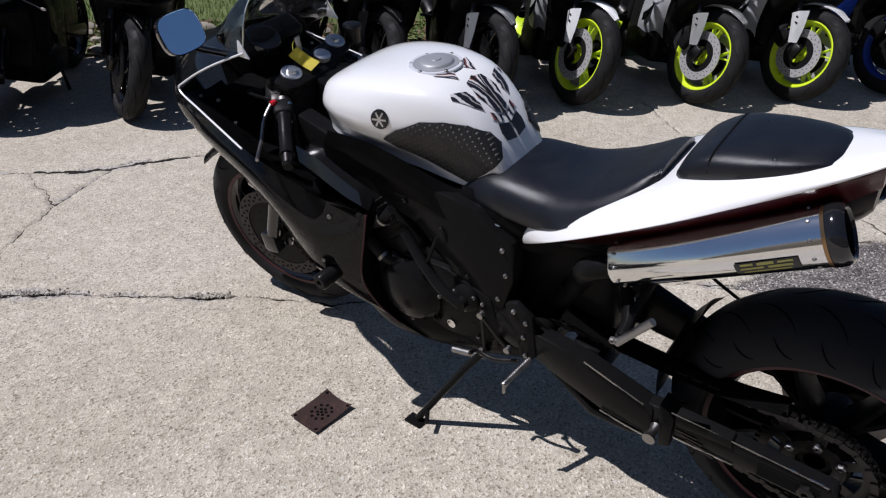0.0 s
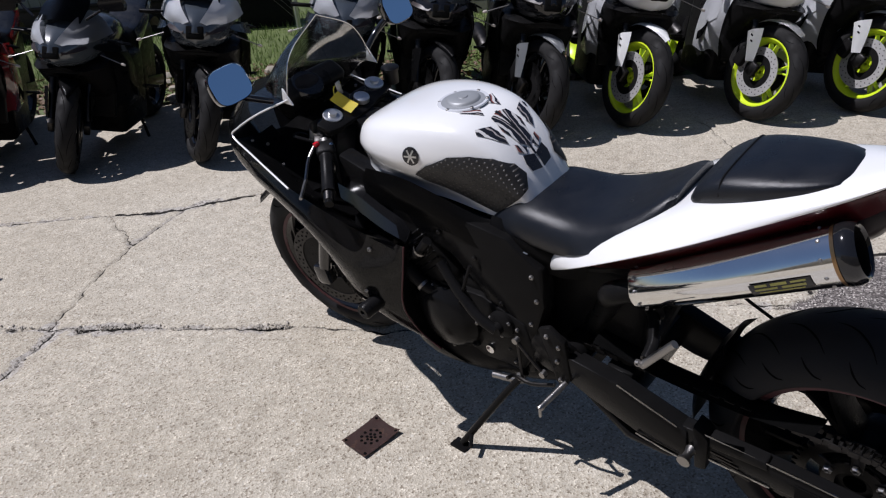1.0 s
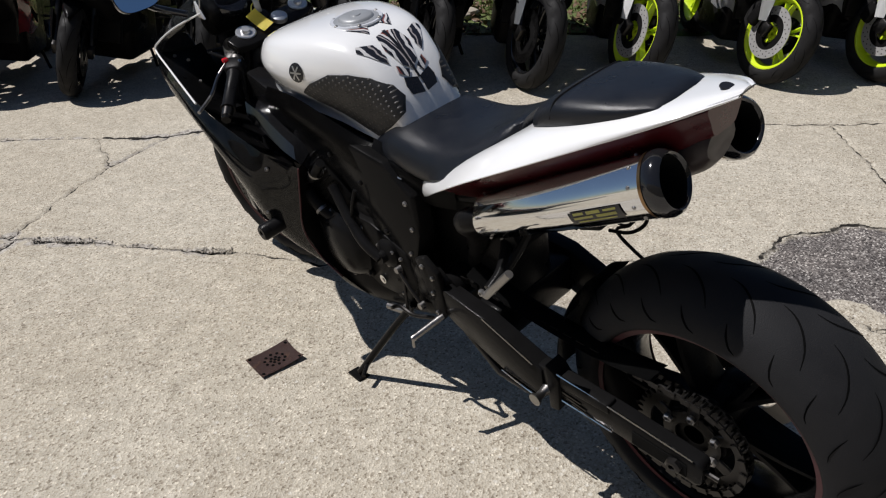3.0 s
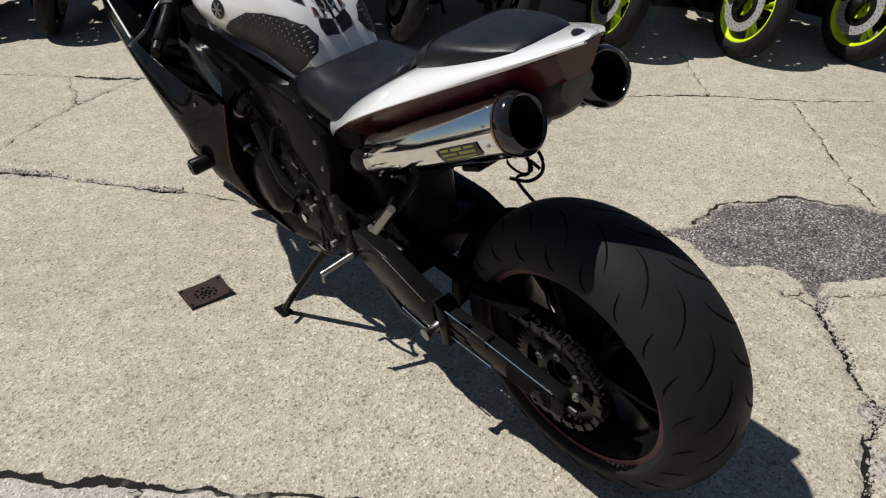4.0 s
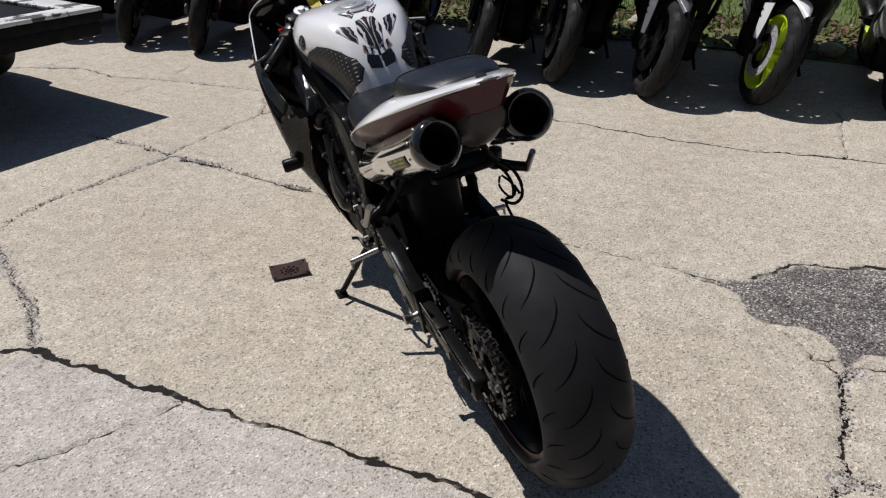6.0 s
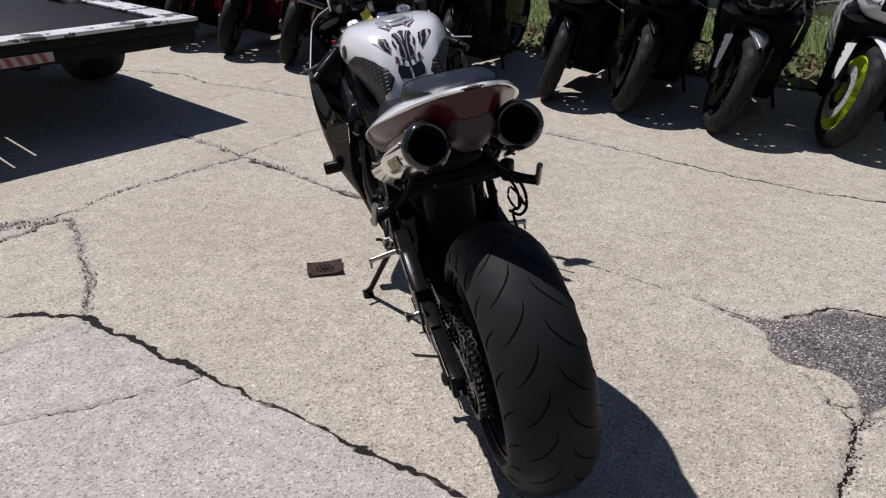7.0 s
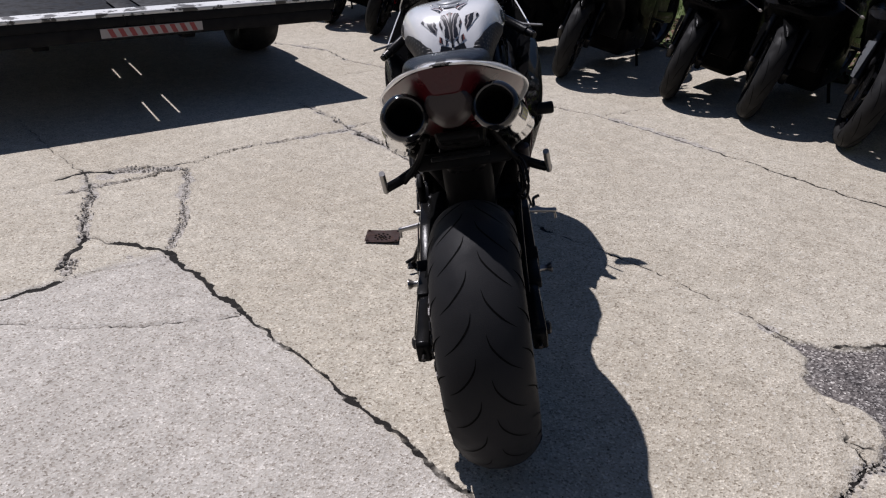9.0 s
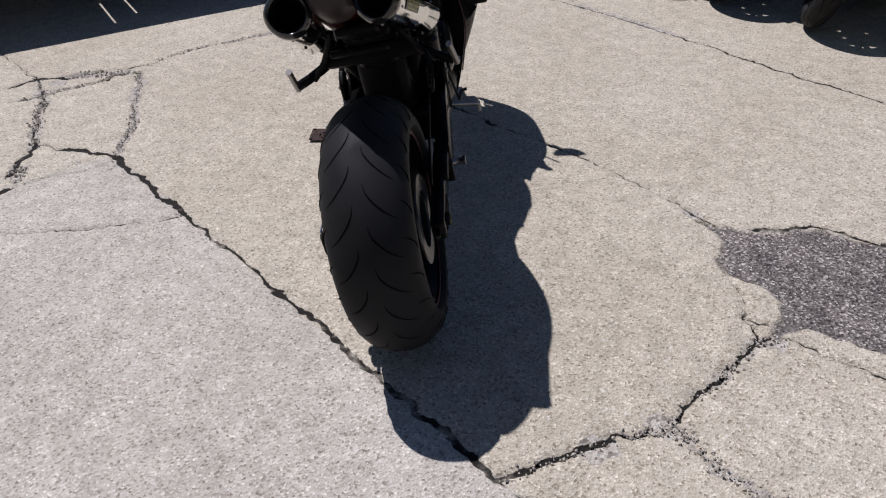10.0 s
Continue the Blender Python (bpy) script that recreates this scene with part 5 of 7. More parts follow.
    # fairing
    for s in (-1, 1):
        def M(rows):
            return [[(-s * x, y, z) for x, y, z in r] for r in rows]
        side = P("upper_fairing", sheet(M([
            [(-0.03, 1.740, 0.860), (-0.045, 1.765, 0.790), (-0.030, 1.735, 0.700)],
            [(-0.15, 1.660, 0.850), (-0.175, 1.660, 0.770), (-0.120, 1.620, 0.660)],
            [(-0.220, 1.560, 0.825), (-0.240, 1.530, 0.750), (-0.186, 1.480, 0.610)],
            [(-0.262, 1.290, 0.742), (-0.282, 1.280, 0.690), (-0.250, 1.250, 0.565)],
            [(-0.238, 1.100, 0.660), (-0.278, 1.115, 0.580), (-0.264, 1.120, 0.462)],
            [(-0.224, 1.050, 0.642), (-0.250, 1.062, 0.562), (-0.254, 1.070, 0.450)],
            [(-0.196, 0.985, 0.615), (-0.206, 1.000, 0.540), (-0.216, 1.020, 0.430)]]), 5, 5), GLOSS_BLACK, root, "gloss black upper fairing panel")
        P("fairing_edge", tube([(s * 0.150, 1.350, 0.929), (s * 0.190, 1.450, 0.893), (s * 0.216, 1.530, 0.853), (s * 0.224, 1.558, 0.827), (s * 0.241, 1.460, 0.796), (s * 0.267, 1.292, 0.745)], 0.0027, 8, 6), WHITE, side, "white painted fairing edge")
        P("cockpit_wing", sheet(M([
            [(-0.03, 1.735, 0.850), (-0.03, 1.70, 0.890), (-0.02, 1.62, 0.915)],
            [(-0.150, 1.650, 0.845), (-0.13, 1.59, 0.890), (-0.10, 1.52, 0.915)],
            [(-0.219, 1.560, 0.827), (-0.190, 1.452, 0.892), (-0.150, 1.352, 0.930)]]), 4, 4), GLOSS_BLACK, side)
        P("inner_panel", sheet(M([
            [(-0.219, 1.550, 0.820), (-0.15, 1.56, 0.80), (-0.09, 1.57, 0.80)],
            [(-0.259, 1.290, 0.738), (-0.18, 1.36, 0.70), (-0.10, 1.42, 0.68)],
            [(-0.236, 1.100, 0.656), (-0.18, 1.17, 0.62), (-0.12, 1.22, 0.60)],
            [(-0.222, 0.990, 0.620), (-0.17, 1.05, 0.60), (-0.12, 1.10, 0.58)]]), 4, 4), BLACK_PLASTIC, side)
        P("lower_fairing", sheet(M([
            [(-0.20, 1.330, 0.470), (-0.270, 1.120, 0.464), (-0.217, 1.020, 0.433)],
            [(-0.17, 1.280, 0.380), (-0.232, 1.100, 0.385), (-0.200, 1.000, 0.346)],
            [(-0.13, 1.200, 0.295), (-0.186, 1.065, 0.320), (-0.182, 0.950, 0.290)],
            [(-0.06, 1.120, 0.250), (-0.130, 1.020, 0.245), (-0.160, 0.875, 0.245)]]), 5, 5), GLOSS_BLACK, root, "gloss black lower fairing panel")
        P("duct_wall", sheet(M([
            [(-0.194, 0.987, 0.614), (-0.17, 0.99, 0.625), (-0.13, 1.01, 0.64)],
            [(-0.204, 1.002, 0.540), (-0.17, 1.005, 0.548), (-0.12, 1.03, 0.555)],
            [(-0.214, 1.022, 0.433), (-0.18, 1.020, 0.440), (-0.12, 1.03, 0.45)],
            [(-0.198, 1.002, 0.348), (-0.17, 1.00, 0.350), (-0.12, 1.00, 0.35)],
            [(-0.180, 0.952, 0.292), (-0.155, 0.95, 0.285), (-0.11, 0.95, 0.28)]]), 3, 3), BLACK_PLASTIC, side)
        P("red_line", tube([(s * 0.199, 0.982, 0.616), (s * 0.209, 0.997, 0.540), (s * 0.219, 1.017, 0.436), (s * 0.204, 0.998, 0.350), (s * 0.186, 0.950, 0.292)], 0.0024, 6, 6), RED_TAPE, side, "thin dark red stripe")
        for p in ((0.238, 1.505, 0.765), (0.270, 1.30, 0.715), (0.262, 1.16, 0.640), (0.240, 1.060, 0.612), (0.262, 1.09, 0.490)):
            P("fairing_screw", bolt((s * p[0], p[1], p[2]), (s, -0.2, 0.35), 0.006, 0.006), STEEL, side)
        for p in ((0.196, 1.515, 0.800), (0.180, 1.470, 0.790), (0.195, 1.400, 0.748)):
            P("panel_screw", bolt((s * p[0], p[1], p[2] + 0.006), (0, -0.4, 1), 0.005, 0.006), STEEL, side)
        sl = P("frame_slider", lathe([(0, 0), (0, 0.017), (0.10, 0.021), (0.150, 0.022), (0.156, 0.018), (0.156, 0.008), (0.150, 0.006), (0.150, 0)], (s * 0.150, 1.075, 0.452 if s < 0 else 0.495), (s, 0, 0), 20), BLACK_PLASTIC, root, "black plastic frame slider")
        P("air_scoop", loft([[Vector((s * (0.155 + u), y + 0.02 * v, z + v * h)) for u, v in ((-0.03, -1), (0.02, -0.9), (0.035, 0), (0.02, 0.9), (-0.03, 1), (-0.045, 0))] for y, z, h in ((1.19, 0.70, 0.035), (1.13, 0.675, 0.045), (1.06, 0.645, 0.040), (1.00, 0.630, 0.028))], 3), GLOSS_BLACK, side)
    P("cockpit_tray", sheet([[(x, y, z + 0.03 * abs(x) / 0.2) for x in (-0.215 * f, -0.1 * f, 0, 0.1 * f, 0.215 * f)] for y, z, f in ((1.66, 0.74, 0.5), (1.56, 0.73, 0.92), (1.44, 0.69, 1.0), (1.33, 0.655, 1.0))], 3, 3), BLACK_PLASTIC, root, "black inner cockpit panel")
    P("windscreen", sheet([
        [(-0.150, 1.352, 0.930), (-0.105, 1.350, 1.030), (0, 1.345, 1.095), (0.105, 1.350, 1.030), (0.150, 1.352, 0.930)],
        [(-0.138, 1.43, 0.920), (-0.085, 1.46, 0.985), (0, 1.47, 1.020), (0.085, 1.46, 0.985), (0.138, 1.43, 0.920)],
        [(-0.06, 1.60, 0.890), (-0.04, 1.62, 0.900), (0, 1.63, 0.905), (0.04, 1.62, 0.900), (0.06, 1.60, 0.890)]], 4, 4, 0.003), SCREEN, root, "smoked windscreen")
    for s in (-1, 1):
        P("screen_tab", plate([(1.335, 0.915), (1.375, 0.918), (1.362, 0.958)], s * 0.152, s * 0.147, 0.001), WHITE, root, "white painted screen tab")
        # chrome tube added for the highlight along the clear screen's edge
        P("screen_edge_glint", tube([(s * 0.151, 1.352, 0.931), (s * 0.106, 1.350, 1.031), (0, 1.345, 1.096)], 0.0018, 6, 8), CHROME, root, "thin chrome tube for the highlight on the screen edge")
    P("dash", block((0.20, 0.07, 0.10), Matrix.Translation((0, 1.46, 0.885)) @ Matrix.Rotation(radians(35), 4, "X"), 0.02, 3), BLACK_PLASTIC, root, "black instrument panel")
    P("tachometer", lathe([(0, 0.0), (0.012, 0.0), (0.018, 0.042), (0.012, 0.046), (0, 0.046)], (-0.03, 1.432, 0.905), (0, -0.6, 0.8), 28), GLOSS_BLACK, root)

    # steering
    axis_p = Vector((0, 1.285, 0.84))
    axis_d = Vector((0, -0.404, 0.915)).normalized()
    ST = Matrix.Translation(axis_p) @ Matrix.Rotation(radians(9.5), 4, axis_d) @ Matrix.Translation(-axis_p)

    def F(name, bm, mat, parent=root, label="", **k):
        return part(name, turned(bm, ST), mat, parent, label, **k)
    FA = Matrix.Translation((0, 1.544, 0.299))
    fw = F("front_wheel", turned(rim_mesh(0.214, 0.058, n=56), FA), GLOSS_BLACK, root, "black cast front wheel")
    wheel_centre(fw, ST @ FA, 0.214, 0.058, CAST_BLACK)
    tyre = F("tyre", turned(tyre_mesh(0.299, 0.060, 0.062, 0.216, 140, 28), FA), RUBBER, fw, "worn black front tyre")
    add_grooves(tyre, ST @ FA, 0.299, 0.060, 0.062, 13)
    for s in (-1, 1):
        F("rim_stripe", turned(lathe([(s * 0.047, 0.207), (s * 0.047, 0.220), (s * 0.0495, 0.220), (s * 0.0495, 0.207)], (0, 0, 0), (1, 0, 0), 64, close=True), FA), RED_TAPE, fw, "dull red rim stripe")
        F("brake_disc", turned(disc_mesh(s * 0.068, 0.155, 0.118), FA), DARK_STEEL, fw, "drilled steel brake disc")
        F("disc_carrier", turned(disc_mesh(s * 0.066, 0.119, 0.05, n=40), FA), CAST_BLACK, fw)
        tagged(F("disc_drilling", turned(disc_holes(s * 0.0708, (0.128, 0.137, 0.146), 24), FA), SLOT, fw), kind="stuff")
        leg = F("fork_leg", join(tube([(s * 0.098, 1.300, 0.855), (s * 0.105, 1.425, 0.570)], 0.027, 20), tube([(s * 0.105, 1.425, 0.570), (s * 0.105, 1.530, 0.331)], 0.021, 16), block((0.045, 0.055, 0.075), Matrix.Translation((s * 0.105, 1.540, 0.305)), 0.012)), GLOSS_BLACK, root, "black fork leg")
        F("fork_cap", lathe([(0, 0.026), (0.012, 0.026), (0.014, 0.024), (0.014, 0.012), (0.022, 0.011), (0.022, 0)], (s * 0.092 + 0.012, 1.295, 0.862), axis_d, 28), ALUMINIUM, leg, "machined silver fork cap")
        F("brake_caliper", block((0.04, 0.07, 0.10), Matrix.Translation((s * 0.088, 1.435, 0.375)) @ Matrix.Rotation(radians(-24), 4, "X"), 0.012, 3), CAST_BLACK, leg)
    F("front_fender", sheet([[(-0.068, 1.544 + 0.318 * math.sin(a), 0.299 + 0.30 * math.cos(a)), (-0.05, 1.544 + 0.326 * math.sin(a), 0.299 + 0.326 * math.cos(a)), (0, 1.544 + 0.332 * math.sin(a), 0.299 + 0.332 * math.cos(a)), (0.05, 1.544 + 0.326 * math.sin(a), 0.299 + 0.326 * math.cos(a)), (0.068, 1.544 + 0.318 * math.sin(a), 0.299 + 0.30 * math.cos(a))] for a in [radians(q) for q in (-75, -40, -10, 20, 45)]], 3, 4), GLOSS_BLACK, root, "gloss black front fender")
    clamp = F("triple_clamp", join(plate([(-0.135, -0.022), (-0.10, -0.035), (0, -0.045), (0.10, -0.035), (0.135, -0.022), (0.135, 0.018), (0.05, 0.03), (-0.05, 0.03), (-0.135, 0.018)], -0.010, 0.010, 0.004)), SATIN_BLACK, root, "black top clamp")
    clamp.data.transform((ST @ Matrix.Translation((0, 1.288, 0.858)) @ Matrix.Rotation(radians(24), 4, "X") @ Matrix(((0, 1, 0, 0), (0, 0, 1, 0), (1, 0, 0, 0), (0, 0, 0, 1)))) @ ST.inverted())
    F("stem_nut", lathe([(0, 0.021), (0.012, 0.021), (0.014, 0.018), (0.014, 0)], (0.018, 1.272, 0.866), axis_d, 24), ALUMINIUM, clamp, "silver steering stem nut")
    F("ignition_lock", lathe([(0, 0.02), (0.02, 0.02), (0.022, 0.016), (0.022, 0)], (0, 1.325, 0.868), axis_d, 20), BLACK_PLASTIC, clamp)
    F("key", block((0.018, 0.003, 0.04), Matrix.Translation((0, 1.320, 0.905)), 0.001), STEEL, clamp)
    for s in (-1, 1):
        inner, outer = Vector((s * 0.118, 1.285, 0.822)), Vector((s * 0.272, 1.125, 0.738))
        d = (outer - inner).normalized()
        bar = P("handlebar", tube([inner - d * 0.01, outer - d * 0.005], 0.0115, 12), SATIN_BLACK, root, "black clip-on handlebar")
        P("grip", lathe([(0.075, 0.0), (0.075, 0.019), (0.080, 0.019), (0.084, 0.0165), (0.185, 0.0165), (0.192, 0.018), (0.196, 0.018), (0.196, 0)], inner, d, 20), BLACK_PLASTIC, bar, "black rubber grip")
        P("bar_end", lathe([(0.196, 0.0), (0.196, 0.014), (0.222, 0.013), (0.226, 0.009), (0.226, 0)], inner, d, 18), DARK_STEEL, bar)
        P("bar_clamp", lathe([(-0.02, 0.034), (0.02, 0.034)], (s * 0.105, 1.312, 0.822), axis_d, 24), ALUMINIUM, bar)
        for h in (0.026, 0.046, 0.066):
            P("bar_collar", lathe([(h - 0.006, 0.0), (h - 0.006, 0.0175), (h + 0.006, 0.0175), (h + 0.006, 0)], inner, d, 20), STEEL, bar, "bright clamp collar")
        P("collar_screw", bolt(inner + d * 0.046 + Vector((-s * 0.004, -0.017, 0.012)), (0, -0.8, 0.6), 0.005, 0.010), CHROME, bar)
        P("switch_block", block((0.045, 0.045, 0.04), Matrix.Translation(inner + d * 0.052) @ d.to_track_quat("X", "Z").to_matrix().to_4x4(), 0.008, 3), BLACK_PLASTIC, bar)
        P("lever_perch", block((0.035, 0.03, 0.022), Matrix.Translation(inner + d * 0.022 + Vector((0, 0.02, 0.006))) @ d.to_track_quat("X", "Z").to_matrix().to_4x4(), 0.006, 2), DARK_STEEL, bar)
        P("lever", tube([inner + d * 0.03 + Vector((0, 0.035, 0.004)), inner + d * 0.09 + Vector((s * 0.012, 0.060, 0.0)), inner + d * 0.15 + Vector((s * 0.02, 0.066, -0.004)), (s * 0.303, 1.188, 0.760)], 0.0042, 8), STEEL, bar, "slim metal lever")
        if s < 0:
            P("switch_button", block((0.014, 0.012, 0.01), Matrix.Translation(inner + d * 0.055 + Vector((-0.012, 0.016, 0.024))), 0.002), RED_LENS, bar, "red switch button")
            P("cable", tube([inner + d * 0.03 + Vector((0, 0.03, 0)), (-0.16, 1.36, 0.83), (-0.10, 1.40, 0.80), (-0.06, 1.36, 0.72)], 0.0045, 8), BLACK_PLASTIC, bar)
        else:
            P("brake_reservoir", lathe([(0, 0), (0, 0.022), (0.035, 0.022), (0.036, 0.025), (0.044, 0.025), (0.045, 0.02), (0.045, 0)], (0.165, 1.31, 0.855), (0, -0.15, 1), 24), DARK_STEEL, bar, "dark fluid reservoir")
            P("brake_hose", tube([(0.165, 1.31, 0.865), (0.19, 1.34, 0.84), (0.15, 1.345, 0.82)], 0.006, 8), BLACK_PLASTIC, bar)
    P("clutch_cable", tube([(-0.15, 1.22, 0.80), (-0.17, 1.20, 0.72), (-0.15, 1.18, 0.64), (-0.13, 1.12, 0.58)], 0.005, 8), BLACK_PLASTIC, root)
    P("brake_line", tube([(0.03, 1.38, 0.83), (-0.02, 1.42, 0.76), (-0.06, 1.46, 0.62), (-0.085, 1.44, 0.42)], 0.0045, 8), BLACK_PLASTIC, root)
    for s in (-1, 1):
        def squared(bm):
            for v in bm.verts:
                rad = math.hypot(v.co.x, v.co.y)
                if rad > 1e-5:
                    c, q = abs(v.co.x / rad), abs(v.co.y / rad)
                    k = 1 / (c ** 3.4 + q ** 3.4) ** (1 / 3.4)
                    v.co.x, v.co.y = v.co.x * k, v.co.y * k
            return bm
        head = P("mirror_housing", squared(lathe([(-0.030, 0.0), (-0.026, 0.020), (-0.012, 0.042), (0.006, 0.053), (0.020, 0.055), (0.022, 0.053)], (0, 0, 0), (0, 0, 1), 48)), GLOSS_BLACK, root, "rounded mirror reflecting blue sky")
        glass = P("mirror_glass", squared(lathe([(0.0200, 0.0), (0.0205, 0.052), (0.0215, 0.0525)], (0, 0, 0), (0, 0, 1), 48)), MIRROR, head, "mirror glass tinted towards the blue of the reflected sky")
        mm = Matrix.Translation((s * 0.287, 1.375, 1.018)) @ Vector((0.10, -0.93, 0.30)).to_track_quat("Z", "Y").to_matrix().to_4x4() @ Matrix.Diagonal((1.02, 0.81, 1, 1))
        for o in (head, glass):
            o.data.transform(mm)
        P("mirror_stem", tube([(s * 0.275, 1.385, 1.00), (s * 0.235, 1.41, 0.965), (s * 0.165, 1.40, 0.925)], 0.009, 10), GLOSS_BLACK, head)

    # stand, pegs, levers
    stand = P("side_stand", join(tube([(-0.150, 0.700, 0.300), (-0.190, 0.760, 0.215), (-0.262, 0.862, 0.056)], 0.0095, 12), block((0.036, 0.052, 0.008), Matrix.Translation((-0.266, 0.868, 0.046)) @ Matrix.Rotation(radians(9.2), 4, "Y"), 0.003)), SATIN_BLACK, root, "black side stand on the concrete")
    P("stand_lug", tube([(-0.245, 0.838, 0.092), (-0.280, 0.815, 0.085)], 0.006, 8), SATIN_BLACK, stand)
    P("stand_pivot", bolt((-0.165, 0.702, 0.300), (-1, 0, 0), 0.012, 0.01), STEEL, stand)
    for s in (-1, 1):
        peg = P("footpeg", lathe([(0, 0), (0, 0.006), (0.012, 0.0080), (0.076, 0.0072), (0.082, 0.0085), (0.088, 0.0075), (0.088, 0)], (s * 0.160, 0.574, 0.338), (s * 0.96, 0.22, -0.23), 16), STEEL, root, "bare metal rider footpeg")
        P("feeler", tube([(s * 0.240, 0.593, 0.318), (s * 0.242, 0.594, 0.292)], 0.004, 8), STEEL, peg)
        hanger = P("peg_bracket", plate([(0.635, 0.475), (0.605, 0.49), (0.565, 0.46), (0.560, 0.36), (0.575, 0.322), (0.600, 0.33), (0.612, 0.40)], s * 0.162, s * 0.146, 0.004), CAST_BLACK, root, "black rider peg bracket")
        for y, z in ((0.610, 0.465), (0.588, 0.40), (0.585, 0.345), (0.580, 0.445)):
            P("bracket_bolt", bolt((s * 0.162, y, z), (s, 0, 0), 0.006, 0.006), STEEL, hanger)
        P("pedal", tube([(s * 0.170, 0.60, 0.325), (s * 0.182, 0.66, 0.310), (s * 0.185, 0.705, 0.316), (s * 0.205, 0.712, 0.322)], 0.005, 8), DARK_STEEL, hanger, "worn foot lever")
        P("link_rod", tube([(s * 0.176, 0.69, 0.300), (s * 0.150, 0.71, 0.42)], 0.004, 8), DARK_STEEL, hanger)
        rear = P("passenger_bracket", join(tube([(s * 0.075, 0.42, 0.645), (s * 0.120, 0.375, 0.600), (s * 0.170, 0.345, 0.578), (s * 0.210, 0.340, 0.562)], 0.013, 10), tube([(s * 0.08, 0.30, 0.70), (s * 0.120, 0.33, 0.62), (s * 0.165, 0.345, 0.570)], 0.009, 8)), SATIN_BLACK, root, "black passenger peg bracket")
        P("passenger_peg", tube([(s * 0.216, 0.346, 0.550), (s * 0.212, 0.315, 0.588), (s * 0.208, 0.285, 0.624)], 0.0080, 10), STEEL, rear, "bare metal folded passenger peg")
        P("peg_pin", bolt((s * 0.217, 0.352, 0.556), (s, 0, 0), 0.008, 0.008), STEEL, rear)
    P("plate_bracket", join(block((0.25, 0.05, 0.045), Matrix.Translation((0, 0.37, 0.605)) @ Matrix.Rotation(radians(-20), 4, "X"), 0.010), block((0.14, 0.05, 0.012), Matrix.Translation((0, 0.22, 0.665)) @ Matrix.Rotation(radians(-20), 4, "X"), 0.004), block((0.10, 0.14, 0.02), Matrix.Translation((0, 0.28, 0.69)) @ Matrix.Rotation(radians(-25), 4, "X"), 0.006)), BLACK_PLASTIC, root)
    P("hose_loop", tube([(0.135, 0.36, 0.600), (0.150, 0.30, 0.598), (0.156, 0.262, 0.572), (0.152, 0.255, 0.535), (0.142, 0.285, 0.505), (0.13, 0.33, 0.50)], 0.0042, 8, 6), BLACK_PLASTIC, root, "loose black hose loop")
    P("hose_loop", tube([(0.128, 0.37, 0.590), (0.140, 0.32, 0.585), (0.146, 0.290, 0.560), (0.142, 0.285, 0.525), (0.132, 0.31, 0.500), (0.125, 0.20, 0.440), (0.120, 0.06, 0.36)], 0.0038, 8, 6), BLACK_PLASTIC, root)
    P("hose_loop", tube([(0.140, 0.33, 0.565), (0.148, 0.295, 0.555), (0.146, 0.278, 0.535), (0.138, 0.300, 0.520), (0.132, 0.335, 0.535), (0.138, 0.340, 0.560)], 0.0030, 8, 5), BLACK_PLASTIC, root)
    P("hose_clip", block((0.006, 0.030, 0.006), Matrix.Translation((0.149, 0.272, 0.548)) @ Matrix.Rotation(radians(20), 4, "X"), 0.001), BLACK_PLASTIC, root)
    P("canister", lathe([(0, 0), (0, 0.017), (0.05, 0.019), (0.055, 0.012), (0.055, 0)], (0.155, 0.40, 0.56), (0, -0.2, 1), 18), GREY_LENS, root, "pale brake fluid bottle")

    tag = bmesh.new()
    u = Vector((0.10, -0.86, -0.42)).normalized()
    v = Vector((-0.35, -0.55, 0.76)).cross(u).normalized()
    spot = Vector((-0.034, 1.280, 0.880))
    quads(tag, [[spot + u * (a * 0.036) + v * (c * 0.0165) + Vector((0, 0, 0.003 * a * a)) for c in (-1, 1)] for a in (-1, -0.5, 0, 0.5, 1)])
    bmesh.ops.solidify(tag, geom=tag.faces[:], thickness=0.0008)
    tg = tagged(new("key_tag", bpy.data.meshes.new("key_tag")), "yellow paper key tag hanging from the ignition key", "tag")
    bmesh.ops.recalc_face_normals(tag, faces=tag.faces[:])
    tag.to_mesh(tg.data)
    tag.free()
    tg.data.materials.append(YELLOW_TAG)
    tg.matrix_world = HERO
    part("tag_string", tube([(0, 1.320, 0.918), (-0.020, 1.326, 0.912), (-0.036, 1.312, 0.896)], 0.0015, 6), YELLOW_TAG, tg)
    return root


build_hero()


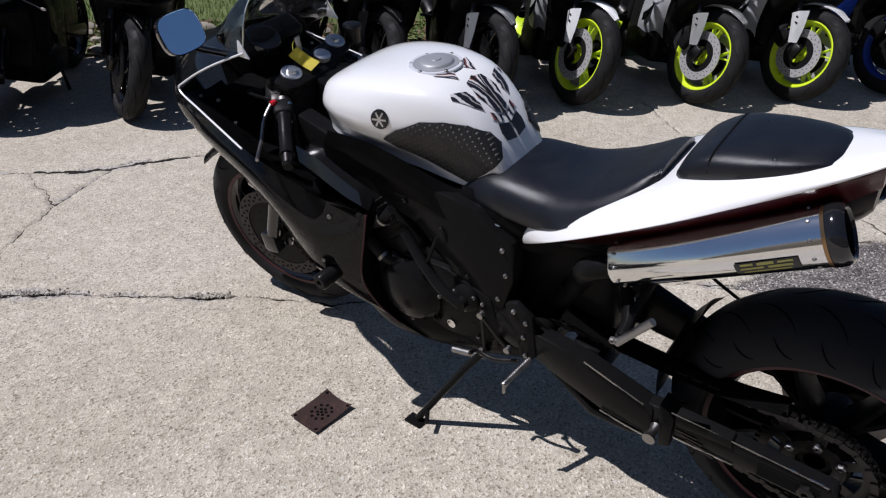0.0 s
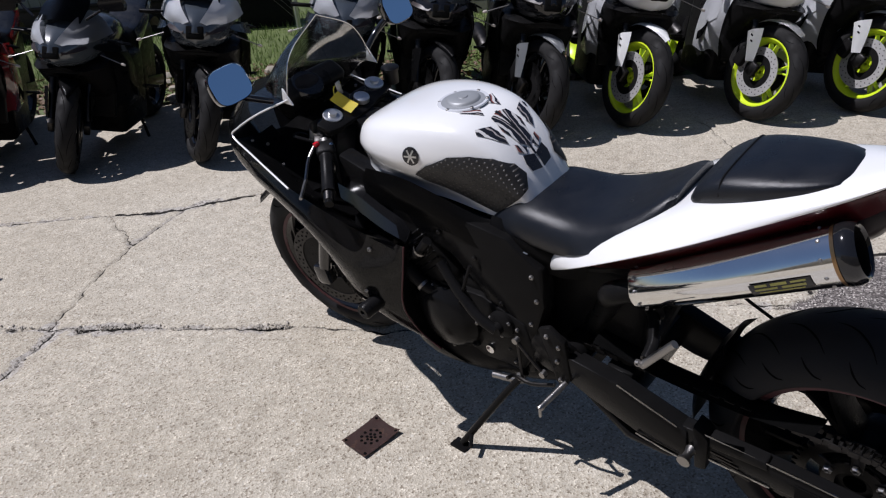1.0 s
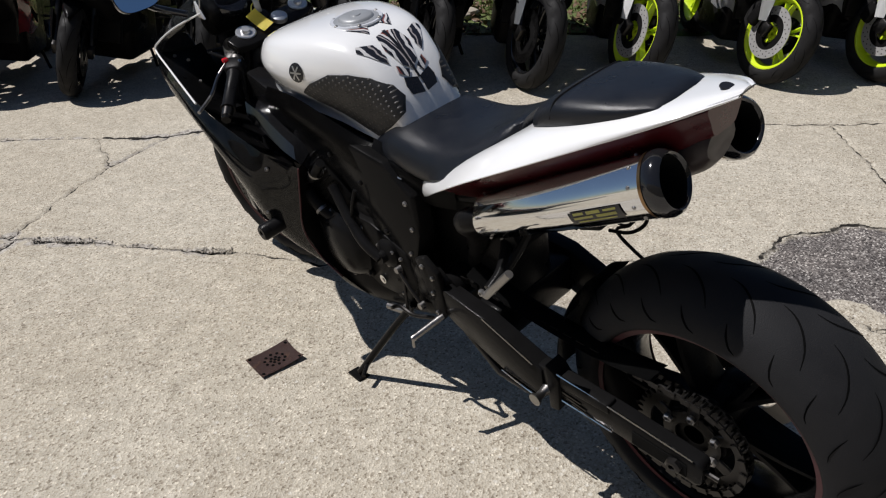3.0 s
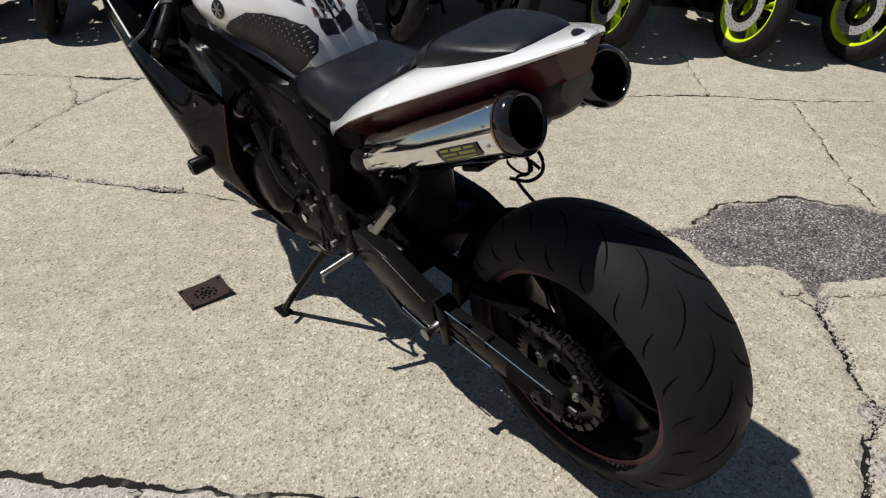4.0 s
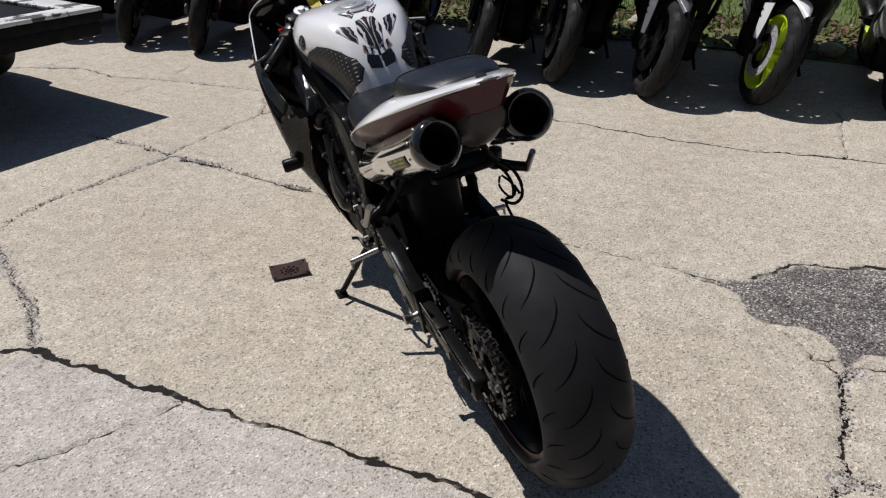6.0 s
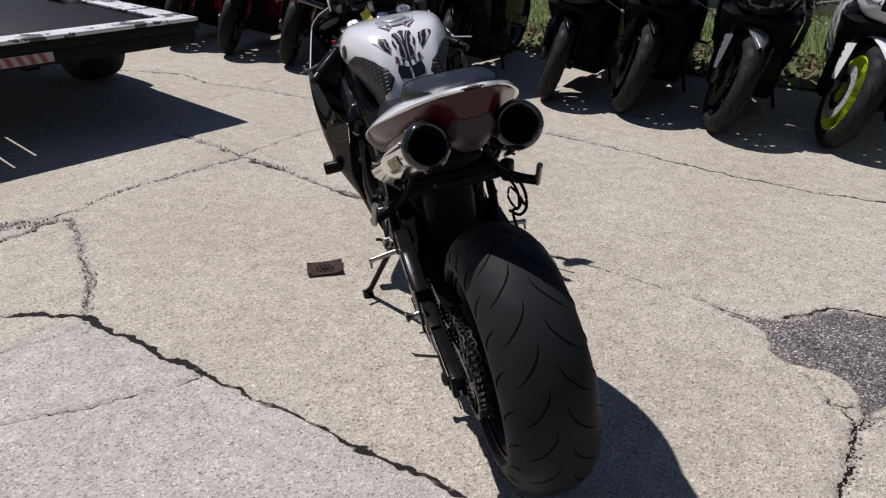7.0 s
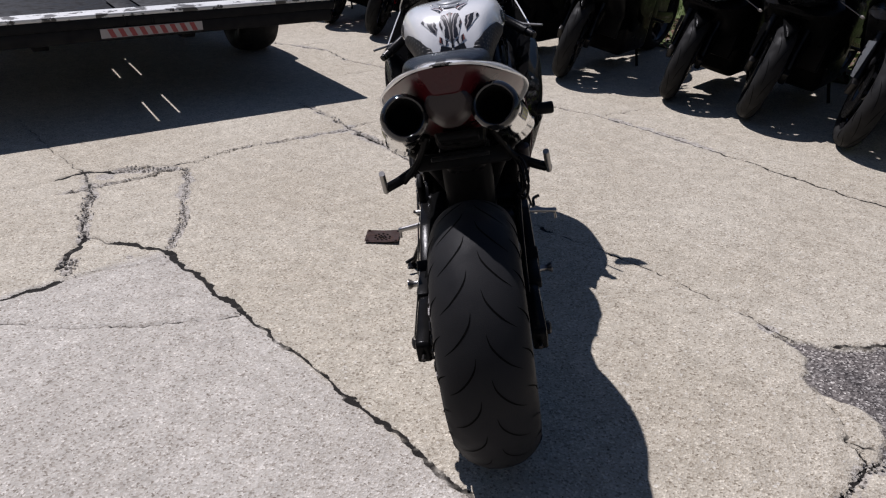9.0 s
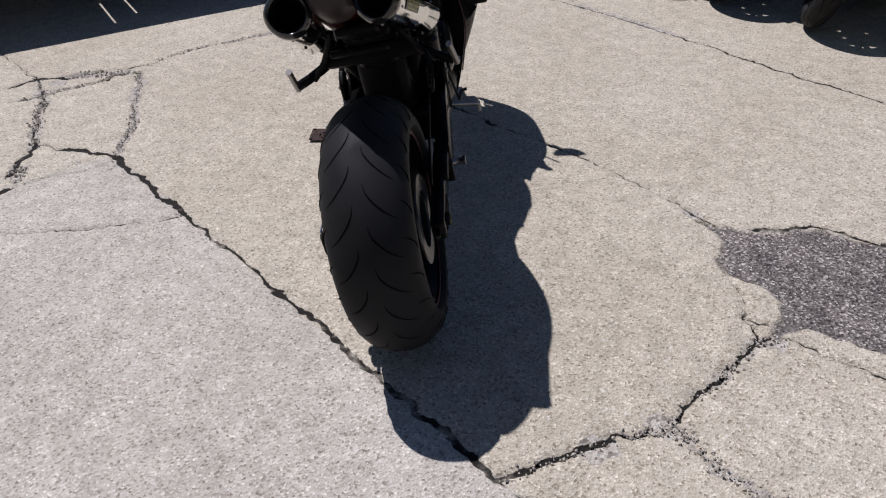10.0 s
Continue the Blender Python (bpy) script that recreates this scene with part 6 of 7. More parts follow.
# ---- the row of parked motorcycles ----
def sport_bike(m, label, body, accent, fork, rim_mat, flank=None):
    """A parked sport motorcycle; its origin is where the front tyre meets the ground, y runs forwards."""
    root = thing("parked_motorcycle", m, label, "motorcycle", "row of parked motorcycles")

    def P(name, bm, mat, parent=root, text="", **k):
        return part(name, bm, mat, parent, text, **k)
    flank = flank or body
    FA, RA = Matrix.Translation((0, 0, 0.299)), Matrix.Translation((0, -1.40, 0.310))
    fw = P("front_wheel", turned(rim_mesh(0.214, 0.058, n=48), FA), rim_mat)
    wheel_centre(fw, FA, 0.214, 0.058, rim_mat, spoke_w=0.022)
    tyre = P("tyre", turned(tyre_mesh(0.299, 0.060, 0.062, 0.216, 120, 24), FA), TYRE_WALL, fw)
    add_grooves(tyre, FA, 0.299, 0.060, 0.062, 10)
    for s in (-1, 1):
        P("brake_disc", turned(disc_mesh(s * 0.068, 0.155, 0.104, n=48), FA), DISC_STEEL if rim_mat is NEON else DARK_STEEL, fw)
        P("disc_carrier", turned(disc_mesh(s * 0.066, 0.112, 0.06, n=32), FA), CAST_BLACK, fw)
        tagged(P("disc_drilling", turned(disc_holes(s * 0.0708, (0.115, 0.129, 0.143), 16), FA), SLOT, fw), kind="stuff")
        leg = P("fork_leg", join(tube([(s * 0.105, -0.225, 0.83), (s * 0.105, -0.125, 0.585)], 0.027, 14), tube([(s * 0.105, -0.125, 0.585), (s * 0.105, -0.018, 0.335)], 0.021, 14), block((0.042, 0.06, 0.085), Matrix.Translation((s * 0.105, -0.006, 0.31)) @ Matrix.Rotation(radians(-24), 4, "X"), 0.012)), DARK_STEEL)
        P("fork_guard", sheet([[(s * 0.132, -0.128, 0.520), (s * 0.148, -0.078, 0.540), (s * 0.120, -0.025, 0.560)], [(s * 0.131, -0.098, 0.44), (s * 0.146, -0.055, 0.45), (s * 0.124, -0.008, 0.46)], [(s * 0.130, -0.065, 0.345), (s * 0.138, -0.036, 0.350), (s * 0.126, -0.006, 0.355)]], 3, 4, 0.008), fork, leg)
        for z, y in ((0.505, -0.072), (0.470, -0.060)):
            P("guard_slot", block((0.006, 0.020, 0.010), Matrix.Translation((s * 0.1475, y, z)) @ Matrix.Rotation(radians(-24), 4, "X"), 0.002, 1), SLOT, leg)
        P("brake_caliper", block((0.045, 0.075, 0.12), Matrix.Translation((s * 0.092, -0.135, 0.365)) @ Matrix.Rotation(radians(-24), 4, "X"), 0.014, 3), CAST_BLACK, leg)
        P("reflector", lathe([(0, 0), (0.005, 0), (0.005, 0.014), (0, 0.016)], (s * 0.137, -0.205, 0.665), (s, 0.3, 0), 14), AMBER, leg)
    angles = [radians(q) for q in (-62, -40, -12, 14, 34)]
    P("front_fender", sheet([[(w * f, 0.318 * r * math.sin(a), 0.299 + 0.318 * r * math.cos(a)) for f, r in ((-1, 0.975), (-0.75, 1.025), (0, 1.05), (0.75, 1.025), (1, 0.975))] for a, w in zip(angles, (0.056, 0.066, 0.066, 0.050, 0.012))], 4, 5, 0.004), fork)
    # nose, screen, lamps
    rings = []
    for y, zt, zb, w in ((0.165, 0.790, 0.745, 0.035), (0.13, 0.845, 0.700, 0.090), (0.04, 0.905, 0.665, 0.150), (-0.08, 0.960, 0.660, 0.195), (-0.20, 0.985, 0.680, 0.215)):
        rings.append(half_ring(y, [(0, zt), (w * 0.6, zt - 0.02), (w, zt - 0.45 * (zt - zb)), (w * 0.75, zb + 0.03), (0, zb)], 15))
    nose = P("nose_fairing", loft(rings, 5), body, angle=50)
    for s in (-1, 1):
        P("nose_panel", sheet([[(s * 0.030, 0.150, 0.835), (s * 0.060, 0.135, 0.820), (s * 0.085, 0.105, 0.800)], [(s * 0.075, 0.085, 0.905), (s * 0.135, 0.060, 0.865), (s * 0.172, 0.015, 0.820)], [(s * 0.105, -0.04, 0.965), (s * 0.180, -0.065, 0.910), (s * 0.222, -0.10, 0.835)], [(s * 0.130, -0.18, 0.995), (s * 0.205, -0.20, 0.935), (s * 0.245, -0.22, 0.850)]], 4, 5, 0.006), accent, nose, angle=50)
        P("cowl_fin", sheet([[(s * 0.16, -0.02, 0.800), (s * 0.20, -0.04, 0.770)], [(s * 0.235, -0.14, 0.800), (s * 0.268, -0.16, 0.740)], [(s * 0.262, -0.30, 0.790), (s * 0.285, -0.31, 0.720)]], 2, 4, 0.005), body, nose)
        P("headlight", loft([[Vector((s * x, y, z)) for x, z in q] for y, q in ((0.150, ((0.02, 0.770), (0.060, 0.785), (0.075, 0.770), (0.05, 0.752))), (0.09, ((0.02, 0.765), (0.115, 0.800), (0.140, 0.780), (0.07, 0.740))), (0.02, ((0.02, 0.76), (0.150, 0.815), (0.172, 0.79), (0.08, 0.735))))], 3), GREY_LENS, nose)
        P("mirror", join(tube([(s * 0.16, -0.03, 0.955), (s * 0.27, -0.09, 1.03)], 0.009, 8), loft([[Vector((s * (0.31 + u * 0.075), -0.10 + v, 1.05 + w2 * 0.04)) for u, w2 in ((-1, -0.7), (0, -1), (1, -0.8), (1.1, 0), (0.9, 0.9), (0, 1), (-1, 0.7), (-1.1, 0))] for v in (-0.015, 0.01, 0.035)], 3)), GLOSS_BLACK, nose)
        signal = P("turn_signal", tube([(s * 0.21, -0.06, 0.735), (s * 0.30, -0.05, 0.705), (s * 0.345, -0.045, 0.690)], 0.0032, 8), STEEL, nose, "thin metal signal stalk")
        P("signal_lens", lathe([(0, 0), (0.002, 0.007), (0.010, 0.0095), (0.024, 0.008), (0.030, 0.004), (0.031, 0)], (s * 0.338, -0.046, 0.693), (s, 0.1, -0.3), 14), SIGNAL_LENS, signal, "clear signal lens")
    P("air_intake", block((0.10, 0.03, 0.075), Matrix.Translation((0, 0.148, 0.775)) @ Matrix.Rotation(radians(20), 4, "X"), 0.008, 2), SLOT, nose, "dark central air intake")
    P("windscreen", sheet([[(-0.13, -0.01, 0.93), (0, 0.03, 0.955), (0.13, -0.01, 0.93)], [(-0.14, -0.14, 1.01), (0, -0.11, 1.05), (0.14, -0.14, 1.01)], [(-0.11, -0.27, 1.07), (0, -0.25, 1.12), (0.11, -0.27, 1.07)]], 5, 5, 0.003), SCREEN_TINT, nose)
    P("inner_cowl", loft([half_ring(y, [(0, zt), (w, zt - 0.02), (w * 1.02, (zt + zb) / 2), (w * 0.8, zb), (0, zb)], 12) for y, zt, w, zb in ((0.02, 0.700, 0.13, 0.665), (-0.10, 0.72, 0.195, 0.60), (-0.22, 0.74, 0.215, 0.50), (-0.32, 0.75, 0.215, 0.40))], 4), CAST_BLACK)
    for s in (-1, 1):
        P("side_fairing", sheet([
            [(s * 0.215, -0.13, 0.79), (s * 0.240, -0.19, 0.69), (s * 0.225, -0.27, 0.55), (s * 0.17, -0.36, 0.38), (s * 0.09, -0.42, 0.25)],
            [(s * 0.238, -0.32, 0.80), (s * 0.268, -0.36, 0.68), (s * 0.257, -0.41, 0.50), (s * 0.21, -0.47, 0.34), (s * 0.12, -0.52, 0.22)],
            [(s * 0.205, -0.55, 0.74), (s * 0.235, -0.58, 0.62), (s * 0.235, -0.62, 0.46), (s * 0.20, -0.68, 0.32), (s * 0.13, -0.72, 0.22)]], 5, 5, 0.005), flank)
        P("side_vent", sheet([[(s * 0.262, -0.27, 0.70), (s * 0.256, -0.31, 0.58)], [(s * 0.274, -0.36, 0.69), (s * 0.270, -0.40, 0.54)], [(s * 0.264, -0.46, 0.66), (s * 0.258, -0.48, 0.56)]], 2, 4, 0.004), flank)
        P("vent_slot", sheet([[(s * 0.262, -0.35, 0.60), (s * 0.258, -0.38, 0.56)], [(s * 0.266, -0.45, 0.50), (s * 0.258, -0.46, 0.44)], [(s * 0.256, -0.54, 0.46), (s * 0.250, -0.55, 0.40)]], 2, 4, 0.010), SLOT)
        P("tail_panel", sheet([[(s * 0.135, -0.92, 0.78), (s * 0.150, -0.94, 0.70), (s * 0.130, -0.98, 0.60)], [(s * 0.130, -1.15, 0.86), (s * 0.150, -1.16, 0.80), (s * 0.120, -1.18, 0.72)], [(s * 0.105, -1.35, 0.93), (s * 0.120, -1.35, 0.89), (s * 0.090, -1.36, 0.84)], [(s * 0.040, -1.60, 0.965), (s * 0.045, -1.60, 0.945), (s * 0.035, -1.60, 0.92)]], 4, 5, 0.006), body)
        P("peg_hanger", plate([(-0.90, 0.52), (-0.96, 0.50), (-1.00, 0.40), (-0.96, 0.34), (-0.90, 0.36)], s * 0.175, s * 0.155, 0.004), CAST_BLACK)
        P("footpeg", tube([(s * 0.17, -0.95, 0.37), (s * 0.265, -0.96, 0.365)], 0.010, 10), DARK_STEEL)
    P("rear_fender", sheet([[(-0.09, -1.22, 0.70), (0, -1.22, 0.73), (0.09, -1.22, 0.70)], [(-0.09, -1.50, 0.80), (0, -1.50, 0.83), (0.09, -1.50, 0.80)], [(-0.08, -1.75, 0.66), (0, -1.76, 0.68), (0.08, -1.75, 0.66)]], 3, 4, 0.006), BLACK_PLASTIC)
    P("radiator", block((0.40, 0.05, 0.44), Matrix.Translation((0, -0.31, 0.53)) @ Matrix.Rotation(radians(14), 4, "X"), 0.010), CAST_BLACK)
    P("engine", block((0.42, 0.46, 0.54), Matrix.Translation((0, -0.62, 0.42)), 0.05, 3), CAST_BLACK)
    P("exhaust_pipe", tube([(0.08, -0.36, 0.45), (0.09, -0.38, 0.25), (0.10, -0.60, 0.17), (0.14, -0.95, 0.24)], 0.035, 10), DARK_STEEL)
    P("under_seat_tray", block((0.27, 0.56, 0.50), Matrix.Translation((0, -1.06, 0.55)), 0.06, 3), BLACK_PLASTIC)
    rings = [half_ring(y, [(0, zt), (w * 0.7, zt - 0.02), (w, zt - 0.09), (w * 0.7, zb), (0, zb)], 12) for y, zt, w, zb in ((-0.36, 0.86, 0.08, 0.76), (-0.46, 0.94, 0.14, 0.74), (-0.60, 0.955, 0.155, 0.73), (-0.78, 0.90, 0.12, 0.72), (-0.90, 0.80, 0.08, 0.71))]
    P("fuel_tank", loft(rings, 4), body)
    rings = [half_ring(y, [(0, zt), (w, zt - 0.015), (w, zb), (0, zb)], 12) for y, zt, w, zb in ((-0.84, 0.80, 0.08, 0.70), (-1.0, 0.81, 0.13, 0.72), (-1.15, 0.87, 0.13, 0.76), (-1.30, 0.93, 0.10, 0.83), (-1.55, 0.96, 0.05, 0.90))]
    P("seat_and_tail", loft(rings, 4), VINYL)
    rw = P("rear_wheel", turned(rim_mesh(0.214, 0.090, n=40), RA), rim_mat)
    wheel_centre(rw, RA, 0.214, 0.090, rim_mat)
    P("tyre", turned(tyre_mesh(0.310, 0.095, 0.078, 0.216, 120, 20), RA), TYRE_WALL, rw)
    P("swingarm", join(*[plate([(-0.86, 0.44), (-1.40, 0.36), (-1.44, 0.31), (-1.40, 0.27), (-0.88, 0.34)], s * 0.15, s * 0.115, 0.006) for s in (-1, 1)]), SATIN_BLACK)
    P("silencer", lathe([(0, 0.0), (0, 0.045), (0.02, 0.055), (0.30, 0.058), (0.33, 0.045), (0.33, 0.0)], (0.17, -0.98, 0.36), (0.12, -1, 0.30), 24), DARK_STEEL)
    for s in (-1, 1):
        P("handlebar", join(tube([(s * 0.11, -0.21, 0.86), (s * 0.34, -0.33, 0.82)], 0.013, 10), tube([(s * 0.15, -0.18, 0.865), (s * 0.25, -0.20, 0.85), (s * 0.35, -0.27, 0.83)], 0.006, 8)), BLACK_PLASTIC)
    P("side_stand", tube([(-0.12, -0.78, 0.30), (-0.245, -0.70, 0.042)], 0.011, 10), SATIN_BLACK)
    # steering turned to the left
    head = Matrix.Translation((0, -0.215, 0.84))
    steer = head @ Matrix.Rotation(radians(20), 4, Vector((0, -0.404, 0.915))) @ head.inverted()
    for ob in root.children:
        if ob.name.split(".")[0] in ("front_wheel", "fork_leg", "front_fender", "handlebar"):
            ob.matrix_basis = steer
    nose.matrix_basis = Matrix.Translation((0, -0.05, 0.03))
    return root


def parked(x, y, heading, lean=9.0):
    """A pose for a parked motorcycle whose front tyre stands at x, y, with its nose turned to the heading in degrees."""
    return Matrix.Translation((x, y, 0)) @ pose(0, 0, 0, 0, -lean, heading - 90) @ Matrix.Scale(0.95, 4)


DARKBIKE = dict(body=GUNMETAL, accent=SILVER, fork=SATIN_BLACK, rim_mat=GLOSS_BLACK, flank=BLACK_PLASTIC)
first = sport_bike(parked(-1.72, 3.88, -77), "dark grey sport motorcycle in the parked row", **DARKBIKE)
for x, y, h in ((-2.50, 3.80, -85), (-0.90, 4.02, -82)):
    copy_thing(first, parked(x, y, h))
plain = sport_bike(parked(-0.36, 4.04, -81), "black sport motorcycle with dark fork guards in the parked row", GLOSS_BLACK, GUNMETAL, BLACK_PLASTIC, GLOSS_BLACK, BLACK_PLASTIC)
silver = sport_bike(parked(0.25, 3.98, -81), "black sport motorcycle with silver front fender in the parked row", GLOSS_BLACK, SILVER, FENDER_GREY, GLOSS_BLACK, BLACK_PLASTIC)
neon = sport_bike(parked(0.84, 4.09, -84), "silver sport motorcycle with neon yellow wheels in the parked row", SILVER, WHITE, WHITE, NEON)
for x, y, h in ((1.57, 4.09, -81), (2.17, 4.13, -81)):
    copy_thing(neon, parked(x, y, h))
blue = sport_bike(parked(2.82, 4.25, -83), "blue sport motorcycle with blue wheels in the parked row", BIKE_BLUE, WHITE, SILVER, BIKE_BLUE)
red = sport_bike(parked(-3.12, 3.70, -70), "red and black sport motorcycle in the parked row", BIKE_RED, GLOSS_BLACK, BIKE_RED, GLOSS_BLACK)
for x, y, h in ((-3.86, 3.66, -70), (-4.60, 3.62, -70), (-5.3, 3.58, -70)):
    copy_thing(red, parked(x, y, h))


# ---- rusted plate on the concrete ----
def rusty_plate():
    m = Matrix.Translation((-0.323, 1.383, 0.009)) @ pose(0, 0, 0, 1.5, 2.0, 49.6)
    bm = bmesh.new()
    grid = []
    for j in range(11):
        row = []
        for i in range(9):
            u, v = i / 8 - 0.5, j / 10 - 0.5
            row.append((u * 0.131, v * 0.098, 0.010 * (2 * abs(v)) ** 2 * (0.5 + u) - 0.004 * math.cos(u * 3)))
        grid.append(row)
    quads(bm, grid)
    bmesh.ops.solidify(bm, geom=bm.faces[:], thickness=0.005)
    ob = thing("steel_plate", m, "small rusted brown steel plate with drilled holes on concrete", "metal plate")
    part("plate", bm, RUST, ob)
    spots = [(0, 0)] + [(0.013 * math.cos(a), 0.011 * math.sin(a)) for a in [math.pi * k / 3 for k in range(6)]] + [(0.029 * math.cos(a), 0.025 * math.sin(a)) for a in [math.pi * (k + 0.5) / 5 for k in range(10)]] + [(s * 0.056, t * 0.040) for s in (-1, 1) for t in (-1, 1)]
    for x, y in spots:
        u, v = x / 0.131, y / 0.098
        z = 0.010 * (2 * abs(v)) ** 2 * (0.5 + u) - 0.004 * math.cos(u * 3)
        part("hole", lathe([(0, 0), (0.0012, 0), (0.0012, 0.0042), (0, 0.0045)], (x, y, z + 0.0006), (0, 0, 1), 10), SLOT, ob)


rusty_plate()


# ---- flatbed truck end ----
def flatbed():
    m = Matrix.Translation((-2.42, 2.41, 0.0)) @ pose(0, 0, 0, 0, 0, -5.5)
    ob = thing("flatbed_truck", m, "low flatbed truck with a flaking white deck edge and striped tape", "truck")
    deck = part("deck", block((4.6, 1.113, 0.05), Matrix.Translation((-2.3, -0.5565, 0.545)), 0.003), DECK_DARK, ob, "dark weathered deck")
    part("deck_board", block((4.6, 0.131, 0.05), Matrix.Translation((-2.3, -1.1925, 0.545)), 0.003), DECK_DARK, deck)
    part("deck_board", block((4.6, 1.278, 0.05), Matrix.Translation((-2.3, -1.911, 0.545)), 0.003), DECK_DARK, deck)
    for x0, x1, y in ((0.0, -0.27, -1.120), (-0.76, -1.36, -1.120), (-2.0, -4.6, -1.120), (0.0, -0.15, -1.265), (-0.64, -1.35, -1.265), (-1.69, -4.6, -1.265)):
        part("gap_filler", block((x0 - x1, 0.013, 0.04), Matrix.Translation(((x0 + x1) / 2, y, 0.545)), 0.0), DECK_DARK, deck)
    part("edge_rail", block((0.17, 2.55, 0.022), Matrix.Translation((-0.085, -1.275, 0.582)), 0.006), DECK_WHITE, ob, "flaking white painted deck edge")
    part("edge_rail", block((4.3, 0.16, 0.022), Matrix.Translation((-2.32, -0.08, 0.5825)), 0.006), DECK_WHITE, ob, "flaking white painted deck edge")
    part("tail_beam", block((0.05, 2.5, 0.075), Matrix.Translation((-0.035, -1.275, 0.482)), 0.006), DECK_DARK, ob)
    part("side_beam", block((4.4, 0.05, 0.075), Matrix.Translation((-2.3, -0.035, 0.482)), 0.006), DECK_DARK, ob)
    tape = part("tape", block((0.002, 0.56, 0.05), Matrix.Translation((-0.0085, -1.13, 0.485)), 0.0), TAPE_WHITE, ob, "red and white reflective tape")
    for k in range(9):
        bmq = bmesh.new()
        y0 = -0.88 - 0.056 * k
        vs = [bmq.verts.new((-0.006, y0 + a, 0.462 + b)) for a, b in ((0, 0), (-0.028, 0), (-0.046, 0.046), (-0.018, 0.046))]
        bmq.faces.new(vs)
        part("red_bar", bmq, TAPE_RED, tape)
    for y in (-0.10, -2.40):
        at = Matrix.Translation((-1.52, y, 0.34)) @ Matrix.Rotation(radians(90), 4, "Z")
        w = part("wheel", turned(rim_mesh(0.17, 0.09, n=32), at), DARK_STEEL, ob)
        wheel_centre(w, at, 0.17, 0.09, DARK_STEEL, 6, 0.06)
        part("tyre", turned(tyre_mesh(0.34, 0.16, 0.06, 0.172, 96, 20), Matrix.Translation((-1.52, y, 0.34)) @ Matrix.Rotation(radians(90), 4, "Z")), TYRE_WALL, w)
    part("chassis", join(block((4.2, 0.09, 0.16), Matrix.Translation((-2.5, -0.85, 0.43)), 0.01), block((4.2, 0.09, 0.16), Matrix.Translation((-2.5, -1.70, 0.43)), 0.01), block((0.09, 2.1, 0.09), Matrix.Translation((-1.75, -1.27, 0.30)), 0.01)), DECK_DARK, ob)


flatbed()


# ---- lawn, litter and fence beyond the row ----
def lawn_height(x, y):
    return 0.012 + 0.05 * min(1, max(0, (y - 5.3) / 1.5)) + 0.015 * noise.noise((x * 1.3, y * 1.3, 0))


def scatter(name, label, category, mat, count, seed, make):
    """Many small loose pieces as one mesh; make(rnd) gives the corners of one."""
    rnd = random.Random(seed)
    verts, faces = [], []
    for _ in range(count):
        for piece in make(rnd):
            n = len(verts)
            verts += piece
            faces.append(tuple(range(n, n + len(piece))))
    me = bpy.data.meshes.new(name)
    me.from_pydata(verts, [], faces)
    me.materials.append(mat)
    return tagged(new(name, me), label, category, kind="stuff")


def blade(rnd):
    x, y = rnd.uniform(-6, 4.5), 5.9 + 4.5 * rnd.random() ** 1.4
    z = lawn_height(x, y)
    a, h, w = rnd.uniform(0, 6.28), rnd.uniform(0.03, 0.09), rnd.uniform(0.003, 0.006)
    lx, ly = rnd.uniform(-0.03, 0.03), rnd.uniform(-0.03, 0.03)
    return [[(x - w * math.cos(a), y - w * math.sin(a), z - 0.01), (x + w * math.cos(a), y + w * math.sin(a), z - 0.01), (x + lx, y + ly, z + h)]]


def leaf(rnd):
    x, y = rnd.uniform(-6, 4.5), 5.25 + 1.1 * rnd.random()
    z = lawn_height(x, y) + rnd.uniform(0.004, 0.03)
    t = pose(x, y, z, rnd.uniform(-45, 45), rnd.uniform(-45, 45), rnd.uniform(0, 360))
    s = rnd.uniform(0.015, 0.04)
    return [[tuple(t @ Vector((u * s, v * s, w * s))) for u, v, w in ((-1, 0, 0), (-0.3, 0.5, 0.25), (0.5, 0.4, 0.2), (1, 0, 0), (0.5, -0.4, 0.2), (-0.3, -0.5, 0.25))]]


def pebble(rnd):
    """One loose chip of concrete beside a broken edge."""
    runs = [(half, run) for half, *run in GRAVEL_RUNS] + [(c * 0.7, run) for o, c, *run in CRACKS if c > 0.019 and run[0][1] < 2.4]
    half, run = rnd.choice(runs)
    k = rnd.randrange(len(run) - 1)
    u = rnd.random()
    x = run[k][0] + (run[k + 1][0] - run[k][0]) * u + rnd.gauss(0, half * 0.6)
    y = run[k][1] + (run[k + 1][1] - run[k][1]) * u + rnd.gauss(0, half * 0.6)
    s = 0.0022 + 0.0045 * rnd.random() ** 2.5
    t = pose(x, y, s * 0.3, rnd.uniform(0, 360), rnd.uniform(0, 360), rnd.uniform(0, 360))
    c = [tuple(t @ (Vector(v) * s * rnd.uniform(0.7, 1.3))) for v in ((1, 0, 0), (0, 1, 0), (0, 0, 1), (-1, 0, 0), (0, -1, 0), (0, 0, -1))]
    return [[c[i] for i in f] for f in ((0, 1, 2), (1, 3, 2), (3, 4, 2), (4, 0, 2), (1, 0, 5), (3, 1, 5), (4, 3, 5), (0, 4, 5))]


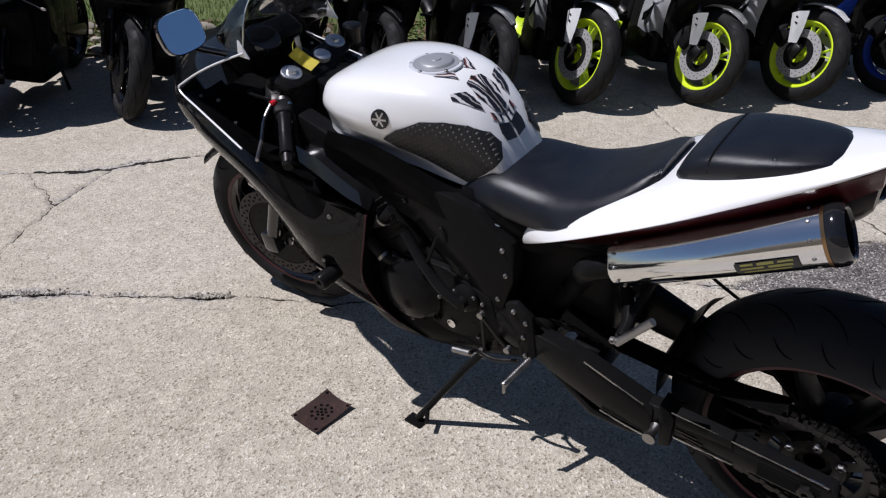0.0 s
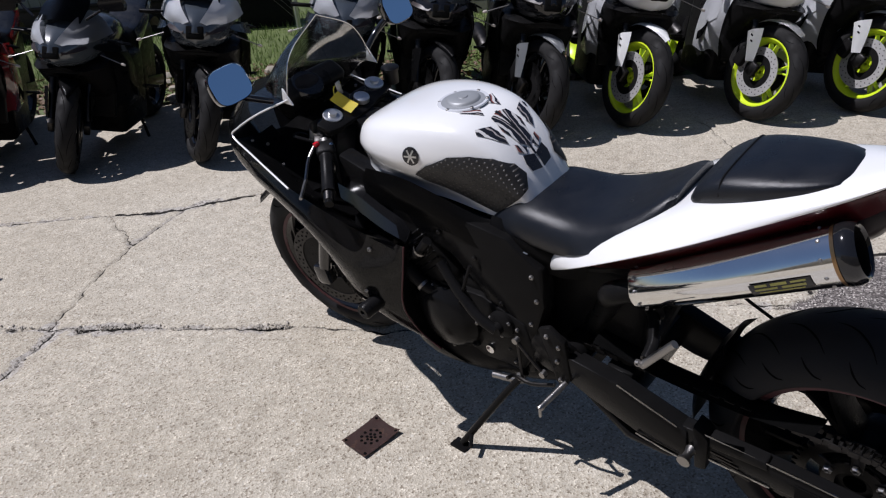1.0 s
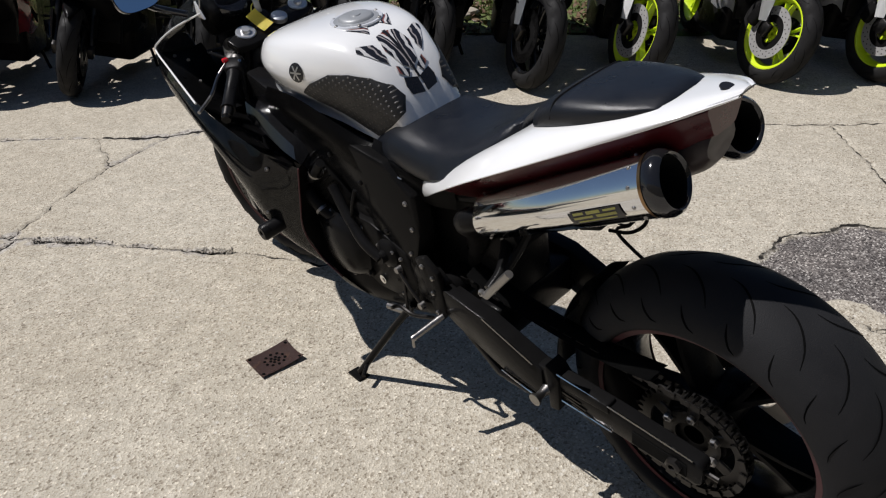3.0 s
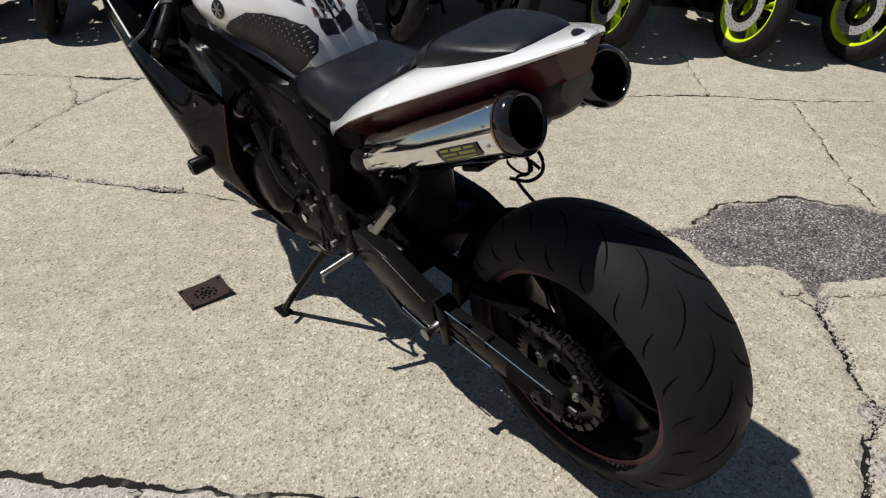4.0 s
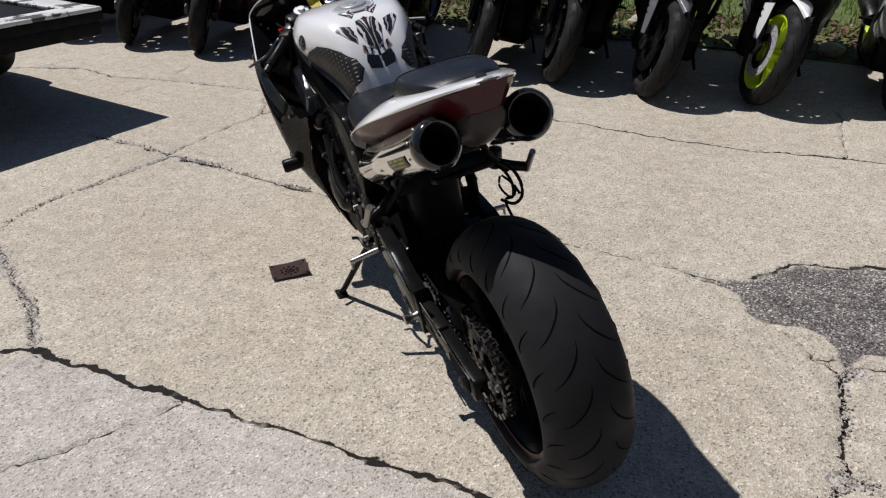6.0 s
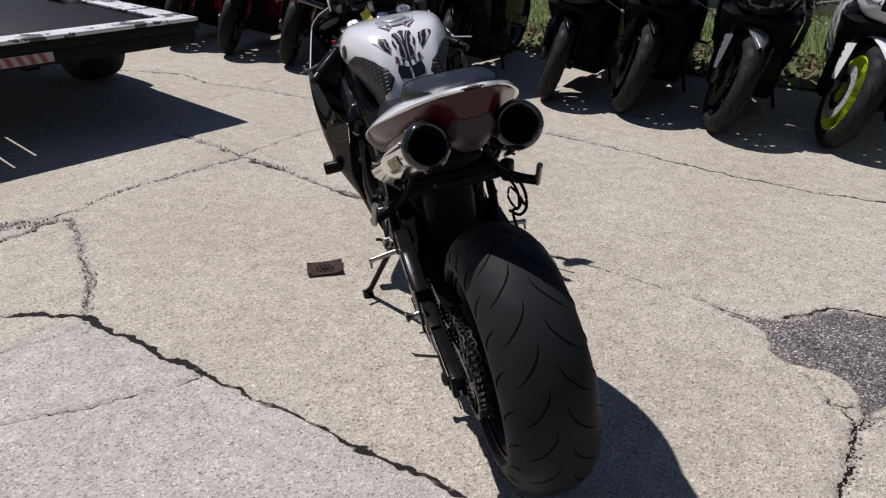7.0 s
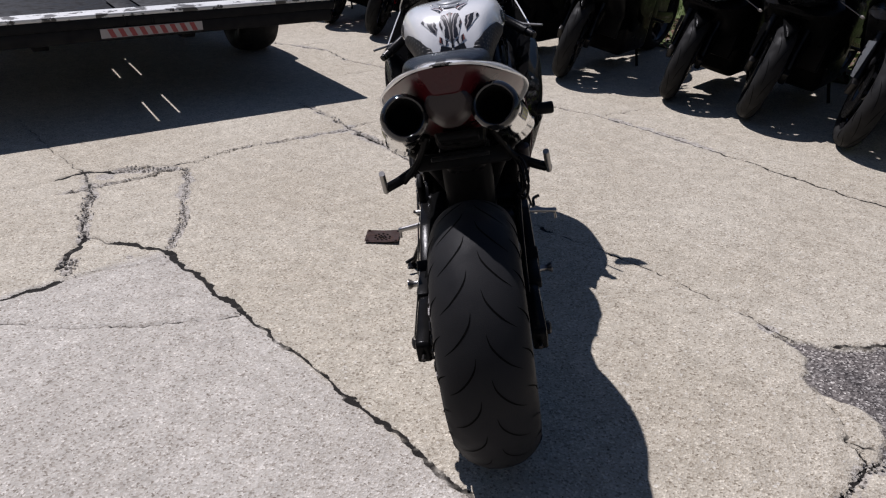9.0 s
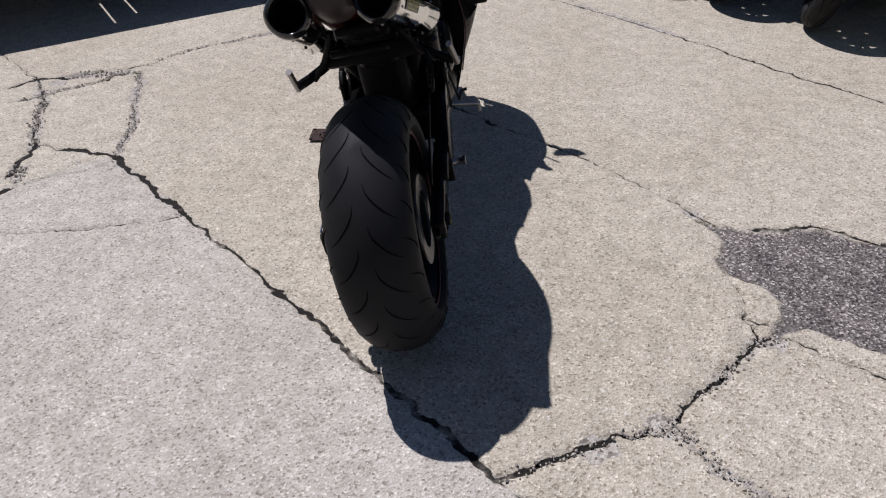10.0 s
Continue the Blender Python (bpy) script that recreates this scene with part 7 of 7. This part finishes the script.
def lawn():
    bm = bmesh.new()
    rows = []
    for j in range(40):
        y = 5.3 + (j / 39) ** 2.2 * 90
        rows.append([(-40 + 80 * i / 120, y + 0.08 * math.sin(i * 1.7) * (j == 0), lawn_height(-40 + 80 * i / 120, y) if j else 0.002) for i in range(121)])
    quads(bm, rows)
    tagged(part("lawn", bm, SOIL, None), "patchy green lawn beyond the parked row", "lawn", kind="structure")
    scatter("grass", "short green grass blades", "grass", GRASS_BLADE, 26000, 4, blade)
    scatter("leaf_litter", "dry brown leaf litter along the concrete edge", "leaves", LEAF, 5200, 9, leaf)
    scatter("gravel", "loose pale concrete chips along broken cracks", "gravel", CHIP, 1500, 21, pebble)
    rnd = random.Random(12)
    for _ in range(16):
        x, y, s = rnd.uniform(-3.2, 1.6), rnd.uniform(5.35, 6.2), rnd.uniform(0.04, 0.10)
        bm = bmesh.new()
        bmesh.ops.create_icosphere(bm, subdivisions=2, radius=s)
        for v in bm.verts:
            v.co *= 1 + 0.35 * noise.noise(v.co * 14 + Vector((x * 9, y, 0)))
            v.co.z *= 0.6
        bmesh.ops.translate(bm, vec=(x, y, lawn_height(x, y) + s * 0.35), verts=bm.verts[:])
        tagged(part("stone", bm, STONE, None, angle=25), "pale rough stone lying in leaf litter", "stone", "stones in the litter")


lawn()


def shed():
    """Raised shed with upright slate boards and a skirt whose black colour stands for shade."""
    ob = thing("shed", Matrix.Translation((-5.6, 8.5, 0.05)), "slate grey shed with upright boards on a skirt blackened for shade", "shed")
    # the shade below the boards is put into the skirt's near-black colour
    part("skirt", block((6.5, 0.10, 0.46), Matrix.Translation((0, 0.16, 0.23)), 0.01), DECK_DARK, ob, "skirt coloured black for the shade under the shed")
    part("wall", block((6.6, 0.08, 2.0), Matrix.Translation((0, 0.10, 1.45)), 0.01), BOARD, ob)
    one = part("board", block((0.136, 0.022, 2.02), Matrix.Identity(4), 0.003, 1), BOARD, ob)
    for k in range(47):
        b = one if k == 0 else new("board", one.data)
        b.parent = ob
        b.matrix_basis = Matrix.Translation((-3.22 + 0.14 * k, 0.045, 1.45))
    part("sill", block((6.64, 0.06, 0.05), Matrix.Translation((0, 0.045, 0.42)), 0.006), DECK_DARK, ob)
    part("roof", block((6.9, 0.7, 0.08), Matrix.Translation((0, 0.25, 2.52)) @ Matrix.Rotation(radians(6), 4, "X"), 0.01), DECK_DARK, ob)


shed()


def fence():
    """Chain-link fence with pipe posts in front of a pale block wall."""
    ob = thing("chain_link_fence", Matrix.Translation((0, 7.9, 0.05)), "grey chain-link fence with pipe posts on the lawn", "fence")
    verts, faces = [], []
    for k in range(-26, 70):
        for lean in (-1, 1):
            x0, x1 = k * 0.075, k * 0.075 + lean * 1.2
            n = len(verts)
            verts += [(x0 - 0.002, 0.004 * lean, 0.02), (x0 + 0.002, 0.004 * lean, 0.02), (x1 + 0.002, 0.004 * lean, 1.22), (x1 - 0.002, 0.004 * lean, 1.22)]
            faces.append((n, n + 1, n + 2, n + 3))
    me = bpy.data.meshes.new("wire_mesh")
    me.from_pydata(verts, [], faces)
    me.materials.append(STEEL)
    wire = new("wire_mesh", me)
    wire.parent = ob
    for k in range(4):
        part("post", tube([(-2.1 + 2.4 * k, 0, -0.1), (-2.1 + 2.4 * k, 0, 1.28)], 0.025, 12), ALUMINIUM, ob)
    part("top_rail", tube([(-2.1, 0, 1.23), (5.4, 0, 1.23)], 0.018, 10), ALUMINIUM, ob)
    wall = thing("wall", Matrix.Translation((0, 8.7, 0)), "pale weathered concrete block wall behind the fence", "wall")
    wall["kind"] = "structure"
    part("core", block((2.8, 0.16, 2.3), Matrix.Translation((-0.2, 0.10, 1.15)), 0.01), STONE, wall)
    bm0 = block((0.392, 0.20, 0.192), Matrix.Identity(4), 0.006, 1)
    first_block = part("block", bm0, STONE, wall)
    for row in range(5):
        for k in range(7):
            one = first_block if row == 0 and k == 0 else new("block", first_block.data)
            one.parent = wall
            one.matrix_basis = Matrix.Translation((-1.4 + 0.4 * k + 0.2 * (row % 2), 0.0, 0.1 + 0.2 * row))


fence()


def sky_block_wall():
    """Plain unseen wall behind the camera, added to block low sky light from the row."""
    wall = part("sky_block", block((26, 0.3, 4.6), Matrix.Translation((0, -7.0, 2.3)), 0.01), STONE, None)
    tagged(wall, "plain unseen stone wall added to block low sky light", "wall", kind="structure")


sky_block_wall()
